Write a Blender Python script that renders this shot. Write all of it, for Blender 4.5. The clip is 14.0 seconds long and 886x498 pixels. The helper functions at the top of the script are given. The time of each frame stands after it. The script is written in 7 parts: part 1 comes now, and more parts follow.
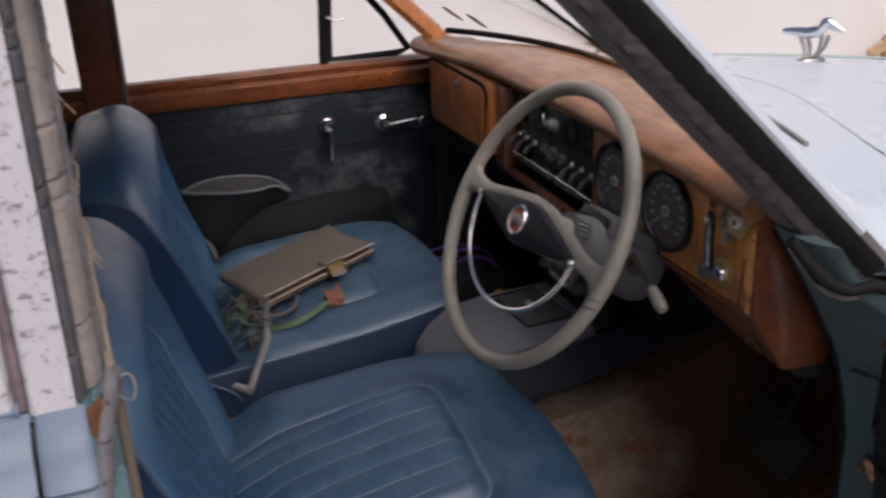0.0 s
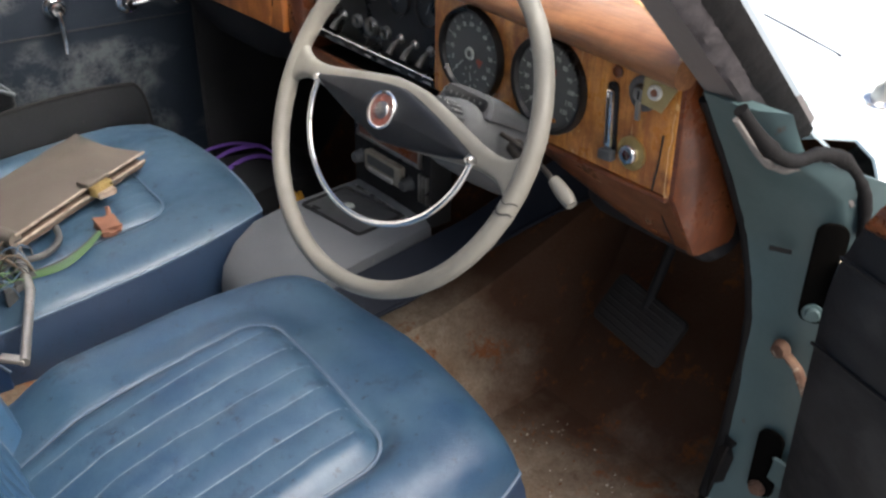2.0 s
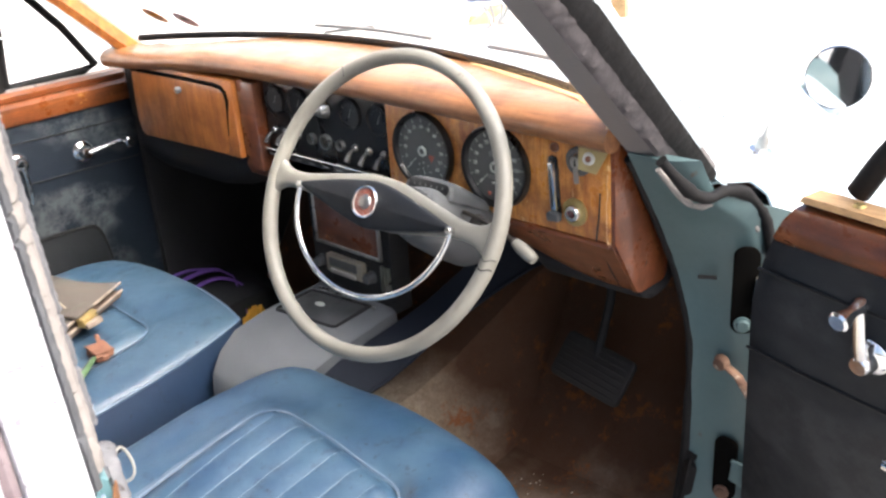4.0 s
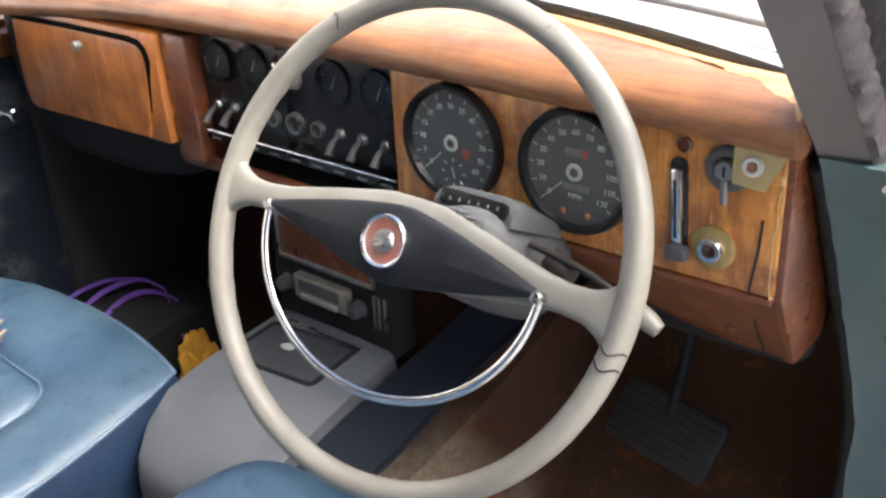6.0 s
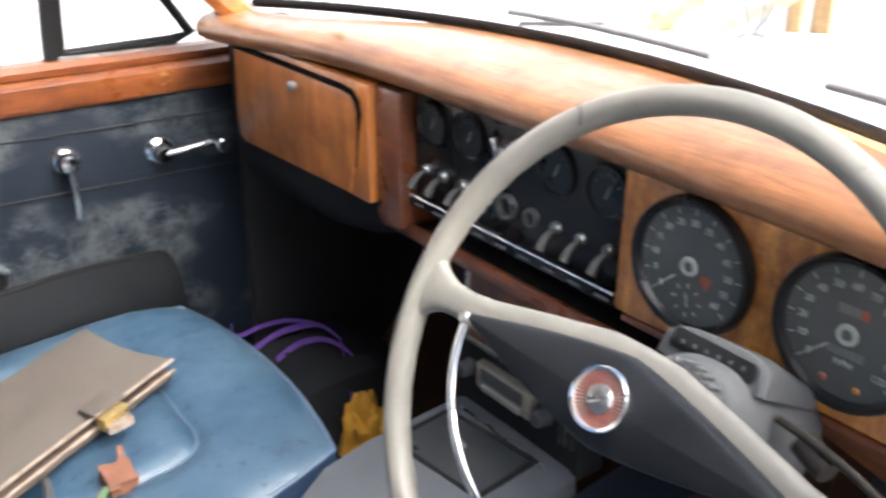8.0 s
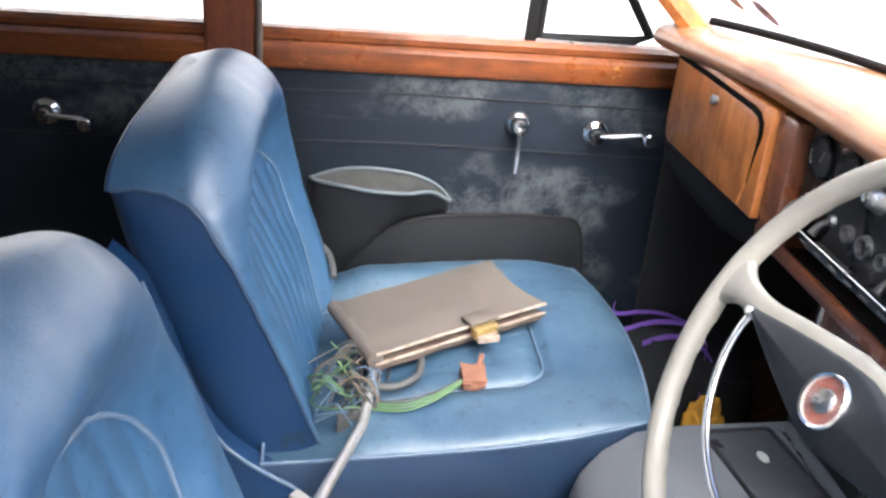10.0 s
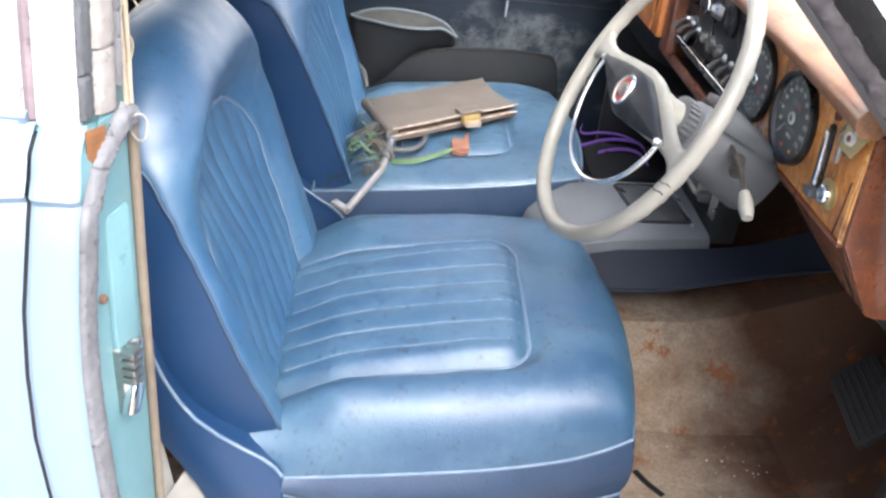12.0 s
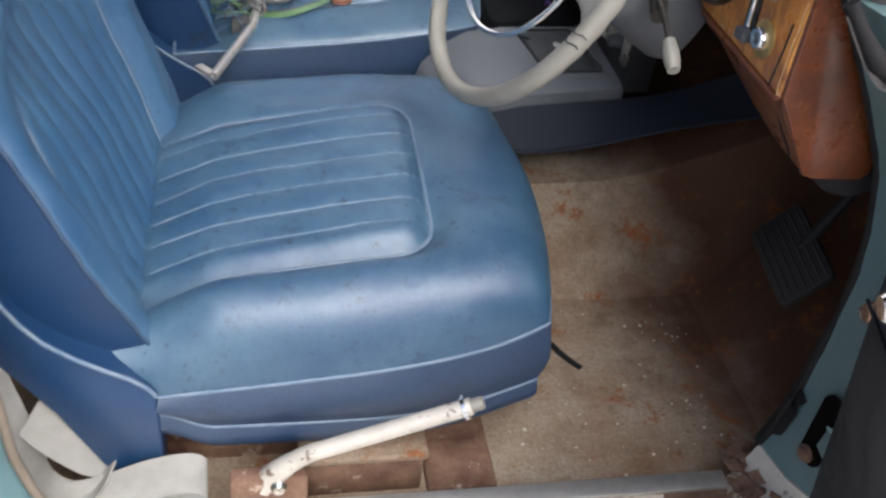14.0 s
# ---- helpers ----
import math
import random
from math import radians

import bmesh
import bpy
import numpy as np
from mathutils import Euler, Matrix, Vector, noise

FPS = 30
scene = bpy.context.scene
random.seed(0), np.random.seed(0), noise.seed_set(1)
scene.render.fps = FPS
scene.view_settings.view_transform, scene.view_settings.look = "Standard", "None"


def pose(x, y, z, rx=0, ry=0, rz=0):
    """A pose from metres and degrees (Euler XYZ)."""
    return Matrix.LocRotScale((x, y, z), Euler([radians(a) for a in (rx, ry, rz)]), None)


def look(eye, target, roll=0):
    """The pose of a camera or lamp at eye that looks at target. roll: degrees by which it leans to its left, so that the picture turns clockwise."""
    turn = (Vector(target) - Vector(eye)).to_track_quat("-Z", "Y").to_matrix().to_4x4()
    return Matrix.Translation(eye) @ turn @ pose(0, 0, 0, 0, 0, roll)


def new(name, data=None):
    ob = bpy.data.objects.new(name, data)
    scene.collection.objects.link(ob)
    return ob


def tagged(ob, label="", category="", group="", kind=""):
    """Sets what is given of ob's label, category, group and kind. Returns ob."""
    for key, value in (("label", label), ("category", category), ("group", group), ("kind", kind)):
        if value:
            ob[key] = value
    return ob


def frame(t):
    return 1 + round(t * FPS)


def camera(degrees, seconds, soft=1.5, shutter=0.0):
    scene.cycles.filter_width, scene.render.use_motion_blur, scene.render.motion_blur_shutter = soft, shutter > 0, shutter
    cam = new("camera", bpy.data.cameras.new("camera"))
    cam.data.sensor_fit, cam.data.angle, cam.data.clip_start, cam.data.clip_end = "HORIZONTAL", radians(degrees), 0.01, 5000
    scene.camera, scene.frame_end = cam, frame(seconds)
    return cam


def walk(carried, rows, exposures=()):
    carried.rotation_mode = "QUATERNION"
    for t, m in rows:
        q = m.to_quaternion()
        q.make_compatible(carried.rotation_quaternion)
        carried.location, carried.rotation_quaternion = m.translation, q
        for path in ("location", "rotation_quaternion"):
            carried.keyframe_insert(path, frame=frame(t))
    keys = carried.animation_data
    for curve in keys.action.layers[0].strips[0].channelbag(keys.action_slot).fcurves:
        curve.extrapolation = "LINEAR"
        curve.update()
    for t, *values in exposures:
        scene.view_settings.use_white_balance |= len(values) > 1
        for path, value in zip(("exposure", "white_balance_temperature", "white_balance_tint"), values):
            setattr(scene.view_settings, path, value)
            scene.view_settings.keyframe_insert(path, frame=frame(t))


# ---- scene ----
cam = camera(50.2, 14.0, soft=2.5, shutter=0.3)
PATH = [
    (0, (0.0102, -1.6024, 1.5485), (0.3187, -0.7365, 1.1546), -1.84),
    (0.5, (0.0490, -1.6190, 1.5311), (0.4448, -0.7878, 1.1407), 0.27),
    (1, (0.0676, -1.4771, 1.5008), (0.4734, -0.6774, 1.0581), -0.48),
    (1.5, (-0.0000, -1.3420, 1.4801), (0.4804, -0.6018, 1.0096), 1.72),
    (2, (-0.0428, -1.2585, 1.4540), (0.4990, -0.5882, 0.9469), 0.77),
    (2.5, (-0.1496, -1.2755, 1.4639), (0.3939, -0.6143, 0.9468), -0.81),
    (3, (-0.2785, -1.3379, 1.4767), (0.3047, -0.6780, 1.0029), -1.08),
    (3.5, (-0.3117, -1.3675, 1.4762), (0.3145, -0.7160, 1.0478), -3.03),
    (3.7, (-0.2975, -1.3665, 1.4867), (0.3492, -0.7118, 1.0955), -3.88),
    (5.8, (0.0334, -0.9149, 1.3820), (0.7061, -0.3292, 0.9298), -3.73),
    (6, (0.0480, -0.8933, 1.3735), (0.7287, -0.3139, 0.9252), -3.06),
    (6.5, (0.0746, -0.8481, 1.3784), (0.7795, -0.2919, 0.9381), -1.22),
    (7, (0.0914, -0.8221, 1.3854), (0.7883, -0.2515, 0.9510), -0.28),
    (7.5, (0.1454, -0.8027, 1.3837), (0.8143, -0.1894, 0.9636), 0.30),
    (8, (0.1479, -0.7561, 1.3767), (0.7031, -0.0314, 0.9684), 0.51),
    (8.5, (0.1483, -0.7349, 1.3620), (0.5338, 0.1001, 0.9694), 4.10),
    (9, (0.1627, -0.7488, 1.3498), (0.3838, 0.1363, 0.9405), 6.12),
    (9.2, (0.1706, -0.7656, 1.3542), (0.3363, 0.1329, 0.9478), 5.84),
    (11.3, (0.1862, -1.4775, 1.4838), (0.2903, -0.5920, 1.0309), 5.71),
    (11.5, (0.1944, -1.5441, 1.4804), (0.2922, -0.6624, 1.0188), 6.51),
    (12, (0.2070, -1.6375, 1.4700), (0.2942, -0.7756, 0.9705), 6.30),
    (12.5, (0.2178, -1.7014, 1.4702), (0.3195, -0.8416, 0.9699), 7.24),
    (13, (0.2355, -1.7333, 1.4590), (0.3598, -0.9076, 0.9087), 8.52),
    (13.5, (0.2347, -1.6670, 1.4489), (0.3715, -0.8546, 0.8821), 7.87),
    (14, (0.2443, -1.4646, 1.4079), (0.4352, -0.7066, 0.7843), 7.60),
]
EXPOSURES = [(0.0, -0.3, 6450, 20), (0.5, 0.1, 6500, 15), (1.0, 0.4, 6500, 13), (1.5, 0.8, 6500, 10), (2.0, 1.15, 6500, 10), (2.5, 1.65, 6500, 10), (3.0, 1.85, 6500, 10), (3.5, 1.85, 6500, 10), (6.0, 1.85, 6500, 10), (6.5, 1.85, 6500, 10), (7.5, 1.78, 6300, 10), (8.0, 1.8, 6250, 10), (9.0, 1.95, 6050, 10), (11.5, 2.15, 6100, 10), (12.5, 1.84, 6000, 10), (13.0, 1.6, 6100, 10), (14.0, 1.27, 6100, 10)]
walk(cam, [(t, look(eye, target, roll)) for t, eye, target, roll in PATH], EXPOSURES)

# ---- world and light ----
world = bpy.data.worlds.new("sky")
scene.world = world
world.use_nodes = True
wn = world.node_tree
sky = wn.nodes.new("ShaderNodeTexSky")
sky.sky_type = "NISHITA"
sky.sun_disc = False
sky.sun_elevation, sky.sun_rotation = radians(51), radians(161)
sky.air_density, sky.dust_density, sky.ozone_density = 1.0, 6.0, 1.0
wn.links.new(sky.outputs[0], wn.nodes["Background"].inputs[0])
wn.nodes["Background"].inputs[1].default_value = 0.11
sun = new("sun", bpy.data.lights.new("sun", "SUN"))
sun.data.energy, sun.data.angle, sun.data.color = 1.7, radians(60), (1.0, 0.985, 0.96)
sun.matrix_world = look((0.8, -2.3, 3.0), (0, 0, 0))


# ---- materials ----
def nodes_of(name):
    m = bpy.data.materials.new(name)
    m.use_nodes = True
    nt = m.node_tree
    b = nt.nodes["Principled BSDF"]
    co = nt.nodes.new("ShaderNodeTexCoord").outputs["Object"]
    return m, nt, b, co


def noise_node(nt, co, scale, detail=6.0, rough=0.6, stretch=None):
    if stretch:
        mp = nt.nodes.new("ShaderNodeMapping")
        mp.inputs["Scale"].default_value = stretch
        nt.links.new(co, mp.inputs["Vector"])
        co = mp.outputs["Vector"]
    n = nt.nodes.new("ShaderNodeTexNoise")
    n.inputs["Scale"].default_value, n.inputs["Detail"].default_value, n.inputs["Roughness"].default_value = scale, detail, rough
    nt.links.new(co, n.inputs["Vector"])
    return n.outputs["Fac"]


def ramp(nt, fac, stops):
    r = nt.nodes.new("ShaderNodeValToRGB")
    e = r.color_ramp.elements
    while len(e) < len(stops):
        e.new(0.5)
    for i, (p, c) in enumerate(stops):
        e[i].position = p
        e[i].color = (c, c, c, 1) if isinstance(c, (int, float)) else (*c, 1)
    nt.links.new(fac, r.inputs["Fac"])
    return r.outputs["Color"]


def mix(nt, fac, a, b):
    x = nt.nodes.new("ShaderNodeMix")
    x.data_type = "RGBA"
    for sock, v in ((x.inputs["Factor"], fac), (x.inputs["A"], a), (x.inputs["B"], b)):
        if isinstance(v, (int, float)):
            sock.default_value = v
        elif isinstance(v, tuple):
            sock.default_value = (*v, 1)
        else:
            nt.links.new(v, sock)
    return x.outputs["Result"]


def bump(nt, b, height, strength, dist=0.002):
    n = nt.nodes.new("ShaderNodeBump")
    n.inputs["Strength"].default_value, n.inputs["Distance"].default_value = strength, dist
    nt.links.new(height, n.inputs["Height"])
    nt.links.new(n.outputs["Normal"], b.inputs["Normal"])


def surface(name, base, other=None, rough=0.5, metal=0.0, big=6.0, fine=120.0, spots=None, spot_scale=25.0, spot_at=0.62, relief=0.15, coat=0.0, spread=0.25, rough_var=0.15):
    """Two noises blend base and other; spots is a stain colour with edges of its own."""
    m, nt, b, co = nodes_of(name)
    other = other or tuple(c * 0.7 for c in base)
    n1, n2 = noise_node(nt, co, big), noise_node(nt, co, fine, 4.0)
    col = mix(nt, ramp(nt, n1, [(0.5 - spread, 0.0), (0.5 + spread, 1.0)]), base, other)
    col = mix(nt, ramp(nt, n2, [(0.35, 0.0), (0.75, 0.35)]), col, other)
    if spots:
        n3 = noise_node(nt, co, spot_scale, 8.0, 0.7)
        col = mix(nt, ramp(nt, n3, [(spot_at, 0.0), (spot_at + 0.06, 0.9)]), col, spots)
    nt.links.new(col, b.inputs["Base Color"])
    nt.links.new(ramp(nt, n1, [(0.3, max(0.02, rough - rough_var)), (0.7, min(1.0, rough + rough_var))]), b.inputs["Roughness"])
    b.inputs["Metallic"].default_value = metal
    b.inputs["Coat Weight"].default_value = coat
    b.inputs["Coat Roughness"].default_value = 0.15
    if relief:
        bump(nt, b, n2, relief)
    return m


def wood(name, light, dark, axis="y", rough=0.35, coat=0.3, worn=None, worn_at=0.6, scale=1.0, smoke=0.6):
    """Veneer with its grain along an axis, smoky patches, lacquer worn off and scratched."""
    m, nt, b, co = nodes_of(name)
    s = {"x": (2.5, 40, 40), "y": (40, 2.5, 40), "z": (40, 40, 2.5)}[axis]
    s = tuple(k * scale for k in s)
    g = noise_node(nt, co, 1.6, 8.0, 0.65, s)
    g2 = noise_node(nt, co, 6.0, 8.0, 0.75, s)
    cloud = noise_node(nt, co, 15.0, 7.0, 0.7)
    col = mix(nt, ramp(nt, g, [(0.3, 0.0), (0.7, 1.0)]), light, dark)
    col = mix(nt, ramp(nt, g2, [(0.48, 0.0), (0.68, 0.6)]), col, tuple(c * 0.45 for c in dark))
    col = mix(nt, ramp(nt, cloud, [(0.44, 0.0), (0.64, smoke)]), col, tuple(c * 0.5 for c in dark))
    if worn:
        w = noise_node(nt, co, 12.0, 9.0, 0.8)
        col = mix(nt, ramp(nt, w, [(worn_at, 0.0), (worn_at + 0.05, 0.85)]), col, worn)
        sc = noise_node(nt, co, 9.0, 6.0, 0.8, (12.0, 12.0, 0.8))
        col = mix(nt, ramp(nt, sc, [(0.64, 0.0), (0.70, 0.6)]), col, worn)
    nt.links.new(col, b.inputs["Base Color"])
    nt.links.new(ramp(nt, cloud, [(0.3, rough - 0.08), (0.7, rough + 0.18)]), b.inputs["Roughness"])
    b.inputs["Coat Weight"].default_value = coat
    b.inputs["Coat Roughness"].default_value = 0.2
    bump(nt, b, g2, 0.2, 0.001)
    return m


def leather(name, base, pale, dark, dust=0.5, coat=0.12, sheen=0.34):
    """Old hide: pale dusty rub, dark ink-like stains, fine grain and creases."""
    m, nt, b, co = nodes_of(name)
    big, mid = noise_node(nt, co, 5.0, 6.0, 0.65), noise_node(nt, co, 19.0, 10.0, 0.75)
    col = mix(nt, ramp(nt, big, [(0.36, 0.0), (0.66, 0.9)]), base, pale)
    rub = noise_node(nt, co, 9.0, 9.0, 0.8)
    col = mix(nt, ramp(nt, rub, [(0.5, 0.0), (0.72, dust)]), col, tuple(c * 1.25 + 0.035 for c in pale))
    col = mix(nt, ramp(nt, mid, [(0.575, 0.0), (0.66, 0.75)]), col, dark)
    v = nt.nodes.new("ShaderNodeTexVoronoi")
    v.inputs["Scale"].default_value = 420
    nt.links.new(co, v.inputs["Vector"])
    specks = noise_node(nt, co, 85.0, 6.0, 0.7, (1.0, 0.3, 1.0))
    col = mix(nt, ramp(nt, specks, [(0.68, 0.0), (0.75, 0.5)]), col, tuple(min(1, c * 1.7 + 0.06) for c in pale))
    ink = noise_node(nt, co, 55.0, 8.0, 0.75)
    col = mix(nt, ramp(nt, ink, [(0.595, 0.0), (0.645, 0.85)]), col, tuple(c * 0.6 for c in dark))
    nt.links.new(col, b.inputs["Base Color"])
    nt.links.new(ramp(nt, rub, [(0.3, 0.40), (0.7, 0.62)]), b.inputs["Roughness"])
    b.inputs["Specular IOR Level"].default_value = 0.75
    b.inputs["Coat Weight"].default_value = coat
    b.inputs["Coat Roughness"].default_value = sheen
    crease = noise_node(nt, co, 34.0, 8.0, 0.7, (1.0, 1.0, 0.5))
    h = nt.nodes.new("ShaderNodeMath")
    h.operation = "MULTIPLY_ADD"
    h.inputs[1].default_value = 0.35
    nt.links.new(v.outputs["Distance"], h.inputs[0])
    nt.links.new(crease, h.inputs[2])
    bump(nt, b, h.outputs[0], 0.28, 0.003)
    return m


def glass(name, tint=(0.97, 0.98, 0.98)):
    m, nt, b, co = nodes_of(name)
    b.inputs["Base Color"].default_value = (*tint, 1)
    b.inputs["Roughness"].default_value = 0.0
    b.inputs["Transmission Weight"].default_value = 1.0
    b.inputs["IOR"].default_value = 1.015
    return m


def hazed_pane(name):
    """Glass under an uneven grey film: dust, with pale reflection painted into its colour."""
    m, nt, b, co = nodes_of(name)
    film = noise_node(nt, co, 7.0, 8.0, 0.7)
    nt.links.new(mix(nt, film, (0.20, 0.21, 0.215), (0.30, 0.305, 0.305)), b.inputs["Base Color"])
    nt.links.new(ramp(nt, film, [(0.3, 0.62), (0.7, 0.25)]), b.inputs["Transmission Weight"])
    b.inputs["Roughness"].default_value = 0.22
    b.inputs["IOR"].default_value = 1.2
    return m


def scuffed_vinyl(name, base, other, scuff):
    """Black vinyl with ragged grey wear patches and rubbed streaks."""
    m, nt, b, co = nodes_of(name)
    n1, grain = noise_node(nt, co, 5.0, 5.0), noise_node(nt, co, 280.0, 3.0)
    col = mix(nt, n1, base, other)
    zone = noise_node(nt, co, 3.4, 3.0, 0.5, (1.0, 1.0, 1.9))
    rag = noise_node(nt, co, 15.0, 10.0, 0.78)
    k = nt.nodes.new("ShaderNodeMath")
    k.operation = "MULTIPLY"
    nt.links.new(ramp(nt, zone, [(0.50, 0.0), (0.58, 1.0)]), k.inputs[0])
    nt.links.new(ramp(nt, rag, [(0.42, 0.0), (0.58, 0.9)]), k.inputs[1])
    col = mix(nt, k.outputs[0], col, scuff)
    streak = noise_node(nt, co, 3.0, 8.0, 0.75, (1.0, 1.0, 14.0))
    col = mix(nt, ramp(nt, streak, [(0.6, 0.0), (0.75, 0.35)]), col, scuff)
    nt.links.new(col, b.inputs["Base Color"])
    nt.links.new(ramp(nt, rag, [(0.3, 0.42), (0.7, 0.7)]), b.inputs["Roughness"])
    b.inputs["Specular IOR Level"].default_value = 0.32
    bump(nt, b, grain, 0.2)
    return m


def old_carpet(name, dust, brown, toe_shade, rust):
    """Trodden carpet: grey dust by the door, a ragged rust stain with footwell shade painted in, spreading from the toe
    end, orange crumbs of rust.
    """
    m, nt, b, co = nodes_of(name)
    big, mid, fine = noise_node(nt, co, 6.0, 8.0, 0.65), noise_node(nt, co, 17.0, 9.0, 0.75), noise_node(nt, co, 170.0, 4.0)
    col = mix(nt, ramp(nt, big, [(0.36, 0.0), (0.66, 1.0)]), dust, brown)
    col = mix(nt, ramp(nt, mid, [(0.5, 0.0), (0.7, 0.7)]), col, tuple(c * 0.75 for c in brown))
    # Browner and darker towards the toe: rust stain plus footwell shade, painted in.
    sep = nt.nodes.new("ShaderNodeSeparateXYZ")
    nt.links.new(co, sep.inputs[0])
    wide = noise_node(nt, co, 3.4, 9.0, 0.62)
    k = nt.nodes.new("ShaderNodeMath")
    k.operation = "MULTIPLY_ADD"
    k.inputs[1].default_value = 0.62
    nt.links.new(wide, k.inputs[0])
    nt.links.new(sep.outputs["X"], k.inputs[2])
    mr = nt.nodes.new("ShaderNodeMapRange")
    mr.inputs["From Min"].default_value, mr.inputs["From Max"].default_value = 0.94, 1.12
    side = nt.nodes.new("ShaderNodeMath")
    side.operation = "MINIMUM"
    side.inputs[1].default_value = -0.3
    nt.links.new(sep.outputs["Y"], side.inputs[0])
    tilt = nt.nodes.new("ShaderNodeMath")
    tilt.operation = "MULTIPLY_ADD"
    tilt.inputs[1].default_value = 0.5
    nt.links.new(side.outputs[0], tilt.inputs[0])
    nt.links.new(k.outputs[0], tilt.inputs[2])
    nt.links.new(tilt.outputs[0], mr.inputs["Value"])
    col = mix(nt, ramp(nt, mr.outputs["Result"], [(0.0, 0.0), (1.0, 0.92)]), col, toe_shade)
    col = mix(nt, ramp(nt, noise_node(nt, co, 11.0, 10.0, 0.8), [(0.555, 0.0), (0.62, 0.85)]), col, rust)
    col = mix(nt, ramp(nt, fine, [(0.4, 0.0), (0.75, 0.45)]), col, tuple(c * 0.4 for c in brown))
    nt.links.new(col, b.inputs["Base Color"])
    b.inputs["Roughness"].default_value = 0.95
    b.inputs["Specular IOR Level"].default_value = 0.2
    bump(nt, b, fine, 0.8)
    return m


M = {}
M["blue"] = leather("blue_leather", (0.011, 0.047, 0.107), (0.043, 0.096, 0.150), (0.006, 0.023, 0.056), 0.5, 0.35, 0.42)
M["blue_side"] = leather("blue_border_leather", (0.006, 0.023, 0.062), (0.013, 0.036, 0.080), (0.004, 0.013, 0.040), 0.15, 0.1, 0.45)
M["blue_dusty"] = leather("dusty_blue_leather", (0.020, 0.060, 0.112), (0.054, 0.104, 0.150), (0.012, 0.032, 0.066), 0.55, 0.3)
M["blue_back"] = leather("blue_back_leather", (0.014, 0.060, 0.137), (0.032, 0.094, 0.174), (0.009, 0.041, 0.096), 0.3, 0.7, 0.40)
M["dust_seam"] = surface("dusty_seam", (0.25, 0.31, 0.36), (0.13, 0.18, 0.24), 0.8, big=60, fine=300)
M["blue_piping"] = surface("blue_piping", (0.05, 0.10, 0.18), (0.15, 0.19, 0.24), 0.5, big=40, fine=200)
M["navy_piping"] = surface("navy_piping", (0.018, 0.04, 0.085), (0.045, 0.075, 0.12), 0.5, big=30, fine=200)
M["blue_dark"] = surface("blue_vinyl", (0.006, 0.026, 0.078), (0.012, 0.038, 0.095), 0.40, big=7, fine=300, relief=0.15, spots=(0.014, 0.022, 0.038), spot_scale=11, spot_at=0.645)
M["black_vinyl"] = scuffed_vinyl("black_vinyl", (0.007, 0.0105, 0.016), (0.012, 0.017, 0.025), (0.068, 0.076, 0.080))
M["pocket_vinyl"] = surface("worn_pocket_vinyl", (0.009, 0.010, 0.012), (0.017, 0.018, 0.020), 0.5, big=14, fine=200, relief=0.3, spots=(0.045, 0.044, 0.04), spot_at=0.66)
M["pedal_rubber"] = surface("pedal_rubber", (0.020, 0.017, 0.016), (0.034, 0.029, 0.025), 0.75, big=20, fine=150, relief=0.3)
M["plank"] = wood("pale_timber", (0.68, 0.50, 0.28), (0.55, 0.38, 0.20), "x", 0.7, 0.0, smoke=0.3, scale=0.3)
M["dark_rubber"] = surface("dark_grey_rubber", (0.10, 0.105, 0.115), (0.055, 0.056, 0.06), 0.85, big=26, fine=70, relief=0.8)
M["tan_rubber"] = surface("tan_grey_rubber", (0.30, 0.275, 0.26), (0.19, 0.175, 0.165), 0.9, big=22, fine=60, relief=1.0, spots=(0.09, 0.075, 0.065), spot_scale=55, spot_at=0.62)
M["mauve_rubber"] = surface("mauve_rubber", (0.26, 0.21, 0.22), (0.13, 0.10, 0.11), 0.85, big=30, fine=90, relief=0.6, spots=(0.05, 0.035, 0.035), spot_scale=50, spot_at=0.58)
M["pillar_crust"] = surface("dark_pillar_crust", (0.10, 0.088, 0.092), (0.045, 0.040, 0.042), 0.9, big=34, fine=90, relief=0.8, spots=(0.20, 0.18, 0.185), spot_scale=45, spot_at=0.62)
M["draught_cloth"] = surface("draught_cloth", (0.20, 0.165, 0.125), (0.13, 0.105, 0.08), 0.9, big=30, fine=250, relief=0.5)
M["hazed_glass"] = hazed_pane("hazed_pane")
M["pocket_inside"] = surface("pocket_lining", (0.075, 0.075, 0.07), (0.045, 0.045, 0.043), 0.8, big=20, fine=200, relief=0.3)
M["badge_pale"] = surface("pale_enamel", (0.66, 0.60, 0.55), (0.52, 0.47, 0.44), 0.35, 0.3, big=60, relief=0.0)
M["pocket_lip"] = surface("pocket_piping", (0.06, 0.085, 0.10), (0.10, 0.11, 0.115), 0.6, big=30)
M["console_side"] = surface("navy_vinyl", (0.010, 0.013, 0.021), (0.017, 0.021, 0.032), 0.65, big=8, fine=260)
M["black_trim"] = surface("black_trim", (0.012, 0.012, 0.013), (0.024, 0.024, 0.025), 0.6, big=9, fine=150)
M["black_gloss"] = surface("black_panel", (0.003, 0.003, 0.0035), (0.006, 0.006, 0.007), 0.32, big=12, fine=200, relief=0.05)
M["pad"] = surface("black_pad", (0.008, 0.009, 0.011), (0.013, 0.014, 0.017), 0.5, big=20, fine=350, relief=0.2, spots=(0.065, 0.067, 0.070), spot_scale=60, spot_at=0.66)
M["grey_vinyl"] = surface("grey_vinyl", (0.088, 0.097, 0.108), (0.14, 0.147, 0.156), 0.6, big=8, fine=200, relief=0.15, spots=(0.27, 0.25, 0.23), spot_at=0.66)
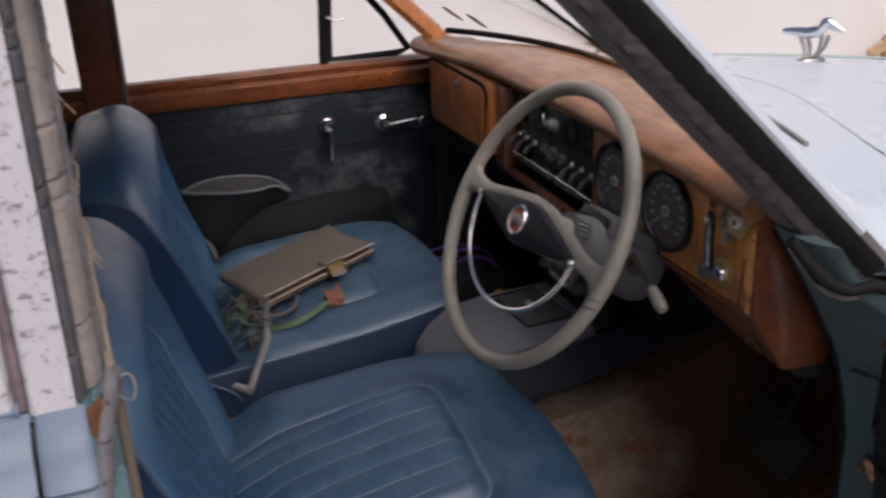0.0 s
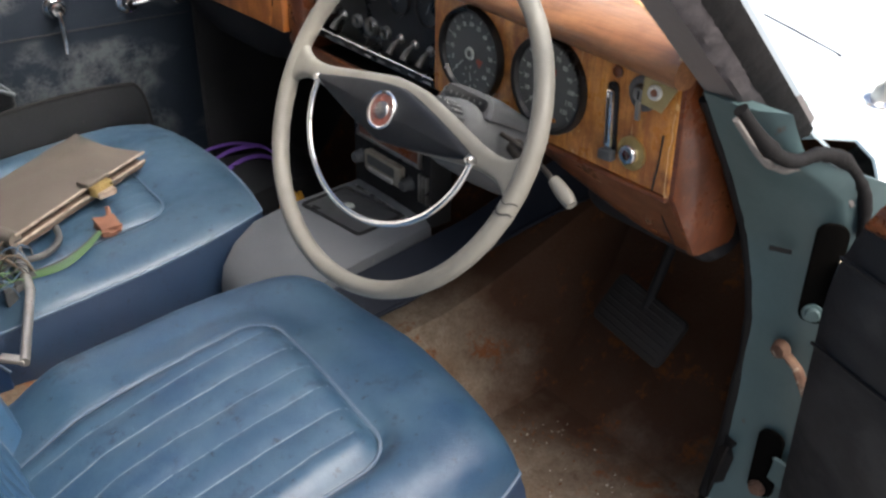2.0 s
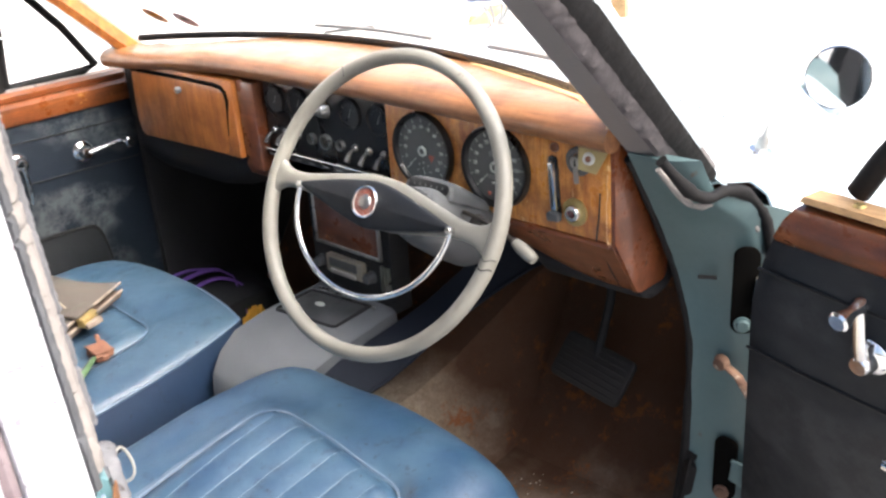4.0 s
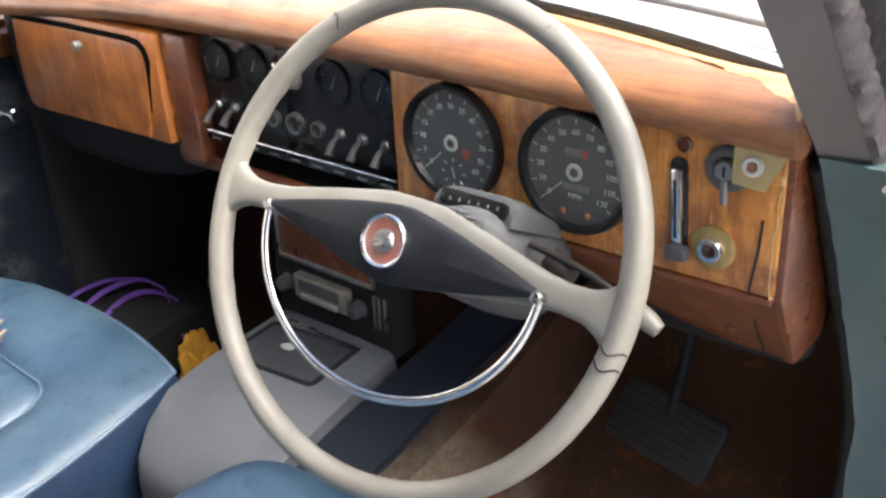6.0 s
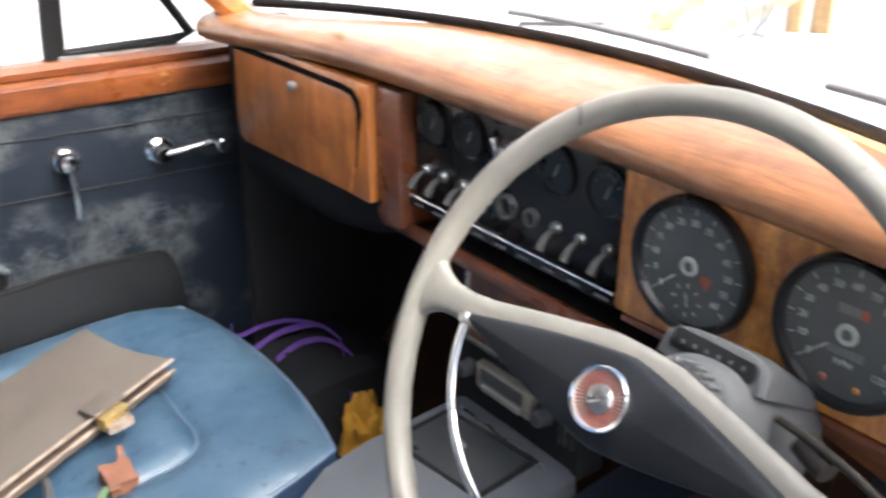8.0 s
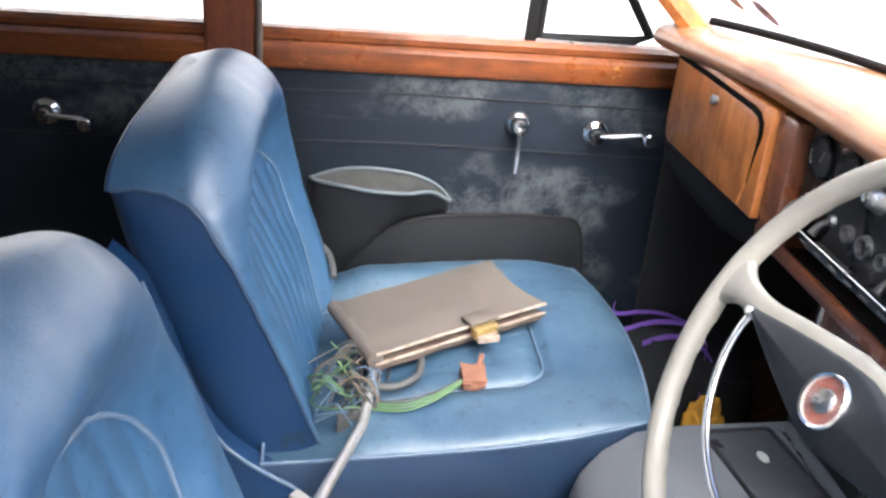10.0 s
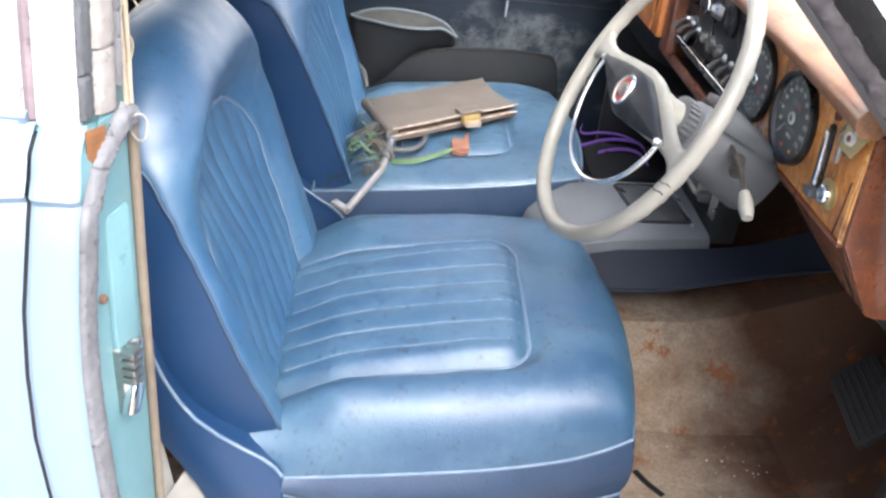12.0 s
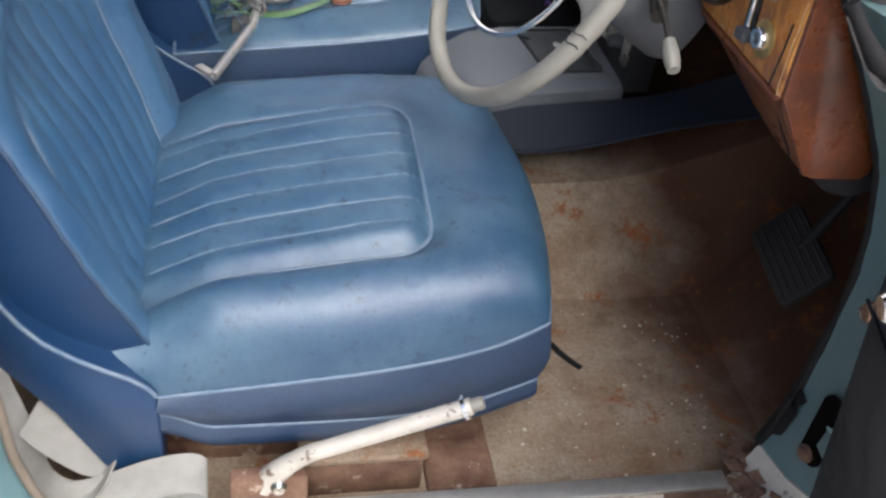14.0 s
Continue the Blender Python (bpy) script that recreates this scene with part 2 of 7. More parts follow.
M["cowl"] = surface("column_cowl", (0.064, 0.068, 0.073), (0.095, 0.097, 0.100), 0.55, big=16, fine=260, relief=0.1)
M["toggle_grey"] = surface("toggle_plastic", (0.030, 0.029, 0.028), (0.055, 0.052, 0.048), 0.45, big=40, fine=200)
# Near-black that paints the shade in the hinge recesses and the lid gap.
M["pocket_black"] = surface("recess_shade", (0.002, 0.002, 0.002), (0.004, 0.0035, 0.003), 0.9, big=30, relief=0.1)
M["hatch"] = surface("ashtray_lid", (0.040, 0.043, 0.047), (0.060, 0.062, 0.066), 0.45, big=16, fine=260, relief=0.1)
M["radio_cream"] = surface("worn_cream_bezel", (0.42, 0.38, 0.30), (0.26, 0.23, 0.19), 0.4, 0.4, big=50, fine=200, relief=0.1)
M["stalk_metal"] = surface("tarnished_stalk", (0.05, 0.042, 0.034), (0.025, 0.02, 0.016), 0.55, 0.3, big=50, fine=200)
M["washer"] = surface("pale_plastic_washer", (0.62, 0.62, 0.58), (0.48, 0.48, 0.45), 0.5, big=60, relief=0.05)
M["beige"] = surface("beige_rim", (0.245, 0.235, 0.205), (0.175, 0.165, 0.142), 0.42, big=11, fine=90, relief=0.12, spots=(0.13, 0.11, 0.085), spot_scale=38, spot_at=0.66)
M["chrome"] = surface("chrome", (0.90, 0.90, 0.90), (0.72, 0.73, 0.74), 0.14, 1.0, big=30, fine=200, relief=0.03, rough_var=0.08)
M["dull_chrome"] = surface("dull_chrome", (0.55, 0.55, 0.53), (0.3, 0.29, 0.27), 0.35, 1.0, big=40, fine=300, relief=0.1)
M["top_wood"] = wood("faded_veneer", (0.36, 0.160, 0.062), (0.18, 0.068, 0.024), "y", 0.36, 0.6, smoke=0.35, scale=1.1)
M["fascia_wood"] = wood("walnut_fascia", (0.74, 0.345, 0.070), (0.33, 0.095, 0.018), "z", 0.28, 0.6, worn=(0.76, 0.52, 0.24), worn_at=0.585, smoke=0.9)
M["glove_wood"] = wood("walnut_glovebox", (0.54, 0.195, 0.038), (0.30, 0.085, 0.020), "z", 0.34, 0.4, smoke=0.6, scale=0.7)
M["red_wood"] = wood("red_veneer", (0.21, 0.062, 0.020), (0.11, 0.030, 0.011), "y", 0.28, 0.6, worn=(0.40, 0.19, 0.075), worn_at=0.61)
M["cap_wood"] = wood("door_cap_veneer", (0.26, 0.078, 0.021), (0.125, 0.034, 0.011), "x", 0.3, 0.25, worn=(0.45, 0.22, 0.07), worn_at=0.62)
M["edge_wood"] = wood("bare_wood_edge", (0.60, 0.38, 0.19), (0.46, 0.26, 0.11), "y", 0.6, 0.05, smoke=0.35)
M["post_wood"] = wood("pillar_veneer", (0.20, 0.06, 0.025), (0.12, 0.035, 0.018), "z", 0.32, 0.4)
M["teal"] = surface("teal_paint", (0.175, 0.305, 0.330), (0.125, 0.245, 0.270), 0.4, big=5, fine=120, relief=0.05, spots=(0.20, 0.10, 0.05), spot_scale=14, spot_at=0.645)
M["pillar_grey"] = surface("pillar_cover", (0.135, 0.124, 0.125), (0.185, 0.172, 0.170), 0.55, big=9, fine=140, relief=0.2)
# Darker copy of the teal paint: the open door's shade is put into it.
M["teal_dark"] = surface("shaded_teal_paint", (0.104, 0.163, 0.168), (0.070, 0.118, 0.122), 0.45, big=6, fine=120, relief=0.08, spots=(0.10, 0.075, 0.055), spot_scale=16, spot_at=0.64)
M["paint"] = surface("pale_blue_paint", (0.68, 0.76, 0.82), (0.62, 0.71, 0.78), 0.34, big=4, fine=240, relief=0.0, coat=0.15, spots=(0.33, 0.15, 0.05), spot_scale=12, spot_at=0.88)
# Body paint again, darkened: the near side's shade is put into the colour.
M["door_paint"] = surface("shaded_blue_paint", (0.195, 0.255, 0.33), (0.17, 0.228, 0.30), 0.45, big=4, fine=60, relief=0.0, coat=0.05, spots=(0.30, 0.15, 0.06), spot_scale=12, spot_at=0.70)
M["white_paint"] = surface("flaking_white_paint", (0.60, 0.60, 0.63), (0.48, 0.48, 0.52), 0.5, big=14, fine=160, relief=0.3, spots=(0.19, 0.165, 0.19), spot_scale=95, spot_at=0.56)
M["rubber"] = surface("cracked_rubber", (0.20, 0.20, 0.213), (0.10, 0.10, 0.108), 0.85, big=26, fine=70, relief=1.0, spots=(0.05, 0.042, 0.04), spot_scale=70, spot_at=0.6)
M["black_rubber"] = surface("black_rubber", (0.008, 0.008, 0.009), (0.015, 0.014, 0.014), 0.75, big=25, fine=90, relief=0.8, spots=(0.05, 0.047, 0.045), spot_scale=40, spot_at=0.70)
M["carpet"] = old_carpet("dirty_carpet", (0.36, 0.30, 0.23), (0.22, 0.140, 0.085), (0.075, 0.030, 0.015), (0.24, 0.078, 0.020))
M["cream_metal"] = surface("worn_cream_metal", (0.56, 0.53, 0.47), (0.42, 0.39, 0.34), 0.4, 0.2, big=30, fine=200, relief=0.2, spots=(0.12, 0.07, 0.045), spot_scale=48, spot_at=0.575)
M["rust_patch"] = surface("rust_flake", (0.26, 0.115, 0.04), (0.12, 0.05, 0.02), 0.9, big=40, fine=200, relief=0.6)
M["rust_floor"] = surface("rusty_metal", (0.21, 0.125, 0.08), (0.09, 0.045, 0.03), 0.9, big=22, fine=160, relief=0.8, spots=(0.36, 0.29, 0.23), spot_scale=34, spot_at=0.58, spread=0.15)
M["sill"] = surface("sill_paint", (0.62, 0.57, 0.48), (0.50, 0.42, 0.31), 0.5, big=7, fine=120, relief=0.25, spots=(0.20, 0.075, 0.03), spot_scale=17, spot_at=0.58)
M["alloy"] = surface("tread_strip", (0.62, 0.60, 0.57), (0.45, 0.43, 0.40), 0.4, 0.8, big=30, fine=200)
M["leather_case"] = surface("brown_case", (0.092, 0.077, 0.063), (0.135, 0.114, 0.094), 0.6, big=9, fine=220, relief=0.4, spots=(0.08, 0.06, 0.045), spot_scale=30, spot_at=0.66)
M["case_edge"] = surface("worn_case_edge", (0.10, 0.055, 0.035), (0.40, 0.33, 0.27), 0.6, big=60, fine=200)
M["pages"] = surface("old_paper", (0.20, 0.15, 0.115), (0.09, 0.055, 0.042), 0.85, big=50, fine=300)
M["rust"] = surface("rusted_buckle", (0.26, 0.11, 0.06), (0.16, 0.07, 0.045), 0.8, big=30, fine=200, relief=0.6)
M["brass"] = surface("worn_brass", (0.62, 0.47, 0.19), (0.42, 0.30, 0.12), 0.4, 0.8, big=60, fine=300, relief=0.3)
M["zinc"] = surface("zinc_plate", (0.52, 0.44, 0.22), (0.38, 0.30, 0.15), 0.45, 0.6, big=40, fine=200, spots=(0.25, 0.13, 0.05), spot_at=0.66)
# Black dial lifted to grey: dusty glass haze and reflection painted into the face.
M["dial"] = surface("dial_hazed", (0.060, 0.064, 0.063), (0.082, 0.086, 0.084), 0.5, big=20, fine=200, relief=0.0)
M["gauge_dark"] = surface("gauge_face", (0.006, 0.0065, 0.008), (0.010, 0.011, 0.013), 0.35, big=20, fine=200, relief=0.0)
M["driver_card"] = scuffed_vinyl("driver_card_vinyl", (0.008, 0.010, 0.014), (0.014, 0.018, 0.023), (0.035, 0.038, 0.042))
M["mark"] = surface("dial_marks", (0.42, 0.44, 0.41), (0.30, 0.32, 0.29), 0.6, big=20, relief=0.0)
M["mark_dim"] = surface("faded_marks", (0.17, 0.17, 0.17), (0.11, 0.11, 0.11), 0.6, big=20, relief=0.0)
M["red"] = surface("red_enamel", (0.36, 0.085, 0.05), (0.28, 0.06, 0.035), 0.35, big=30, relief=0.0)
M["amber"] = surface("amber_lens", (0.42, 0.17, 0.05), None, 0.3, relief=0.0)
M["dark_red"] = surface("dark_red_lens", (0.10, 0.008, 0.012), None, 0.15, relief=0.0)
M["pale_blade"] = surface("chalky_blade", (0.42, 0.42, 0.39), (0.28, 0.29, 0.28), 0.8, big=30, fine=200, relief=0.3)
M["seam_green"] = surface("faded_green_paint", (0.42, 0.52, 0.47), (0.34, 0.44, 0.42), 0.5, big=20, fine=120)
M["grey_web"] = surface("grey_webbing", (0.27, 0.265, 0.25), (0.19, 0.185, 0.17), 0.9, big=20, fine=400, relief=0.4)
M["thread"] = surface("frayed_thread", (0.40, 0.34, 0.26), (0.27, 0.22, 0.16), 0.9, big=40)
M["green_wire"] = surface("green_wire", (0.05, 0.12, 0.04), (0.11, 0.18, 0.085), 0.5, big=40)
M["grey_wire"] = surface("grey_wire", (0.035, 0.036, 0.038), (0.085, 0.085, 0.082), 0.6, big=40)
M["brown_wire"] = surface("brown_wire", (0.085, 0.06, 0.04), (0.12, 0.09, 0.065), 0.6, big=40)
M["blue_wire"] = surface("blue_wire", (0.05, 0.13, 0.24), (0.14, 0.17, 0.2), 0.5, big=60)
M["purple"] = surface("purple_strap", (0.17, 0.07, 0.36), (0.12, 0.05, 0.27), 0.7, big=30, fine=300)
M["yellow"] = surface("yellow_cloth", (0.62, 0.33, 0.03), (0.48, 0.22, 0.02), 0.85, big=30, fine=200, relief=0.6)
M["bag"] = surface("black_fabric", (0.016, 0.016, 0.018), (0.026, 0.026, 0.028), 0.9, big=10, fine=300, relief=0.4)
M["concrete"] = surface("concrete", (0.42, 0.41, 0.40), (0.34, 0.33, 0.32), 0.85, big=0.8, fine=40, relief=0.3)
M["wall_white"] = surface("whitewashed_wall", (0.86, 0.85, 0.83), (0.78, 0.77, 0.76), 0.85, big=1.0, fine=30, relief=0.2)
M["headlining"] = surface("headlining", (0.24, 0.22, 0.20), (0.19, 0.18, 0.16), 0.9, big=8, fine=200)
M["glass"] = glass("pane")
M["mirror"] = surface("mirror", (0.9, 0.9, 0.9), (0.85, 0.85, 0.85), 0.05, 1.0, relief=0.0, rough_var=0.03)
M["sticker"] = surface("orange_sticker", (0.55, 0.23, 0.06), (0.45, 0.30, 0.25), 0.5, big=60)
M["sticker_pale"] = surface("pale_sticker", (0.42, 0.34, 0.38), (0.30, 0.25, 0.33), 0.5, big=80)
# Matt surfaces that hardly shine, the black for recess shade among them.
for key, level in (("pocket_black", 0.04), ("bag", 0.12), ("black_trim", 0.2), ("console_side", 0.25), ("pad", 0.28), ("cowl", 0.3), ("black_rubber", 0.2), ("pocket_vinyl", 0.2), ("black_vinyl", 0.15)):
    M[key].node_tree.nodes["Principled BSDF"].inputs["Specular IOR Level"].default_value = level


# ---- shapes ----
def link(name, bm, mat, parent=None, label="", smooth=True, angle=40):
    me = bpy.data.meshes.new(name)
    bmesh.ops.recalc_face_normals(bm, faces=bm.faces)
    if smooth:
        for f in bm.faces:
            f.smooth = True
        for e in bm.edges:
            if len(e.link_faces) == 2 and e.calc_face_angle(0) > radians(angle):
                e.smooth = False
    bm.to_mesh(me)
    bm.free()
    me.materials.append(mat)
    ob = new(name, me)
    if parent is not None:
        ob.parent = parent
        ob.matrix_parent_inverse = Matrix.Identity(4)
    if label:
        ob["label"] = label
    return ob


part = link


def thing(name, label, category, group="", kind="", at=(0, 0, 0)):
    return tagged(new(name), label, category, group, kind)


def structure(name, bm, mat, label, category):
    return tagged(link(name, bm, mat), label, category, kind="structure")


def box(x0, x1, y0, y1, z0, z1, r=0.004, seg=2, bm=None, m=None):
    own = bm is None
    bm = bm or bmesh.new()
    made = bmesh.ops.create_cube(bm, size=1)["verts"]
    for v in made:
        v.co = Vector((x0 + (v.co.x + 0.5) * (x1 - x0), y0 + (v.co.y + 0.5) * (y1 - y0), z0 + (v.co.z + 0.5) * (z1 - z0)))
    if r:
        edges = list({e for v in made for e in v.link_edges})
        res = bmesh.ops.bevel(bm, geom=edges, offset=r, segments=seg, affect="EDGES", profile=0.5)
        made = list({v for f in res["faces"] for v in f.verts} | {v for v in made if v.is_valid})
    if m is not None:
        bmesh.ops.transform(bm, matrix=m, verts=[v for v in made if v.is_valid])
    return bm


def smooth_path(pts, n=8, closed=False):
    """A Catmull-Rom line through the points."""
    p = [Vector(q) for q in pts]
    out = []
    k = len(p)
    for i in range(k if closed else k - 1):
        if closed:
            a, b, c, d = p[i - 1], p[i], p[(i + 1) % k], p[(i + 2) % k]
        else:
            a, b, c, d = p[max(i - 1, 0)], p[i], p[i + 1], p[min(i + 2, k - 1)]
        for s in range(n):
            t = s / n
            out.append(0.5 * ((2 * b) + (c - a) * t + (2 * a - 5 * b + 4 * c - d) * t * t + (3 * b - a - 3 * c + d) * t ** 3))
    if not closed:
        out.append(p[-1])
    return out


def tube(pts, r, sides=10, closed=False, bm=None, flat=1.0, up=None, cap=True):
    """A tube along a line; r is a number or a function of the way 0..1; flat squeezes it along up."""
    bm = bm or bmesh.new()
    sides = max(sides, 10)
    pts = [Vector(q) for q in pts]
    n = len(pts)
    rings, nrm = [], None
    for i, q in enumerate(pts):
        a = pts[i - 1] if (i or closed) else pts[0]
        b = pts[(i + 1) % n] if (i < n - 1 or closed) else pts[-1]
        d = (b - a).normalized()
        if nrm is None:
            ref = Vector(up) if up else (Vector((0, 0, 1)) if abs(d.z) < 0.9 else Vector((1, 0, 0)))
            nrm = (ref - d * ref.dot(d)).normalized()
        else:
            ref = Vector(up) if up else nrm
            nrm = (ref - d * ref.dot(d)).normalized()
        side = d.cross(nrm)
        rr = r(i / max(1, n - 1)) if callable(r) else r
        rings.append([bm.verts.new(q + nrm * (math.cos(k * math.tau / sides) * rr * flat) + side * (math.sin(k * math.tau / sides) * rr)) for k in range(sides)])
    for i in range(n if closed else n - 1):
        a, b = rings[i], rings[(i + 1) % n]
        for k in range(sides):
            bm.faces.new((a[k], a[(k + 1) % sides], b[(k + 1) % sides], b[k]))
    if cap and not closed:
        bm.faces.new(rings[0][::-1])
        bm.faces.new(rings[-1])
    return bm


def frame_of(origin, n, up=(0, 0, 1)):
    """A pose whose z looks along n and whose y is as near up as can be."""
    n = Vector(n).normalized()
    u = Vector(up)
    u = (u - n * u.dot(n)).normalized()
    r = u.cross(n)
    m = Matrix((r, u, n)).transposed().to_4x4()
    m.translation = Vector(origin)
    return m


def lathe(profile, m=None, sides=32, bm=None):
    """Profile of (radius, height) turned round z, then placed by m."""
    bm = bm or bmesh.new()
    m = m or Matrix.Identity(4)
    rings = []
    for r, h in profile:
        if r < 1e-6:
            rings.append([bm.verts.new(m @ Vector((0, 0, h)))])
        else:
            rings.append([bm.verts.new(m @ Vector((r * math.cos(k * math.tau / sides), r * math.sin(k * math.tau / sides), h))) for k in range(sides)])
    for a, b in zip(rings, rings[1:]):
        for k in range(sides):
            q = [a[k % len(a)], a[(k + 1) % len(a)], b[(k + 1) % len(b)], b[k % len(b)]]
            q = [v for i, v in enumerate(q) if v not in q[:i]]
            if len(q) > 2:
                bm.faces.new(q)
    return bm


def plate(outline, depth, m=None, bm=None, r=0.0):
    """A flat shape of (x, y) points with depth along -z, placed by m; r rounds its front edge."""
    bm = bm or bmesh.new()
    m = m or Matrix.Identity(4)
    n = len(outline)
    c = Vector((sum(p[0] for p in outline) / n, sum(p[1] for p in outline) / n))
    levels = [(0.0, 0.0)] if not r else [(r, 0.0), (r * 0.3, -r * 0.3), (0.0, -r)]
    rings = []
    for inset, z in [*levels, (0.0, -depth)]:
        ring = []
        for x, y in outline:
            d = Vector((x, y)) - c
            q = c + d * max(0.0, 1 - inset / max(d.length, 1e-6))
            ring.append(bm.verts.new(m @ Vector((q.x, q.y, z))))
        rings.append(ring)
    for a, b in zip(rings, rings[1:]):
        for k in range(n):
            bm.faces.new((a[k], a[(k + 1) % n], b[(k + 1) % n], b[k]))
    bm.faces.new(rings[0][::-1])
    bm.faces.new(rings[-1])
    return bm


def rounded(w, h, r, n=6, cx=0, cy=0):
    """Outline of a rounded rectangle w by h."""
    out = []
    for sx, sy, a0 in ((1, 1, 0), (-1, 1, 90), (-1, -1, 180), (1, -1, 270)):
        for k in range(n + 1):
            a = radians(a0 + 90 * k / n)
            out.append((cx + sx * (w / 2 - r) + r * math.cos(a), cy + sy * (h / 2 - r) + r * math.sin(a)))
    return out


def sheet(rows, thick=0.0, bm=None):
    """A grid of points (rows of equal length) as a sheet, given thickness along its normals."""
    bm = bm or bmesh.new()
    vs = [[bm.verts.new(p) for p in row] for row in rows]
    faces = []
    for a, b in zip(vs, vs[1:]):
        for k in range(len(a) - 1):
            faces.append(bm.faces.new((a[k], a[k + 1], b[k + 1], b[k])))
    if thick:
        bmesh.ops.recalc_face_normals(bm, faces=faces)
        bmesh.ops.solidify(bm, geom=faces, thickness=thick)
    return bm


def loft(rings, cap=True, bm=None):
    """Closed rings of equal length joined in order."""
    bm = bm or bmesh.new()
    vs = [[bm.verts.new(p) for p in ring] for ring in rings]
    for a, b in zip(vs, vs[1:]):
        n = len(a)
        for k in range(n):
            bm.faces.new((a[k], a[(k + 1) % n], b[(k + 1) % n], b[k]))
    if cap:
        bm.faces.new(vs[0][::-1])
        bm.faces.new(vs[-1])
    return bm


def lettering(text, size, mat, m, name, parent, deep=0.0004):
    cu = bpy.data.curves.new(name, "FONT")
    cu.body, cu.size, cu.align_x, cu.align_y, cu.extrude = text, size, "CENTER", "CENTER", deep
    cu.materials.append(mat)
    ob = new(name, cu)
    ob.parent = parent
    ob.matrix_basis = m
    return ob


def smoothstep(a, b, x):
    t = min(1.0, max(0.0, (x - a) / (b - a)))
    return t * t * (3 - 2 * t)


# ---- ground and surroundings ----
bm = bmesh.new()
bmesh.ops.create_grid(bm, x_segments=40, y_segments=40, size=300)
structure("ground", bm, M["concrete"], "pale worn concrete yard under the car", "ground")
structure("wall_yard", box(-14, 16, 3.2, 3.45, 0, 3.4, 0), M["wall_white"], "plain whitewashed yard wall beyond the car", "wall")


for p0, p1, w, lab in (((4.50, 3.02, 0.27), (6.60, 3.12, 0.84), 0.15, "pale yellow timber plank leaning along the yard wall"), ((4.95, 3.00, 0.16), (6.9, 3.08, 0.48), 0.09, "narrow yellow batten leaning along the yard wall")):
    pl = thing("plank", lab, "plank", "planks by the wall")
    p0, p1 = Vector(p0), Vector(p1)
    ax_ = (p1 - p0).normalized()
    sd_ = Vector((0, -1, 0))
    up_ = sd_.cross(ax_).normalized()
    part("board", loft([[p0 + ax_ * t * (p1 - p0).length + up_ * a * w * (0.35 + 0.65 * min(1.0, t * 2.2)) / 2 + sd_ * b * 0.02 for a, b in ((-1, 0), (-1, 1), (1, 1), (1, 0))] for t in np.linspace(0, 1, 12)]), M["plank"], pl)
    for t in (0.15, 0.85):
        q = p0.lerp(p1, t)
        part("prop", box(q.x - 0.03, q.x + 0.03, q.y - 0.01, 3.19, 0.0, q.z - 0.02, 0.004), M["plank"], pl, "short timber prop")


# ---- car shell ----
# Floor pan with toe board and bulkhead.
prof = [(-1.05, 0.29), (0.20, 0.285), (0.95, 0.285), (1.04, 0.30), (1.14, 0.38), (1.28, 0.58), (1.32, 0.75), (1.32, 0.93)]
rows = []
for i in range(34):
    y = -0.715 + 1.44 * i / 33
    rows.append([Vector((p.x, y, p.y + 0.006 * noise.noise(Vector((p.x * 6, y * 6, 1))))) for p in smooth_path([(q, h, 0) for q, h in prof], 6)])
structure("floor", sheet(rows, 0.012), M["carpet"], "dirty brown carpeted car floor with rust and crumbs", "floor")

# Sill: inner ledge, tread strip, rusty outer face.
sill_sec = [(-0.700, 0.29), (-0.702, 0.345), (-0.712, 0.352), (-0.815, 0.338), (-0.850, 0.30), (-0.856, 0.22), (-0.80, 0.20), (-0.70, 0.20)]
rings = []
for x in np.linspace(-1.0, 1.02, 24):
    rings.append([Vector((x, y, z)) for y, z in sill_sec])
structure("sill", loft(rings), M["sill"], "cream painted door sill with rust patches", "sill")
structure("trim_tread", box(0.03, 0.89, -0.730, -0.700, 0.349, 0.358, 0.003), M["alloy"], "scuffed aluminium tread strip along the sill", "trim")
structure("sill_far", box(-1.0, 1.05, 0.722, 0.80, 0.20, 0.37, 0.01), M["black_trim"], "black sill under the closed passenger door", "sill")
# Cream rusty curb where the sill meets the front post.
structure("trim_sill_corner", plate([(0, 0), (0.10, 0.0), (0.115, 0.05), (0.09, 0.12), (0.04, 0.10)], 0.02, frame_of((0.90, -0.70, 0.352), (0, 0, 1), (0, -1, 0)), r=0.004), M["rust_floor"], "rusted sill corner", "trim")

# Transmission tunnel.
rings = []
for x in np.linspace(-1.0, 1.31, 26):
    g = smoothstep(0.8, 1.3, x)
    sec_t = [(0.30, 0.27), (0.265, 0.295), (0.205 + 0.05 * g, 0.385), (0.178 + 0.06 * g, 0.43 + 0.10 * g), (0.155 + 0.07 * g, 0.475 + 0.19 * g), (0.10, 0.485 + 0.215 * g)]
    rings.append([Vector((x, -y, z)) for y, z in sec_t] + [Vector((x, y, z)) for y, z in sec_t[::-1]])
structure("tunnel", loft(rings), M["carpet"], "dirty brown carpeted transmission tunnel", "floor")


def post_y(z):
    """Outer face of the near door post above the waist."""
    return -0.813 + 0.15 * (z - 1.10)


def skin_y(z):
    """Outer skin of the near side below the waist, with its bead."""
    return float(np.interp(z, (0.33, 0.40, 0.60, 0.80, 0.92, 1.02, 1.038, 1.046, 1.054, 1.060, 1.081, 1.099), (-0.815, -0.858, -0.882, -0.888, -0.881, -0.868, -0.858, -0.864, -0.858, -0.853, -0.843, -0.813)))


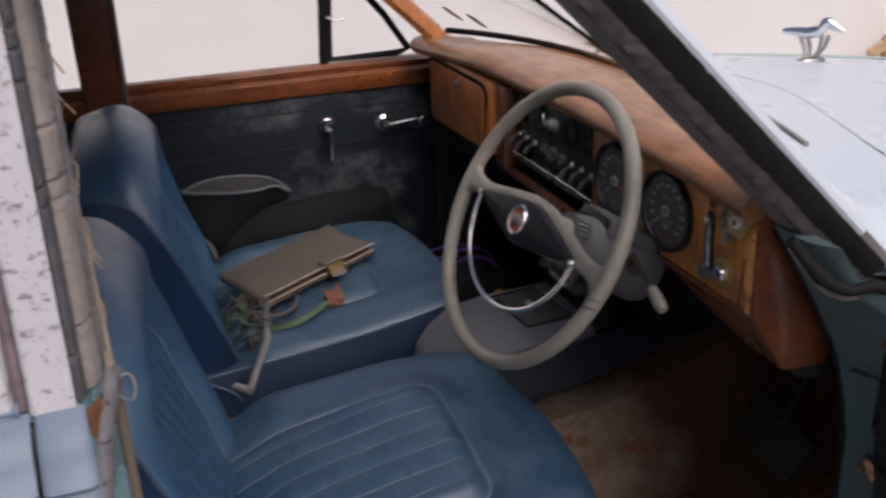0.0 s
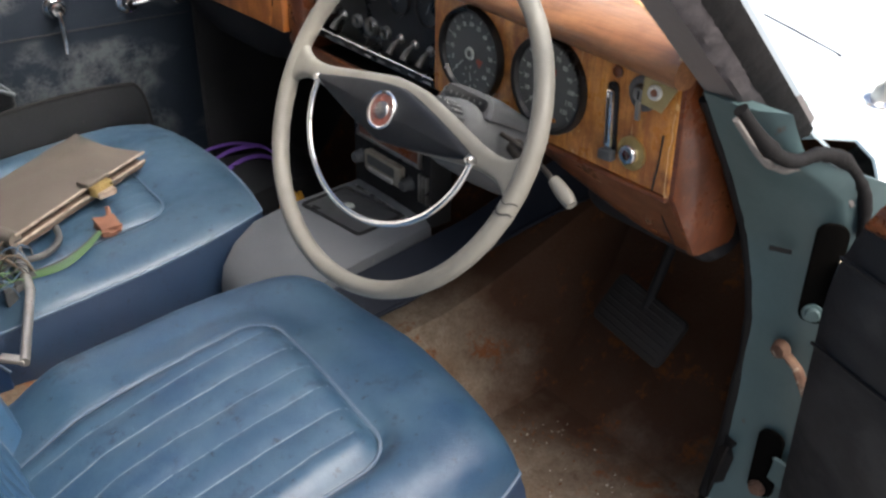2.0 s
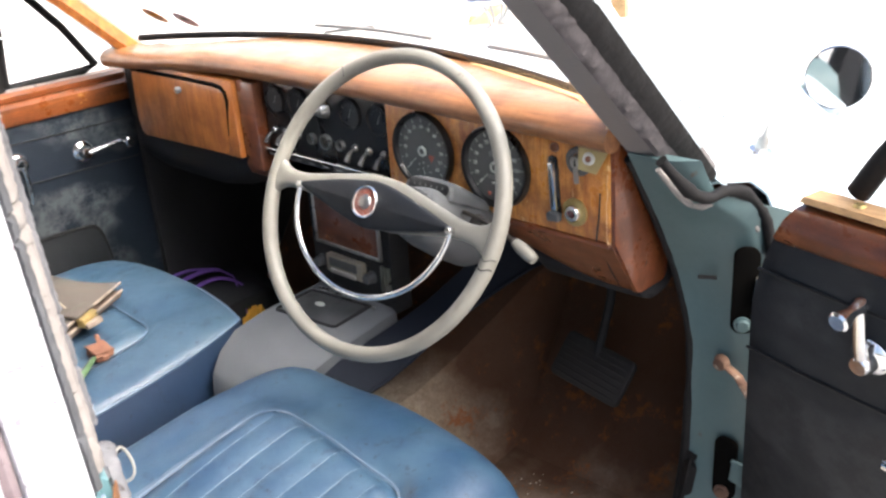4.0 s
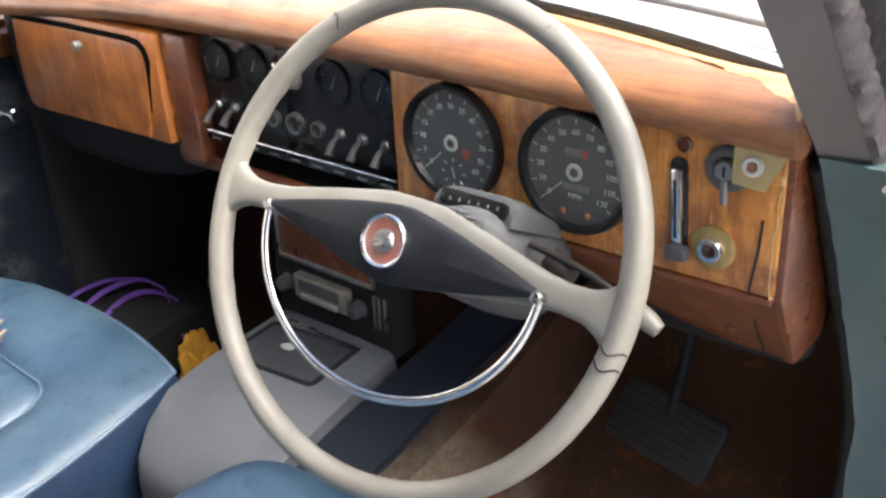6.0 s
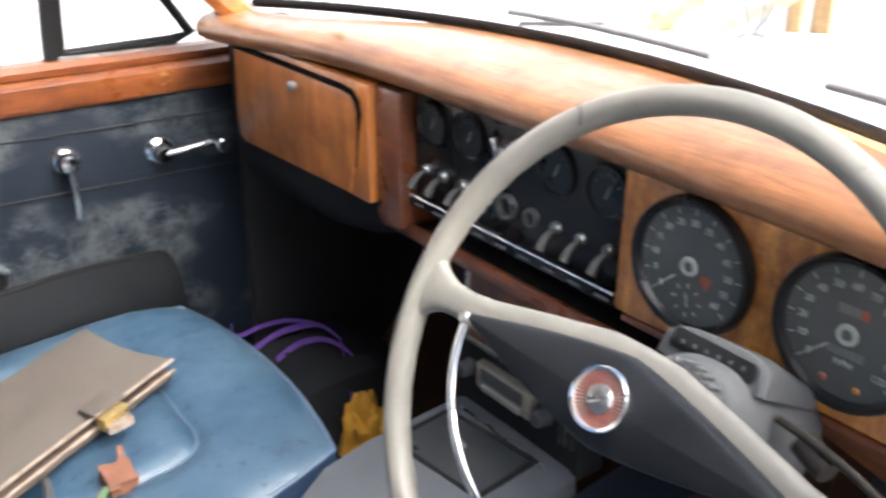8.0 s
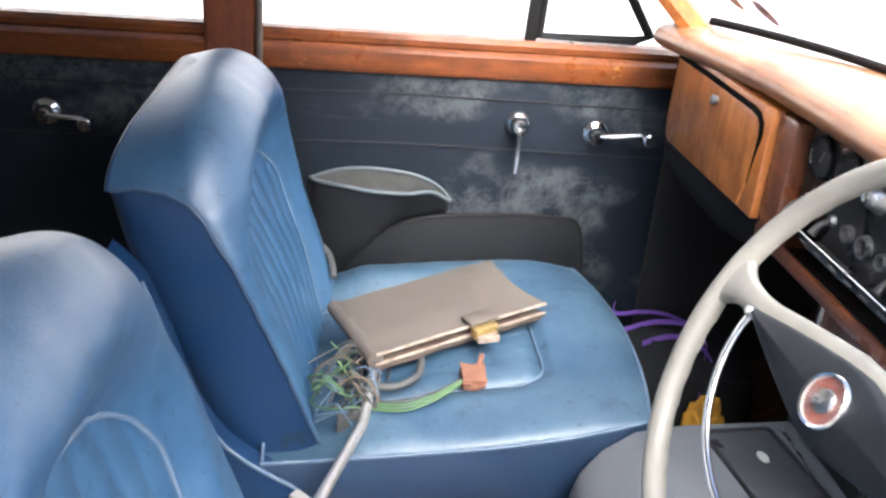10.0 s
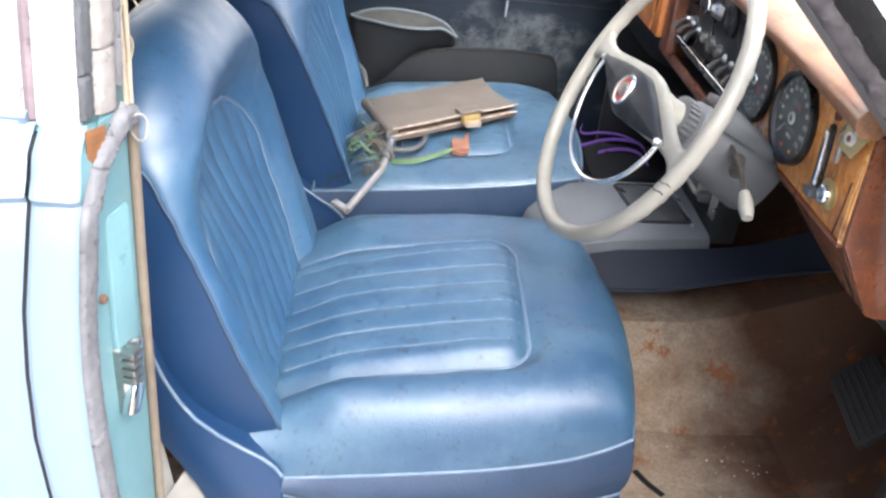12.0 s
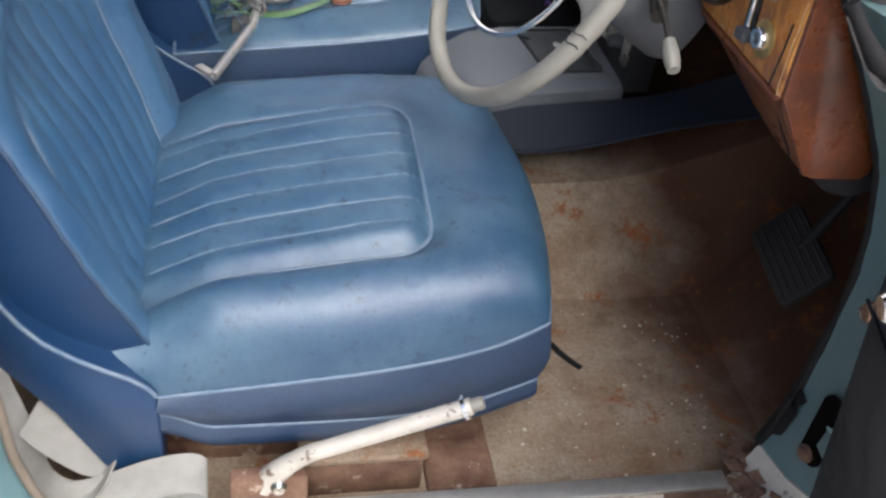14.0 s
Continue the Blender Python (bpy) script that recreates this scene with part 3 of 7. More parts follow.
def seal_x(z):
    """Line of the rubber seal on the near post."""
    return float(np.interp(z, (0.33, 0.40, 0.47, 0.546, 0.69, 0.83, 0.90, 0.967, 1.05, 1.12), (0.030, -0.008, -0.034, -0.046, -0.057, -0.0615, -0.0615, -0.057, -0.052, -0.056)))


def gap_x(z):
    """Shut line between the rear door and the near post."""
    return float(np.interp(z, (0.33, 0.55, 0.70, 0.76, 0.90, 1.02, 1.10), (-0.085, -0.098, -0.107, -0.112, -0.111, -0.097, -0.096)))


BEAD = [0.33, 0.36, 0.40, 0.46, 0.54, 0.62, 0.70, 0.78, 0.86, 0.93, 0.99, 1.02, 1.034, 1.038, 1.042, 1.046, 1.050, 1.054, 1.060, 1.070, 1.081, 1.092, 1.099]

# Near B-post: turquoise shut face, painted skin strip, white upper post.
rings = []
for z in np.linspace(0.33, 1.10, 34):
    xs, yo = seal_x(z), skin_y(z)
    fl = max(0.0, xs + 0.045)
    rings.append([Vector(p) for p in ((-0.032 + 1.1 * fl, -0.744, z), (-0.031 + 1.1 * fl, -0.758, z), (xs + 0.012, -0.80, z), (xs + 0.006, yo + 0.036, z), (xs - 0.002, yo + 0.010, z), (xs - 0.016, yo + 0.008, z), (-0.13, yo + 0.03, z), (-0.13, -0.745, z))])
post = structure("pillar_b_near", loft(rings), M["teal"], "turquoise painted door post with rust at its foot", "pillar")
structure("trim_post_skin", sheet([[Vector((gap_x(z) + 0.0022 + (seal_x(z) + 0.003 - gap_x(z) - 0.0022) * k, skin_y(z) + 0.005 * max(0.0, 2 * abs(k - 0.5) - 0.8) / 0.2, z)) for k in (0, 0.06, 0.14, 0.5, 0.86, 0.94, 1.0)] for z in BEAD], 0.003), M["door_paint"], "pale blue skin strip between door gap and seal", "trim")
fm_ = frame_of((-0.0395, -0.785, 0.905), (0.93, -0.36, 0))
structure("trim_post_panel", plate(rounded(0.040, 0.19, 0.006), 0.006, fm_ @ pose(0, 0, 0.0035), r=0.004), M["teal"], "raised panel pressed into the turquoise post", "trim")
rings = []
for z in np.linspace(1.098, 1.50, 10):
    yo = post_y(z)
    rings.append([Vector(p) for p in ((-0.060, yo + 0.06, z), (-0.0565, yo + 0.012, z), (-0.0585, yo + 0.002, z), (-0.062, yo, z), (-0.093, yo, z), (-0.0965, yo + 0.003, z), (-0.0975, yo + 0.012, z), (-0.100, yo + 0.06, z))])
structure("pillar_b_upper", loft(rings), M["white_paint"], "flaking white painted upper door post", "pillar")
# Dark inner face of the post.
structure("trim_b_inner", loft([[Vector((x, max(post_y(z), -0.79) + dy, z)) for x, dy in ((-0.05, 0.062), (-0.05, 0.11), (-0.15, 0.11), (-0.15, 0.062))] for z in np.linspace(0.4, 1.45, 8)]), M["black_trim"], "black inner trim of the door post", "trim")
structure("trim_post_back", loft([[Vector((x, post_y(z) + dy, z)) for x, dy in ((-0.056, 0.006), (-0.038, 0.040), (-0.030, 0.058), (-0.050, 0.062), (-0.060, 0.058))] for z in np.linspace(1.098, 1.50, 8)]), M["teal_dark"], "dark teal inner flange of the upper post", "trim")

# Front post of the near door opening: lower hinge face and screen pillar.
rings = []


def jamb(z):
    """The inner edge of the hinge post."""
    return np.interp(z, (0.30, 0.42, 0.51, 0.64, 0.78, 0.857, 0.954, 1.053, 1.10), (0.90, 0.945, 0.962, 0.966, 0.960, 0.945, 0.889, 0.825, 0.792))


def jamb_y(z):
    return float(np.interp(z, (0.30, 0.72, 0.86, 1.10), (-0.692, -0.690, -0.664, -0.660)))


for z in np.linspace(0.30, 1.072, 32):
    xi = float(jamb(z))
    xo = float(np.interp(z, (0.30, 0.86, 0.95, 1.0, 1.03, 1.072), (0.975, 0.968, 0.93, 0.868, 0.825, 0.795)))
    yo = float(np.interp(z, (0.30, 0.86, 0.95, 1.0, 1.03, 1.072), (-0.805, -0.80, -0.79, -0.768, -0.757, -0.742)))
    xo = max(xo, xi + 0.004)
    deep = 0.02 + 0.08 * smoothstep(1.03, 0.93, z)
    yi = jamb_y(z)
    mid = Vector((xi, yi, z)).lerp(Vector((xo, yo, z)), 0.5) + Vector((-0.004, -0.004, 0))
    rings.append([Vector((xi, yi, z)), Vector((xi + 0.003, yi - 0.013, z)), mid, Vector((xo, yo + 0.010, z)), Vector((xo + 0.008, yo, z)), Vector((xo + deep, min(yo, -0.76 - 0.065 * smoothstep(1.03, 0.95, z)), z)), Vector((xo + deep, yi + 0.007, z)), Vector((xi + 0.03, yi + 0.010, z))])
foot_a = [[v + Vector((-0.0025, -0.002, 0)) for v in ring] for ring, z in zip(rings, np.linspace(0.30, 1.072, 32)) if z < 0.42]
post_a = structure("pillar_a_near", loft(rings), M["teal_dark"], "teal hinge post with rust marks, door shade in its tone", "pillar")

structure("trim_post_foot", loft(foot_a), M["cream_metal"], "chipped cream paint on the rusty foot of the hinge post", "trim")


def screen_line(s, side):
    """Point of the screen pillar's inner edge from its foot to the roof."""
    return Vector((0.835 - 0.415 * s, 0.658 * side, 1.055 + 0.395 * s))


for side, name, mt, lab in ((-1, "pillar_screen_near", "pillar_grey", "dark grey screen pillar with torn rubber seal"), (1, "pillar_screen_far", "glove_wood", "varnished wooden screen pillar cover")):
    rings = []
    for s in np.linspace(-0.16 if side < 0 else -0.03, 1, 18):
        q = screen_line(s, side)
        w = 1.0 if side < 0 else 0.72
        # corners: inner rear, outer rear, outer front, inner front
        rings.append([q + Vector((a * w, side * k * w, h * w)) for a, k, h in ((0, 0, 0), (0.011, 0.043, -0.005), (0.030, 0.052, 0.004), (0.050, 0.060, 0.016), (0.062, 0.058, 0.030), (0.060, 0.030, 0.040), (0.042, 0.0, 0.034), (0.016, -0.012, 0.012))])
    structure(name, loft(rings), M[mt], lab, "pillar")
def pillar_band(name, corners, mat, lab, rough, seed):
    """A lumpy band of rubber running up the outside of the near screen pillar; its last two corners lie against the pillar."""
    rings = []
    for t in np.linspace(-0.15, 1, 150):
        q = screen_line(t, -1)
        row = []
        for k, c in enumerate(corners):
            lump_ = rough * (noise.noise(Vector((t * 16, k * 0.7, seed))) + 0.8 * noise.noise(Vector((t * 48, k * 1.3, seed + 5)))) if k < len(corners) - 2 else 0.0
            row.append(q + Vector(c) + Vector((-0.6, -0.8, -0.1)) * lump_)
        rings.append(row)
    structure(name, loft(rings), mat, lab, "trim")


pillar_band("trim_screen_pillar_crust", ((0.010, -0.043, -0.007), (0.015, -0.048, -0.006), (0.022, -0.052, -0.003), (0.030, -0.0555, 0.001), (0.030, -0.047, 0.008), (0.014, -0.038, 0.002)), M["pillar_crust"], "chalky crumbling mauve-grey rubber on the screen pillar", 0.0035, 3)
pillar_band("trim_screen_pillar_seal", ((0.029, -0.055, 0.001), (0.037, -0.061, 0.006), (0.046, -0.066, 0.012), (0.053, -0.067, 0.019), (0.050, -0.058, 0.022), (0.034, -0.050, 0.010)), M["black_rubber"], "torn black rubber seal on the screen pillar", 0.0020, 11)
# Outer bright edge of the near screen pillar.
gutter = []
for t in np.linspace(-0.02, 1, 40):
    q = screen_line(t, -1)
    gutter.append([q + Vector(c) for c in ((0.050, -0.064, 0.017), (0.057, -0.069, 0.023), (0.063, -0.066, 0.031), (0.060, -0.058, 0.031))])
structure("trim_screen_edge", loft(gutter), M["paint"], "pale blue gutter edge along the screen pillar", "trim")

# Roof with headlining, cant rails.
rows = []
for i in range(16):
    y = -0.74 + 1.48 * i / 15
    rows.append([Vector((x, y * (1 - 0.1 * max(0, x)), 1.525 + 0.05 * (1 - (y / 0.74) ** 2) - 0.05 * max(0, (x + 0.1)) ** 2 / 0.3 - 0.02)) for x in np.linspace(-1.2, 0.36, 14)])
tagged(link("ceiling", sheet(rows, 0.03), M["headlining"]), "beige cloth headlining under the roof", "ceiling", kind="structure")
for side in (-1, 1):
    structure("trim_cant_rail", tube([Vector((x, side * (0.755 - 0.06 * max(0, x)), 1.505 - 0.04 * max(0, x) ** 2)) for x in np.linspace(-1.1, 0.40, 14)], 0.024, 8), M["headlining"], "padded roof rail over the doors", "trim")

# Windscreen: curved pane, rubber seal, scuttle.
def screen(s, y):
    foot = Vector((0.985 - 0.30 * y * y, y, 1.128 - 0.05 * y * y))
    head = Vector((0.465 - 0.15 * y * y, y * 1.0, 1.44))
    return foot.lerp(head, s)


pane = link("windscreen_glass", sheet([[screen(s, y) for y in np.linspace(-0.655, 0.655, 25)] for s in np.linspace(0, 1, 8)], 0.005), M["glass"])
pane.visible_shadow = False
tagged(pane, "dusty curved windscreen glass", "windscreen", kind="structure")
structure("trim_screen_seal", tube([screen(0, y) + Vector((-0.004, 0, 0.009)) for y in np.linspace(-0.66, 0.665, 40)], 0.0075, 8), M["black_rubber"], "black rubber seal along the windscreen foot", "trim")

# Bonnet and wings, one lofted skin, with shut line and wing crease.
def skin(x, y):
    a = abs(y)
    z = 1.085 - 0.055 * (x - 1.0) - 0.035 * (x - 1.0) ** 2 - 0.14 * a * a
    z -= 0.045 * smoothstep(0.60, 0.66, a)
    return z - 0.50 * smoothstep(0.72, 0.90, a) ** 1.5


rows = []
for x in np.linspace(1.0, 2.75, 40):
    pull = 0.08 * max(0, x - 1.6)
    rows.append([Vector((x + ((0.04 - 0.30 * min(abs(y), 0.62) ** 2) * (1 - smoothstep(0.64, 0.72, abs(y))) + 0.07 * smoothstep(0.64, 0.72, abs(y))) * max(0, 1.3 - x) / 0.3, y * (1 - pull), skin(x, y) - 0.9 * max(0, x - 2.55) ** 1.5)) for y in np.linspace(-0.90, 0.90, 61)])
structure("bonnet_panel", sheet(rows, 0.004), M["paint"], "chalky pale blue bonnet and front wings", "car body")
gap = []
for y in np.linspace(-0.606, 0.606, 61):
    x = float(np.interp(abs(y), (0.0, 0.144, 0.335, 0.487, 0.606), (1.345, 1.318, 1.255, 1.225, 1.212)))
    gap.append(Vector((x + 0.03 * max(0, 1.3 - x) / 0.3 - 0.02, y, skin(x, y) + 0.0005)))
structure("trim_bonnet_gap", tube(smooth_path(gap[::4], 4), 0.0016, 6), M["black_trim"], "thin dark shut line behind the bonnet", "trim")
for sd in (-1, 1):
    structure("trim_wing_seam", tube([Vector((x, sd * (0.648 - 0.10 * (x - 1.0)), skin(x, 0.648 - 0.10 * (x - 1.0)) + 0.001)) for x in np.linspace(1.0, 2.4, 30)], 0.0042, 6), M["seam_green"], "pale green seam along the wing top", "trim")
# Scuttle between bonnet and glass.
structure("scuttle_panel", sheet([[screen(0, y).lerp(Vector((1.02 - 0.10 * y * y + 0.05, y * 1.02, skin(1.05, y) + 0.004)), s) + Vector((0.01, 0, -0.012)) for y in np.linspace(-0.70, 0.70, 25)] for s in np.linspace(0, 1, 5)], 0.004), M["paint"], "pale blue scuttle panel below the windscreen", "car body")


def wiper(p0, p1, foot, lab):
    w = thing("wiper", lab, "wiper", "windscreen wipers")
    p0, p1, foot = Vector(p0), Vector(p1), Vector(foot)
    part("blade", tube([p0.lerp(p1, t) + Vector((0.0, 0, 0.004 * math.sin(math.pi * t))) for t in np.linspace(0, 1, 10)], 0.0042, 6), M["pale_blade"], w, "weathered grey blade")
    if p0.y > 0:
        part("arm", tube([p0.lerp(p1, 0.5) + Vector((0.008, 0, 0.008)), p0.lerp(foot, 0.5) + Vector((0.02, 0, 0.004)), foot], 0.0035, 6), M["grey_web"], w)


wiper((0.985, -0.27, 1.153), (0.912, -0.588, 1.150), (1.035, -0.20, 1.095), "weathered grey wiper resting on the windscreen")
wiper((1.005, 0.22, 1.150), (1.000, -0.12, 1.152), (1.045, 0.26, 1.095), "thin grey wiper resting on the windscreen")


def wing_mirror(x, y, z, lab, turn, k=1.0):
    w = thing("wing_mirror", lab, "mirror")
    z0 = skin(x + 0.03, abs(y))
    part("foot", lathe([(0, 0.012), (0.018, 0.010), (0.026, 0.0), (0.026, -0.008)], frame_of((x + 0.03, y, z0), (0, 0, 1)), 20), M["chrome"], w)
    part("stem", tube([(x + 0.03, y, z0), (x + 0.035, y, z - 0.03), (x + 0.028, y, z)], 0.006, 8), M["chrome"], w)
    m = frame_of((x, y, z), (-1, turn, 0.05))
    part("shell", lathe([(0.060 * k, 0.0), (0.062 * k, -0.006), (0.052 * k, -0.03 * k), (0.025 * k, -0.045 * k), (0, -0.048 * k)], m, 28), M["chrome"], w)
    part("mirror_glass", lathe([(0, -0.001), (0.058 * k, -0.001), (0.060 * k, -0.004)], m, 28), M["mirror"], w)


wing_mirror(1.54, -0.66, 1.02, "round chrome mirror on the front wing", -0.35)
orn = thing("bonnet_ornament", "small pale chrome ornament on a plinth on the bonnet", "ornament")
OZ = skin(1.70, 0.32)
part("plinth", loft([[Vector((1.70 + r * 0.042 * math.cos(a), 0.32 + r * 0.020 * math.sin(a), OZ + h)) for a in np.linspace(0, math.tau, 25)[:-1]] for r, h in ((1.0, -0.004), (1.0, 0.003), (0.85, 0.008), (0.4, 0.010))]), M["dull_chrome"], orn, "dark oval plinth")
for k, (x0_, x1_, y1_) in enumerate(((1.682, 1.676, 0.345), (1.694, 1.690, 0.335), (1.708, 1.712, 0.305), (1.716, 1.724, 0.295))):
    part("strut", tube(smooth_path([(x0_, 0.32 + 0.004 * (k % 2), OZ + 0.006), ((x0_ + x1_) / 2 + 0.006, (0.32 + y1_) / 2, OZ + 0.034), (x1_, y1_, OZ + 0.064)], 5), lambda t: 0.0035 + 0.002 * t, 8), M["dull_chrome"], orn, "slim metal strut")
part("form", tube(smooth_path([(1.655, 0.382, OZ + 0.070), (1.672, 0.358, OZ + 0.071), (1.690, 0.332, OZ + 0.070), (1.706, 0.312, OZ + 0.078), (1.716, 0.298, OZ + 0.098), (1.730, 0.280, OZ + 0.088), (1.742, 0.262, OZ + 0.078)], 6), lambda t: 0.003 + 0.012 * math.sin(math.pi * min(1.0, 0.05 + 0.95 * t)) ** 0.8, 14), M["chrome"], orn, "plain flowing chrome form")
aer = thing("aerial_base", "tarnished chrome aerial base in a round cup on the wing", "aerial")
m = frame_of((1.215, -0.665, skin(1.215, 0.665) + 0.002), (0, -0.25, 1))
part("cup", lathe([(0.0, 0.006), (0.012, 0.006), (0.021, 0.003), (0.024, -0.004)], m, 20), M["chrome"], aer)
part("boot", lathe([(0, 0.05), (0.003, 0.048), (0.004, 0.03), (0.010, 0.022), (0.012, 0.004)], m, 16), M["dull_chrome"], aer)

# ---- near rear door (closed) ----
rd = thing("rear_door", "pale blue closed rear door with rust along its waist rail", "car door")
part("skin", sheet([[Vector((x + (gap_x(z) - 0.0022 - x) * (1 if x > -0.2 else 0) if x == -0.1 else x, skin_y(z) + (0.006 if x == -0.1 else 0.0), z)) for x in (-1.10, -0.7, -0.4, -0.25, -0.15, -0.125, -0.1)] for z in BEAD], 0.004), M["door_paint"], rd)
part("inner_edge", loft([[Vector((gap_x(z) + 0.006, y, z)) for y in (skin_y(z) + 0.0075, skin_y(z) + 0.05)] + [Vector((gap_x(z) - 0.02, skin_y(z) + 0.05, z)), Vector((gap_x(z) - 0.02, skin_y(z) + 0.0075, z))] for z in np.linspace(0.34, 1.09, 14)]), M["black_trim"], rd, "dark edge inside the shut line")
part("waist_top", loft([[Vector((x, y, z)) for y, z in ((-0.812, 1.0985), (-0.815, 1.105), (-0.808, 1.108), (-0.77, 1.108), (-0.77, 1.0985))] for x in (-1.10, -0.5, -0.105)]), M["door_paint"], rd, "pale painted waist rail")
part("front_frame", loft([[Vector((x, post_y(z) + dy, z)) for x, dy in ((-0.109, 0.006), (-0.112, 0.0), (-0.138, -0.001), (-0.1425, 0.003), (-0.1435, 0.03), (-0.109, 0.03))] for z in np.linspace(1.10, 1.50, 8)]), M["white_paint"], rd, "white painted window frame")
part("frame_seal", loft([[Vector((x, post_y(z) + dy, z)) for x, dy in ((-0.1085, 0.010), (-0.1085, 0.03), (-0.0985, 0.03), (-0.0985, 0.008), (-0.1035, 0.0065))] for z in np.linspace(1.10, 1.50, 8)]), M["mauve_rubber"], rd, "dirty mauve rubber in the door gap")
part("glass_seal", loft([[Vector((x, post_y(z) + dy, z)) for x, dy in ((-0.1437, 0.006), (-0.1437, 0.02), (-0.150, 0.02), (-0.150, 0.008))] for z in np.linspace(1.10, 1.50, 8)]), M["black_rubber"], rd)
pn = part("pane", sheet([[Vector((x, post_y(z) + 0.012, z)) for x in np.linspace(-1.05, -0.148, 6)] for z in np.linspace(1.10, 1.45, 6)], 0.004), M["hazed_glass"], rd, "dusty grey window pane with pale reflection in its colour")
pn.visible_shadow = False
part("inner_trim", box(-1.05, -0.17, -0.76, -0.74, 0.35, 1.09, 0.005), M["black_trim"], rd, "black inner trim")
part("outer_frame_top", loft([[Vector((x, post_y(z) + dy, z)) for dy, z in ((0.0, 1.45), (0.0, 1.49), (0.03, 1.49), (0.03, 1.45))] for x in (-1.08, -0.5, -0.110)]), M["white_paint"], rd, "white painted upper frame")


def crust(name, line, parent, mat, lab, deep=0.006, seed=0.0, steps=9):
    """A flat crumbling band along a line of (centre, half-width vector), lumpy and ragged at its edges."""
    rows = []
    for i, (c, h, n) in enumerate(line):
        r0 = 1 + 0.14 * noise.noise(Vector((i * 0.55, seed, 1))) + 0.08 * noise.noise(Vector((i * 1.7, seed, 2)))
        r1 = 1 + 0.14 * noise.noise(Vector((i * 0.55, seed, 5))) + 0.08 * noise.noise(Vector((i * 1.7, seed, 6)))
        row = []
        for k in np.linspace(-1, 1, steps):
            e = k * (r0 if k < 0 else r1)
            lift = deep * (1 - abs(k) ** 4) + 0.0016 * noise.noise(Vector((i * 0.8, k * 3, seed))) + 0.0009 * noise.noise(Vector((i * 2.3, k * 7, seed + 3)))
            crack_ = 0.003 if noise.noise(Vector((i * 0.37, seed * 2, 9))) > 0.42 else 0.0
            row.append(c + h * e + n * (lift - crack_))
        rows.append(row)
    return part(name, sheet(rows, 0.003), mat, parent, lab)


# Cracked rubber seal up the near B-post, twisted across the waist and crumbling above it.
random.seed(3)
seal = thing("door_seal", "grey cracked rubber seal peeling along the door post", "seal")
face = Vector((0.80, -0.60, 0)).normalized()
low_line = []
for z in np.linspace(0.345, 1.035, 190):
    low_line.append((Vector((seal_x(z) + 0.006, skin_y(z) + 0.022, z)), Vector((0.006, 0.0135, 0)), face))
crust("strip", low_line, seal, M["rubber"], "cracked grey rubber strip", 0.006, 1.0)
tw = smooth_path([(seal_x(1.03) + 0.007, -0.838, 1.025), (-0.043, -0.820, 1.052), (-0.036, -0.796, 1.074), (-0.029, -0.772, 1.090), (-0.027, -0.760, 1.098)], 14)
crust("twist", [(p, Vector((0.004, 0.006, -0.011)).lerp(Vector((0.006, 0.012, 0.0)), 1 - i / (len(tw) - 1)), face) for i, p in enumerate(tw)], seal, M["rubber"], "twisted torn rubber end", 0.007, 2.0)
part("knot", tube(smooth_path([(-0.036, -0.782, 1.086), (-0.028, -0.768, 1.096), (-0.024, -0.758, 1.094), (-0.026, -0.752, 1.084), (-0.030, -0.758, 1.078)], 6), lambda t: 0.0075 + 0.003 * noise.noise(Vector((t * 9, 0, 4))), 9), M["rubber"], seal, "knotted grey rubber end")
up_z = np.linspace(1.104, 1.49, 120)
crust("groove_strip", [(Vector((-0.0525, post_y(z) + 0.010, z)), Vector((0.0035, 0.0085, 0)), face) for z in up_z], seal, M["dark_rubber"], "darker grey rubber channel", 0.003, 3.0)
crust("post_lining", [(Vector((-0.0420, post_y(z) + 0.0335, z)), Vector((0.0062, 0.0145, 0)), face) for z in up_z], seal, M["tan_rubber"], "broad crumbling tan-grey rubber lining", 0.007, 4.0)
crust("lining_crust", [(Vector((-0.0350, post_y(z) + 0.0475, z)), Vector((0.0018, 0.0042, 0)), face) for z in np.linspace(1.125, 1.49, 150)], seal, M["rubber"], "flaking rubber crust", 0.009, 5.0, 5)
part("inner_strip", tube([Vector((-0.026 + 1.1 * max(0.0, seal_x(z) + 0.045), -0.749 - 0.003 * math.sin(z * 9), z)) for z in np.linspace(0.37, 1.085, 40)], 0.0058, 8), M["draught_cloth"], seal, "brown cloth draught strip")
part("rust_scar", sheet([[Vector((-0.050 + 0.012 * k + 0.001 * noise.noise(Vector((z * 80, k, 0))), -0.822 + 0.020 * k + 0.10 * (z - 1.06) - 0.0008, z)) for k in np.linspace(0, 1, 6)] for z in np.linspace(1.045, 1.097, 12)], 0.001), M["rust_patch"], seal, "rusty scar under the torn rubber")
for dx_, dy_, sd_ in ((-0.029, 0.0585, 2), (-0.0255, 0.066, 7)):
    part("cord", tube(smooth_path([(dx_ - 0.03 * (z - 1.09) + 0.0012 * noise.noise(Vector((z * 30, sd_, 0))), post_y(z) + dy_ + 0.0012 * noise.noise(Vector((z * 26, sd_, 5))), z) for z in np.linspace(1.090, 1.45, 26)], 3), 0.0027, 7), M["thread"], seal, "straw-coloured piping cord")
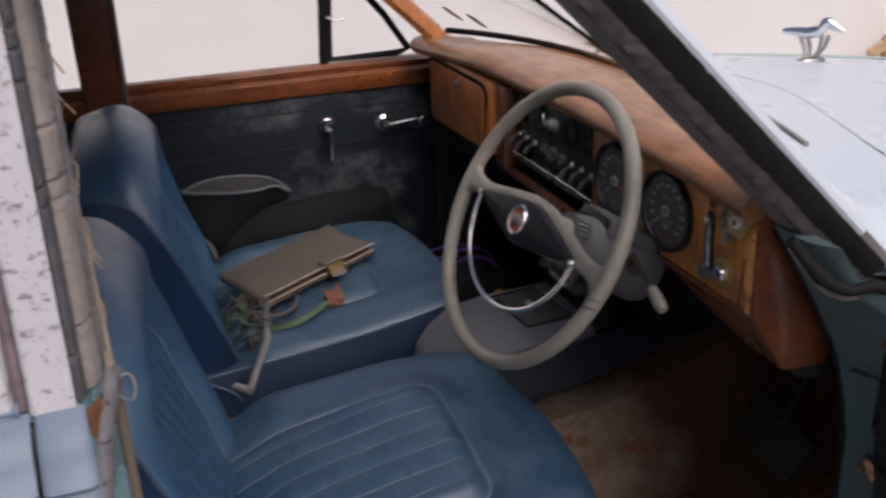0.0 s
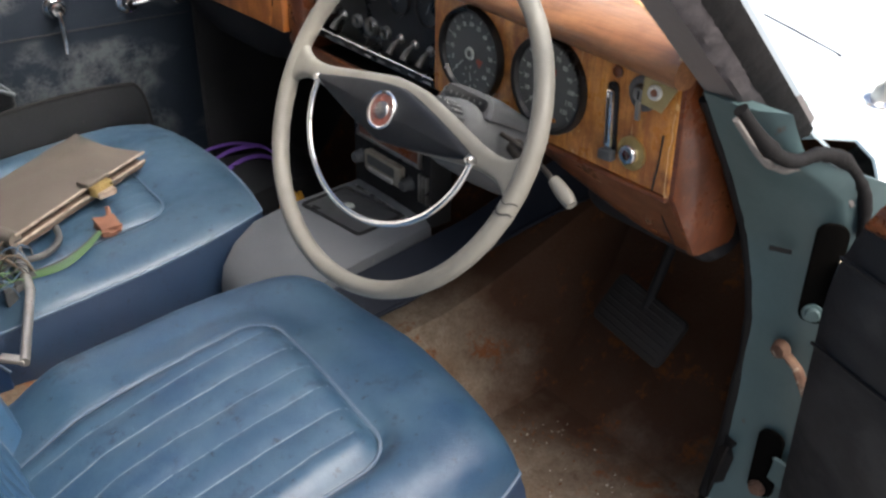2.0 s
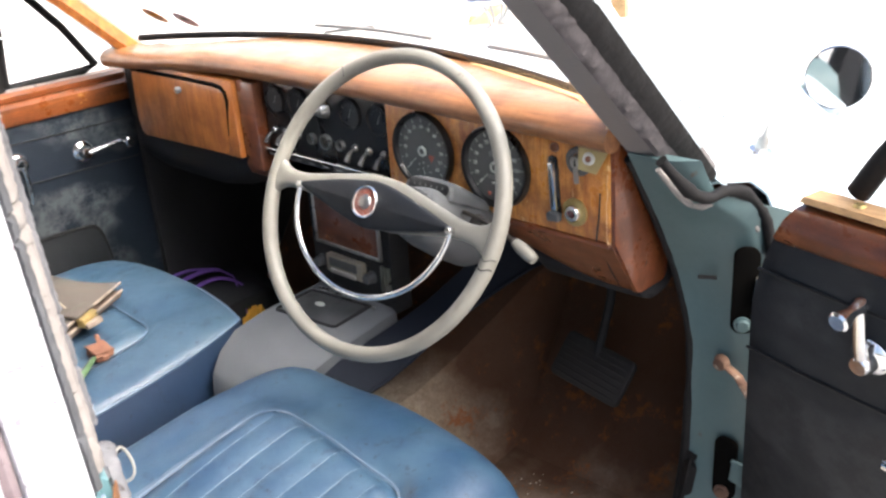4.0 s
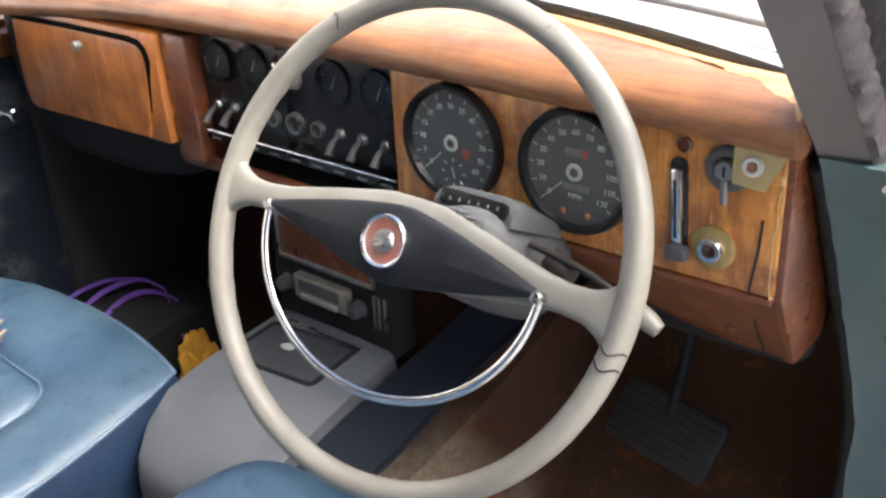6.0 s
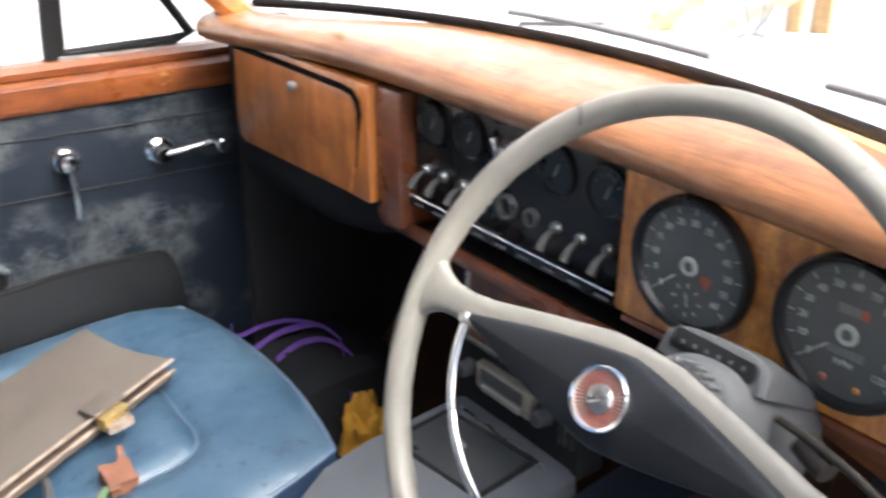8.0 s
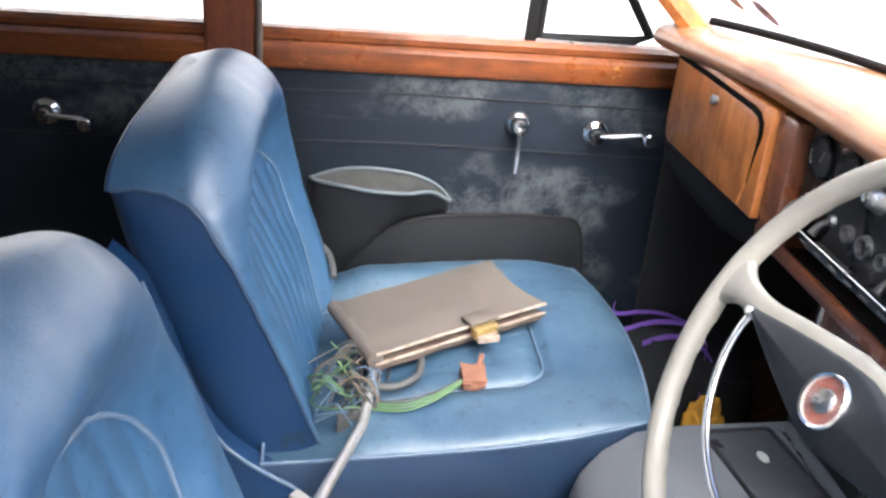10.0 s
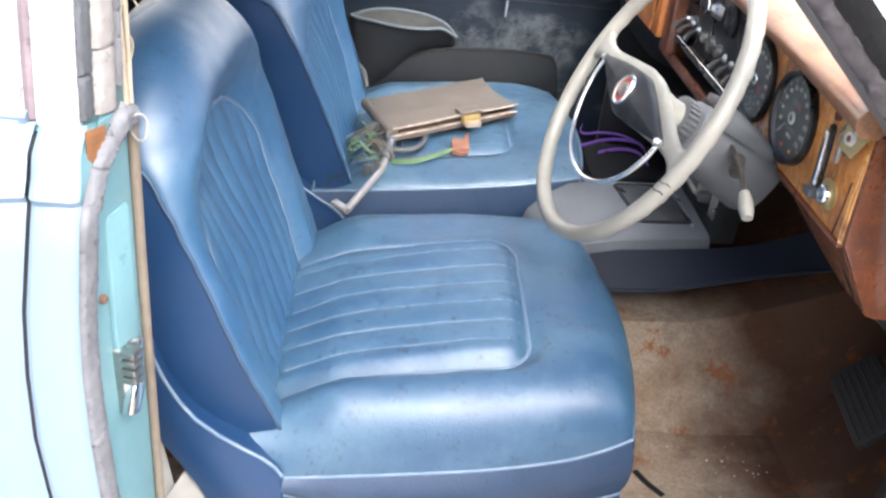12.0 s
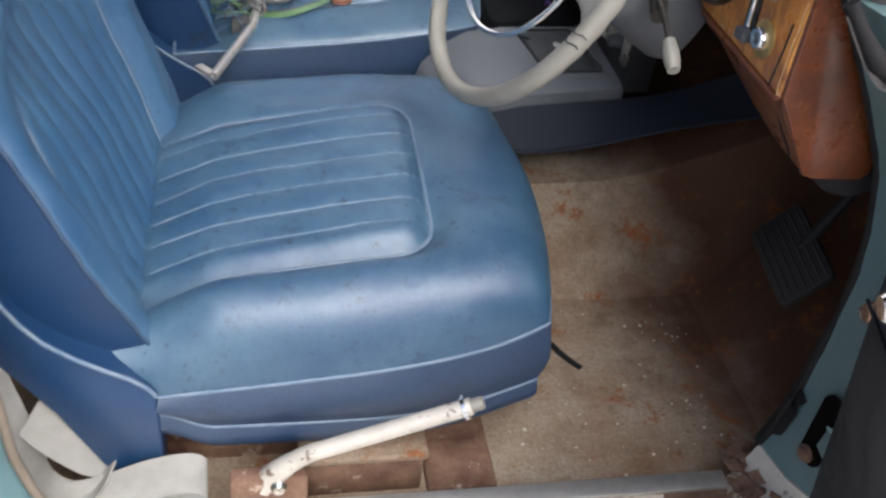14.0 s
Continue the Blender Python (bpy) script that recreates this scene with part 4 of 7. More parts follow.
for z0 in (1.405, 1.365, 1.360, 1.300, 1.296, 1.292, 1.288, 1.228, 1.224, 1.220, 1.216):
    line = [Vector((-0.026 - 0.03 * (z0 - 1.09), post_y(z0) + 0.066, z0))]
    d = Vector((random.uniform(0.0015, 0.0035), random.uniform(-0.001, 0.002), random.uniform(-0.007, -0.004)))
    for k in range(random.randint(2, 5)):
        line.append(line[-1] + d)
        d += Vector((random.uniform(-0.001, 0.001), random.uniform(-0.001, 0.001), random.uniform(-0.001, 0.001)))
    part("thread", tube(smooth_path(line, 3), random.choice((0.0006, 0.0008, 0.0010)), 4), M["thread"], seal, "loose frayed thread")
for z0 in (1.40, 1.375, 1.31, 1.25, 1.235, 1.17):
    a, f = random.uniform(0.035, 0.060), random.uniform(0.004, 0.010)
    part("thread", tube([Vector((-0.027 - 0.03 * (z0 - 1.09) + f * math.sin(math.pi * k), post_y(z0 - a * k) + 0.0665 + 0.003 * math.sin(5 * k), z0 - a * k)) for k in np.linspace(0, 1, 9)], 0.0008, 4), M["thread"], seal, "long loose thread hanging on the seal")
part("thread_loop", tube([Vector((-0.026 + 0.009 * (1 - math.cos(a)), -0.762 + 0.004 * math.sin(2 * a), 1.088 - 0.014 * math.sin(a) - 0.008)) for a in np.linspace(0, 5.4, 26)], 0.0012, 6), M["grey_web"], seal, "loose curled thread")

# Striker plate on the post.
st = thing("door_striker", "chrome toothed striker plate on the turquoise post", "striker")
m = frame_of((-0.0415, -0.792, 0.795), (0.95, -0.30, 0))
part("plate", plate(rounded(0.030, 0.088, 0.005), 0.010, m @ pose(0, 0, 0.006), r=0.001), M["dull_chrome"], st)
for k in range(4):
    part("tooth", box(-0.017, 0.002, 0.002 + 0.0115 * k, 0.0105 + 0.0115 * k, 0.005, 0.022, 0.002, m=m), M["dull_chrome"], st, "worn chrome tooth")
part("wedge", box(-0.008, 0.015, -0.042, -0.004, 0.005, 0.018, 0.004, m=m @ pose(0, 0, 0, 0, 0, -25)), M["chrome"], st)
part("rail", box(0.004, 0.014, -0.030, 0.046, 0.005, 0.013, 0.002, m=m @ pose(0, 0, 0, 0, 0, -8)), M["chrome"], st)
sc = thing("post_screw", "rusty screw in the turquoise door post", "screw")
part("head", lathe([(0, 0.004), (0.003, 0.004), (0.005, 0.002), (0.0055, -0.002)], frame_of((-0.0485, -0.822, 0.915), (0.93, -0.36, 0)), 14), M["rust_floor"], sc)

# Hinge pockets, bolts and check strap on the front post.
for x, y, z, h, nrm in ((0.936, -0.781, 0.850, 0.12, (-0.85, -0.53, 0)), (0.966, -0.757, 0.507, 0.10, (-1, -0.12, 0))):
    m = frame_of((x, y, z), nrm)
    # The post isn't cut: a flat black plate paints the recess's shade.
    hp = part("hinge_pocket", plate(rounded(0.038, h + 0.02, 0.016), 0.006, m @ pose(0.004, 0, 0.012), r=0.002), M["pocket_black"], post_a, "flat black plate painted as hinge recess shade")
    up_ = z > 0.7
    part("bolt", lathe([(0, 0.009), (0.008, 0.009), (0.010, 0.004), (0.013, 0.003), (0.013, 0)], m @ pose(0.002, -h * 0.44, 0.014), 12), M["teal_dark" if up_ else "rust_floor"], hp, "painted hinge bolt")
    part("hinge_leaf", plate([(0.014, -0.012), (0.050, -0.026), (0.052, 0.020), (0.018, 0.026)], 0.006, m @ pose(0, 0, 0.020), r=0.002), M["teal_dark"], hp, "painted hinge leaf")
    part("leaf_edge", tube([m @ Vector(p) for p in ((0.017, 0.027, 0.021), (0.034, 0.024, 0.021), (0.052, 0.021, 0.021))], 0.0022, 6), M["sill" if up_ else "teal_dark"], hp, "bare pale leaf edge")
part("scratch", box(0.0, 0.028, -0.003, 0.003, -0.001, 0.001, 0, m=frame_of((0.930, -0.712, 0.853), (-0.9, -0.43, 0))), M["black_trim"], post_a, "dark slot in the post")
cs = thing("check_strap", "rusty door check strap with its bolt", "door check")
part("arm", tube([(0.955, -0.745, 0.705), (0.945, -0.780, 0.694), (0.91, -0.83, 0.672)], 0.008, 8, flat=0.5), M["rust_floor"], cs)
part("bolt", lathe([(0, 0.014), (0.010, 0.012), (0.014, 0)], frame_of((0.954, -0.748, 0.705), (-1, 0, 0)), 14), M["rust_floor"], cs)

# Draught seal down the inner edge of the front post, with its torn foot.
ap = []
for z in np.linspace(0.40, 1.06, 30):
    ap.append(Vector((float(jamb(z)) + 0.002, jamb_y(z) + 0.005, z)))
s2 = thing("front_post_seal", "black rubber seal along the front door post", "seal")
part("strip", tube(ap, lambda t: 0.006 + 0.003 * noise.noise(Vector((t * 12, 0, 3))) + 0.003 * smoothstep(0.45, 0.1, t), 10), M["black_rubber"], s2)
# Torn cowl seal round the top of the hinge post.
part("cowl_strip", tube(smooth_path([(0.775, -0.735, 1.085), (0.812, -0.757, 1.036), (0.850, -0.766, 1.016), (0.885, -0.775, 1.018), (0.925, -0.788, 1.000), (0.958, -0.80, 0.955), (0.966, -0.808, 0.90)], 6), lambda t: 0.0085 + 0.004 * noise.noise(Vector((t * 9, 1, 7))) + 0.002 * noise.noise(Vector((t * 33, 1, 7))), 8), M["black_rubber"], s2, "torn black rubber lip")
part("cowl_bead", tube(smooth_path([(0.790, -0.722, 1.066), (0.822, -0.742, 1.018), (0.856, -0.752, 0.998), (0.890, -0.762, 0.998), (0.925, -0.778, 0.980), (0.950, -0.792, 0.940)], 6), lambda t: 0.0042 + 0.002 * noise.noise(Vector((t * 14, 3, 2))), 7), M["tan_rubber"], s2, "perished tan inner bead")
part("torn_flap", sheet([[Vector((0.955 + 0.018 * a, -0.688 - 0.02 * b + 0.008 * math.sin(7 * a), 0.37 + 0.13 * b + 0.015 * math.sin(5 * a))) for a in np.linspace(-1, 1, 6)] for b in np.linspace(0, 1, 6)], 0.004), M["black_rubber"], s2, "torn rubber flap")

# ---- far side: closed doors, windows, pillars ----
def far_door(x0, x1, name, lab, hinge_front):
    d = thing(name, lab, "car door", "doors on the far side")
    part("card", box(x0, x1, 0.735, 0.765, 0.36, 0.972, 0.006), M["black_vinyl"], d, "scuffed black vinyl door card")
    part("wood_cap", loft([[Vector((x, y, z)) for y, z in ((0.728, 0.972), (0.722, 0.980), (0.722, 1.012), (0.730, 1.020), (0.745, 1.022), (0.765, 1.022), (0.765, 0.970))] for x in np.linspace(x0, x1, 10)]), M["cap_wood"], d, "varnished walnut door capping")
    part("upper_rail", loft([[Vector((x, y, z)) for y, z in ((0.736, 1.0235), (0.734, 1.034), (0.742, 1.042), (0.765, 1.044), (0.765, 1.0235))] for x in np.linspace(x0, x1, 10)]), M["cap_wood"], d, "lighter wooden glass rail")
    for z in (0.930, 0.834):
        part("seam", tube([Vector((x, 0.7345 + 0.001 * math.sin(x * 9), z + 0.004 * math.sin(x * 5))) for x in np.linspace(x0 + 0.01, x1 - 0.01, 14)], 0.0016, 6), M["black_trim"], d, "stitched seam")
    return d


fd = far_door(0.055, 0.835, "passenger_door", "black vinyl passenger door with walnut capping and scuffs", True)
rdf = far_door(-0.95, -0.035, "rear_passenger_door", "black vinyl rear passenger door with walnut capping", True)


def winder(parent, at, n, arm, mt="chrome"):
    """Window winder: rose, arm and knob."""
    m = frame_of(at, n)
    w = part("window_winder", lathe([(0, 0.026), (0.011, 0.026), (0.014, 0.022), (0.016, 0.008), (0.024, 0.004), (0.026, 0)], m, 24), M[mt], parent, "chrome window winder")
    inv = m.to_3x3().inverted()
    a = inv @ Vector(arm)
    a.z = 0
    pts = [Vector((0, 0, 0.016)), Vector((a.x * 0.35, a.y * 0.35, 0.024)), Vector((a.x, a.y, 0.032))]
    part("arm", tube([m @ p for p in smooth_path(pts, 5)], lambda t: 0.0100 - 0.003 * t, 10, flat=0.75), M[mt], w)
    k = m @ pose(a.x, a.y, 0.028)
    part("knob", lathe([(0, 0.044), (0.010, 0.044), (0.0128, 0.041), (0.0115, 0.032), (0.0085, 0.022), (0.0075, 0.012), (0.0105, 0.002), (0.009, -0.004), (0, -0.004)], k, 20), M[mt], w)


winder(fd, (0.690, 0.735, 0.875), (0, -1, 0), (0.086, 0, 0.012))
m = frame_of((0.536, 0.735, 0.888), (0, -1, 0))
hd = part("door_handle", lathe([(0, 0.030), (0.012, 0.029), (0.017, 0.022), (0.017, 0.010), (0.024, 0.004), (0.025, 0)], m, 22), M["chrome"], fd, "chrome door handle")
part("lever", tube([m @ Vector(p) for p in ((0, 0, 0.020), (0, -0.03, 0.030), (0, -0.07, 0.030), (0, -0.088, 0.026))], lambda t: 0.0095 - 0.003 * t, 10, flat=0.7), M["chrome"], hd)
winder(rdf, (-0.32, 0.735, 0.868), (0, -1, 0), (0.08, 0, 0.0))
m = frame_of((-0.55, 0.735, 0.882), (0, -1, 0))
hd = part("door_handle", lathe([(0, 0.030), (0.012, 0.029), (0.017, 0.022), (0.024, 0.004), (0.025, 0)], m, 20), M["chrome"], rdf, "chrome door handle")
part("lever", tube([m @ Vector(p) for p in ((0, 0, 0.020), (0, -0.03, 0.030), (0, -0.088, 0.026))], 0.008, 8), M["chrome"], hd)

# Door pockets: a bellied upper pocket with a stiff lip, and a low stretched one.
def pocket_line(pts, n=22):
    """Points (x, z) of a drawn line, evenly spread over its parts."""
    return smooth_path([(p[0], 0.0, p[1]) for p in pts], 6)


back = pocket_line([(0.150, 0.764), (0.203, 0.782), (0.267, 0.787), (0.343, 0.778), (0.392, 0.758), (0.420, 0.728)])
front_ = pocket_line([(0.150, 0.764), (0.208, 0.762), (0.266, 0.757), (0.330, 0.755), (0.380, 0.756), (0.420, 0.728)])
foot_ = pocket_line([(0.150, 0.60), (0.20, 0.565), (0.25, 0.60), (0.31, 0.668), (0.37, 0.694), (0.420, 0.705)])
rows = []
for k, (p, q) in enumerate(zip(front_, foot_)):
    out = 0.046 * math.sin(math.pi * k / (len(front_) - 1)) ** 0.6
    rows.append([Vector((p.x + (q.x - p.x) * b, 0.733 - out * (1 - b) ** 0.7 - 0.002, p.z + (q.z - p.z) * b)) for b in np.linspace(0, 1, 10)])
pk = part("pocket", sheet(rows, 0.004), M["pocket_vinyl"], fd, "bellied vinyl pocket")
part("pocket_lip", tube([r[0] + Vector((0, -0.001, 0.001)) for r in rows], 0.0042, 6), M["pocket_lip"], pk, "blue-grey piped lip")
part("pocket_mouth", sheet([[Vector((q.x, 0.7325, q.z)), Vector(((p.x + q.x) / 2, 0.7315, (p.z + q.z) / 2 - 0.012)), Vector((p.x, 0.7325, p.z - 0.03))] for p, q in zip(front_, back)], 0.002), M["pocket_inside"], pk, "dusty inside of the pocket")
part("pocket_back_lip", tube([Vector((q.x, 0.7315, q.z)) for q in back], 0.0038, 6), M["pocket_lip"], pk, "blue-grey piped lip")
top_line = pocket_line([(0.225, 0.585), (0.272, 0.643), (0.310, 0.668), (0.367, 0.690), (0.445, 0.699), (0.545, 0.703), (0.640, 0.700), (0.680, 0.684), (0.698, 0.60), (0.700, 0.46)])
rows = []
for k, p in enumerate(top_line):
    e = k / (len(top_line) - 1)
    low_x = 0.235 + 0.46 * e
    rows.append([Vector((p.x + (low_x - p.x) * b, 0.733 - 0.026 * math.sin(math.pi * (0.10 + 0.8 * b)) * math.sin(math.pi * (0.05 + 0.9 * e)) ** 0.5, p.z + (0.43 - p.z) * b)) for b in np.linspace(0, 1, 12)])
pk = part("lower_pocket", sheet(rows, 0.004), M["pocket_vinyl"], fd, "low black map pocket")
part("pocket_lip", tube([r[0] for r in rows], 0.0055, 6), M["black_rubber"], pk, "black rolled edge")

# Far window frames and panes.
def far_y(z):
    return 0.755 - 0.22 * (z - 1.04)


wf = thing("window_passenger", "passenger window with black quarterlight post and clean pane", "window", kind="structure")
part("quarter_post", loft([[Vector((x + 0.545 - 0.10 * (z - 1.04) * 0, far_y(z) + dy, z)) for x, dy in ((-0.010, -0.004), (0.010, -0.004), (0.010, 0.012), (-0.010, 0.012))] for z in np.linspace(1.04, 1.42, 6)]), M["black_rubber"], wf, "black quarterlight post")
qf = [Vector((0.560, far_y(1.053), 1.053)), Vector((0.74, far_y(1.053), 1.053)), Vector((0.770, far_y(1.06), 1.062)), Vector((0.700, far_y(1.16), 1.16)), Vector((0.60, far_y(1.27), 1.27)), Vector((0.560, far_y(1.33), 1.33))]
part("quarter_frame", tube(qf, 0.009, 6, closed=True), M["black_rubber"], wf, "black rubber quarterlight frame")
lt = part("catch", lathe([(0, 0.012), (0.006, 0.012), (0.008, 0)], frame_of((0.552, far_y(1.165) - 0.004, 1.165), (0, -1, 0)), 12), M["chrome"], wf, "chrome quarterlight catch")
part("catch_arm", tube([(0.552, far_y(1.165) - 0.014, 1.165), (0.570, far_y(1.16) - 0.018, 1.155), (0.595, far_y(1.16) - 0.016, 1.158)], 0.003, 6), M["chrome"], lt)
for xa, xb in ((0.06, 0.54), (0.555, 0.80), (-0.9, -0.05)):
    pn = part("pane", sheet([[Vector((x, far_y(z) + 0.004, z)) for x in np.linspace(xa, xb, 3)] for z in np.linspace(1.04, 1.42, 3)], 0.004), M["glass"], wf)
    pn.visible_shadow = False
structure("pillar_b_far", loft([[Vector((x, 0.725 - 0.20 * max(0, z - 1.04) + dy, z)) for x, dy in ((-0.04, 0), (-0.034, -0.006), (0.044, -0.006), (0.05, 0), (0.05, 0.06), (-0.04, 0.06))] for z in np.linspace(0.972, 1.44, 8)]), M["post_wood"], "dark red varnished wooden door post", "pillar")
structure("trim_b_far_seal", tube([Vector((0.056, 0.722 - 0.20 * max(0, z - 1.04), z)) for z in np.linspace(0.40, 1.44, 12)], 0.006, 6), M["leather_case"], "brown cloth draught strip by the far post", "trim")
structure("pillar_b_far_lower", box(-0.034, 0.052, 0.737, 0.80, 0.30, 0.972, 0.004), M["black_trim"], "black lower far door post", "pillar")
structure("side_panel_far", box(0.838, 1.33, 0.728, 0.78, 0.28, 0.955, 0.004), M["black_trim"], "black footwell side panel", "wall")
structure("side_panel_near", box(0.99, 1.33, -0.715, -0.68, 0.28, 0.92, 0.004), M["black_trim"], "black footwell side panel behind the hinge post", "wall")
structure("rear_bulkhead", box(-1.10, -1.05, -0.74, 0.76, 0.28, 1.40, 0.01), M["black_trim"], "dark rear of the cabin", "wall")


# ---- seats ----
def seat(yc, dx, lab, hide, group="front seats"):
    s = thing("car_seat", lab, "car seat", group)
    X0, X1, HW = 0.045, (0.648 if yc < 0 else 0.634), 0.284
    cx, hx = (X0 + X1) / 2, (X1 - X0) / 2
    pw, pf, pr = 0.156, 0.470, 0.05
    pc, lean = (-0.019, 0.105) if yc < 0 else (0.0, 0.0)
    bounds = [pc + q for q in (-0.156, -0.110, -0.065, -0.020, 0.025, 0.070, 0.115, 0.156)]

    def pip(x):
        return 0.505 + 0.11 * (x - 0.116) + 1.1 * max(0, x - 0.5) ** 2 if yc < 0 else 0.584 + 0.10 * (x - 0.116)

    def crest(x):
        return 0.632 + 0.075 * (x - 0.1) - 0.05 * smoothstep(0.21, 0.08, x)

    def hollow(x):
        return float(np.interp(x, (0.05, 0.112, 0.185, 0.268, 0.352, 0.435, 0.48), (0.548, 0.582, 0.615, 0.634, 0.649, 0.660, 0.664))) - (0.016 if yc > 0 else 0.0)

    def flute(y):
        for a, b in zip(bounds, bounds[1:]):
            if a <= y <= b:
                return math.sin(math.pi * (y - a) / (b - a))
        return 0.0

    def panel(x, y):
        """Distance into the fluted panel (positive inside)."""
        qx, qy = x - (pf - pr), abs(y - pc) - (pw - pr)
        return pr - (math.hypot(max(qx, 0), max(qy, 0)) + min(max(qx, qy), 0.0))

    def outline(u, v):
        k = 0.42 if u > 0 else 0.05
        x = cx + hx * u * math.sqrt(1 - k * v * v / 2)
        y = HW * v * math.sqrt(1 - (0.46 if u > 0 else 0.08) * u * u / 2)
        return x, y

    def lump(x, y):
        return 0.004 * noise.noise(Vector((x * 9, y * 9 + yc * 7, 3))) + 0.0015 * noise.noise(Vector((x * 40, y * 30 + yc * 7, 5)))

    def pad(x, y, u, v):
        """Height of the padded top: a hollow fluted panel inside a rounded bolster."""
        e = max(abs(u), abs(v)) if u > 0 else max(abs(v), abs(u) * 0.9)
        inner = v if yc < 0 else 0.0
        roll = (1 - min(1.0, (abs(u) if u > 0 else 0.0)) ** 6) * (1 - abs(v) ** (9 + 7 * max(0.0, inner)))
        near = 0.020 * smoothstep(0.06, -0.14, y) if yc > 0 else 0.0
        rim = pip(x) + (crest(x) - near + 0.018 * smoothstep(0.3, 0.9, inner) - pip(x)) * max(0.0, roll) ** (0.45 if yc < 0 else 0.62)
        d = panel(x, y)
        k = smoothstep(-0.055, 0.03, d)
        floor_ = hollow(x) + lean * (y - bounds[1])
        groove = 0.006 + (0.012 if yc < 0 else 0.002) * smoothstep(0.02, -0.15, y)
        return rim + (floor_ - rim) * k - groove * math.exp(-(d / 0.018) ** 2), d

    def top(u, v):
        x, y = outline(u, v)
        z, d = pad(x, y, u, v)
        ins = smoothstep(0.0, 0.012, d)
        z += ins * (-0.0008 + (0.0028 if yc < 0 else 0.0014) * flute(y) ** 0.6)
        z -= 0.005 * math.exp(-(d / 0.005) ** 2)
        z += lump(x, y)
        return Vector((x + dx, y + yc, z))

    NU, NV = 64, 168
    us = [math.sin(math.pi / 2 * (-1 + 2 * i / NU) * 0.92) / math.sin(math.pi / 2 * 0.92) for i in range(NU + 1)]
    vs_ = [-1 + 2 * i / NV for i in range(NV + 1)]
    bm = sheet([[top(u, v) for v in vs_] for u in us])
    ring = [(us[0], v) for v in vs_] + [(u, 1) for u in us[1:]] + [(us[-1], v) for v in vs_[::-1][1:]] + [(u, -1) for u in us[::-1][1:-1]]

    def low(u, v, k):
        x, y = outline(u, v)
        d = Vector((x - cx, y)).normalized()
        zt = pip(x)
        zl = 0.448 + 0.025 * smoothstep(0.45, 0.66, x) + 0.028 * smoothstep(0.185, 0.115, x)
        if k <= 1:
            bulge = 0.012 * math.sin(math.pi * k)
            return Vector((x + d.x * bulge + dx, y + d.y * bulge + yc, zt + (zl - zt) * k))
        q = k - 1
        return Vector((x + d.x * (0.008 * math.sin(math.pi * q) - 0.055 * q ** 3) + dx, y + d.y * (0.010 * math.sin(math.pi * q) - 0.045 * q ** 3) + yc, zl - 0.064 * q))

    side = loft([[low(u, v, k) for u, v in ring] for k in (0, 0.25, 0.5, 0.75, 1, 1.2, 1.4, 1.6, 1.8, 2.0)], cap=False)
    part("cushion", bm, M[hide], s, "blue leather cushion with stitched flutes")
    part("cushion_border", side, M["blue_side"], s, "darker blue border below the piping")
    part("piping", tube([low(u, v, 0) + Vector((0, 0, 0.001)) for u, v in ring], 0.0028, 7, closed=True), M["blue_piping"], s, "rubbed blue piping")
    part("lower_piping", tube([low(u, v, 1) for u, v in ring], 0.0030, 7, closed=True), M["blue_piping"], s, "rubbed blue piping")
    edge = []
    for a in np.linspace(0, 1, 60):
        # round the fluted panel: up one side, across the front, back down the other
        L1, L2 = pf - pr - X0 - 0.05, 2 * (pw - pr)
        tot = 2 * L1 + L2 + math.pi * pr
        d = a * tot
        if d < L1:
            p = (X0 + 0.05 + d, pc - pw)
        elif d < L1 + math.pi / 2 * pr:
            t = (d - L1) / pr
            p = (pf - pr + pr * math.sin(t), pc - pw + pr - pr * math.cos(t))
        elif d < L1 + math.pi / 2 * pr + L2:
            p = (pf, pc - pw + pr + d - L1 - math.pi / 2 * pr)
        elif d < L1 + math.pi * pr + L2:
            t = (d - L1 - math.pi / 2 * pr - L2) / pr
            p = (pf - pr + pr * math.cos(t), pc + pw - pr + pr * math.sin(t))
        else:
            p = (pf - pr - (d - L1 - math.pi * pr - L2), pc + pw)
        x, y = p
        u, v = (x - cx) / hx, y / HW
        z = pad(x, y, u, v)[0] - 0.001
        edge.append(Vector((x + dx, y + yc, z)))
    part("panel_piping", tube(edge, 0.0026 if yc < 0 else 0.0019, 7), M["blue_piping"], s, "grey rubbed piping round the flutes")
    for k, y in enumerate(bounds[1:-1]):
        line = []
        for x in np.linspace(X0 + 0.06, pf - 0.012 - (0.02 if k in (0, 5) else 0), 26):
            u, v = (x - cx) / hx, y / HW
            line.append(Vector((x + dx, y + yc, pad(x, y, u, v)[0] - 0.0016 + lump(x, y))))
        part("flute_seam", tube(line, 0.0017 if yc < 0 else 0.0011, 5), M["dust_seam"] if yc < 0 else M["blue_piping"], s, "dusty stitched seam")

    # Backrest: front cover wrapped over the top, and a smooth side and rear panel behind the piping.
    base, L, N = Vector((0.108, 0, 0.515)), Vector((-0.273, 0, 0.962)), Vector((0.962, 0, 0.273))
    H, BW = (0.600 if yc < 0 else 0.574), 0.270

    PW, PS = 0.180, 0.020

    def width(t):
        w = BW * (0.925 + 0.075 * smoothstep(0, 0.35, t) if yc < 0 else 0.85 + 0.15 * smoothstep(0, 0.70, t)) * (1 - (0.03 if yc < 0 else 0.0) * smoothstep(0.30, 0.95, t))
        if t > 0.64:
            w *= max(0.0, 1 - ((t - 0.64) / 0.36) ** 3.0) ** 0.47
        return w

    def close(t):
        return max(0.0, 1 - ((t - 0.76) / 0.24) ** 2.8) ** 0.5 if t > 0.76 else 1.0

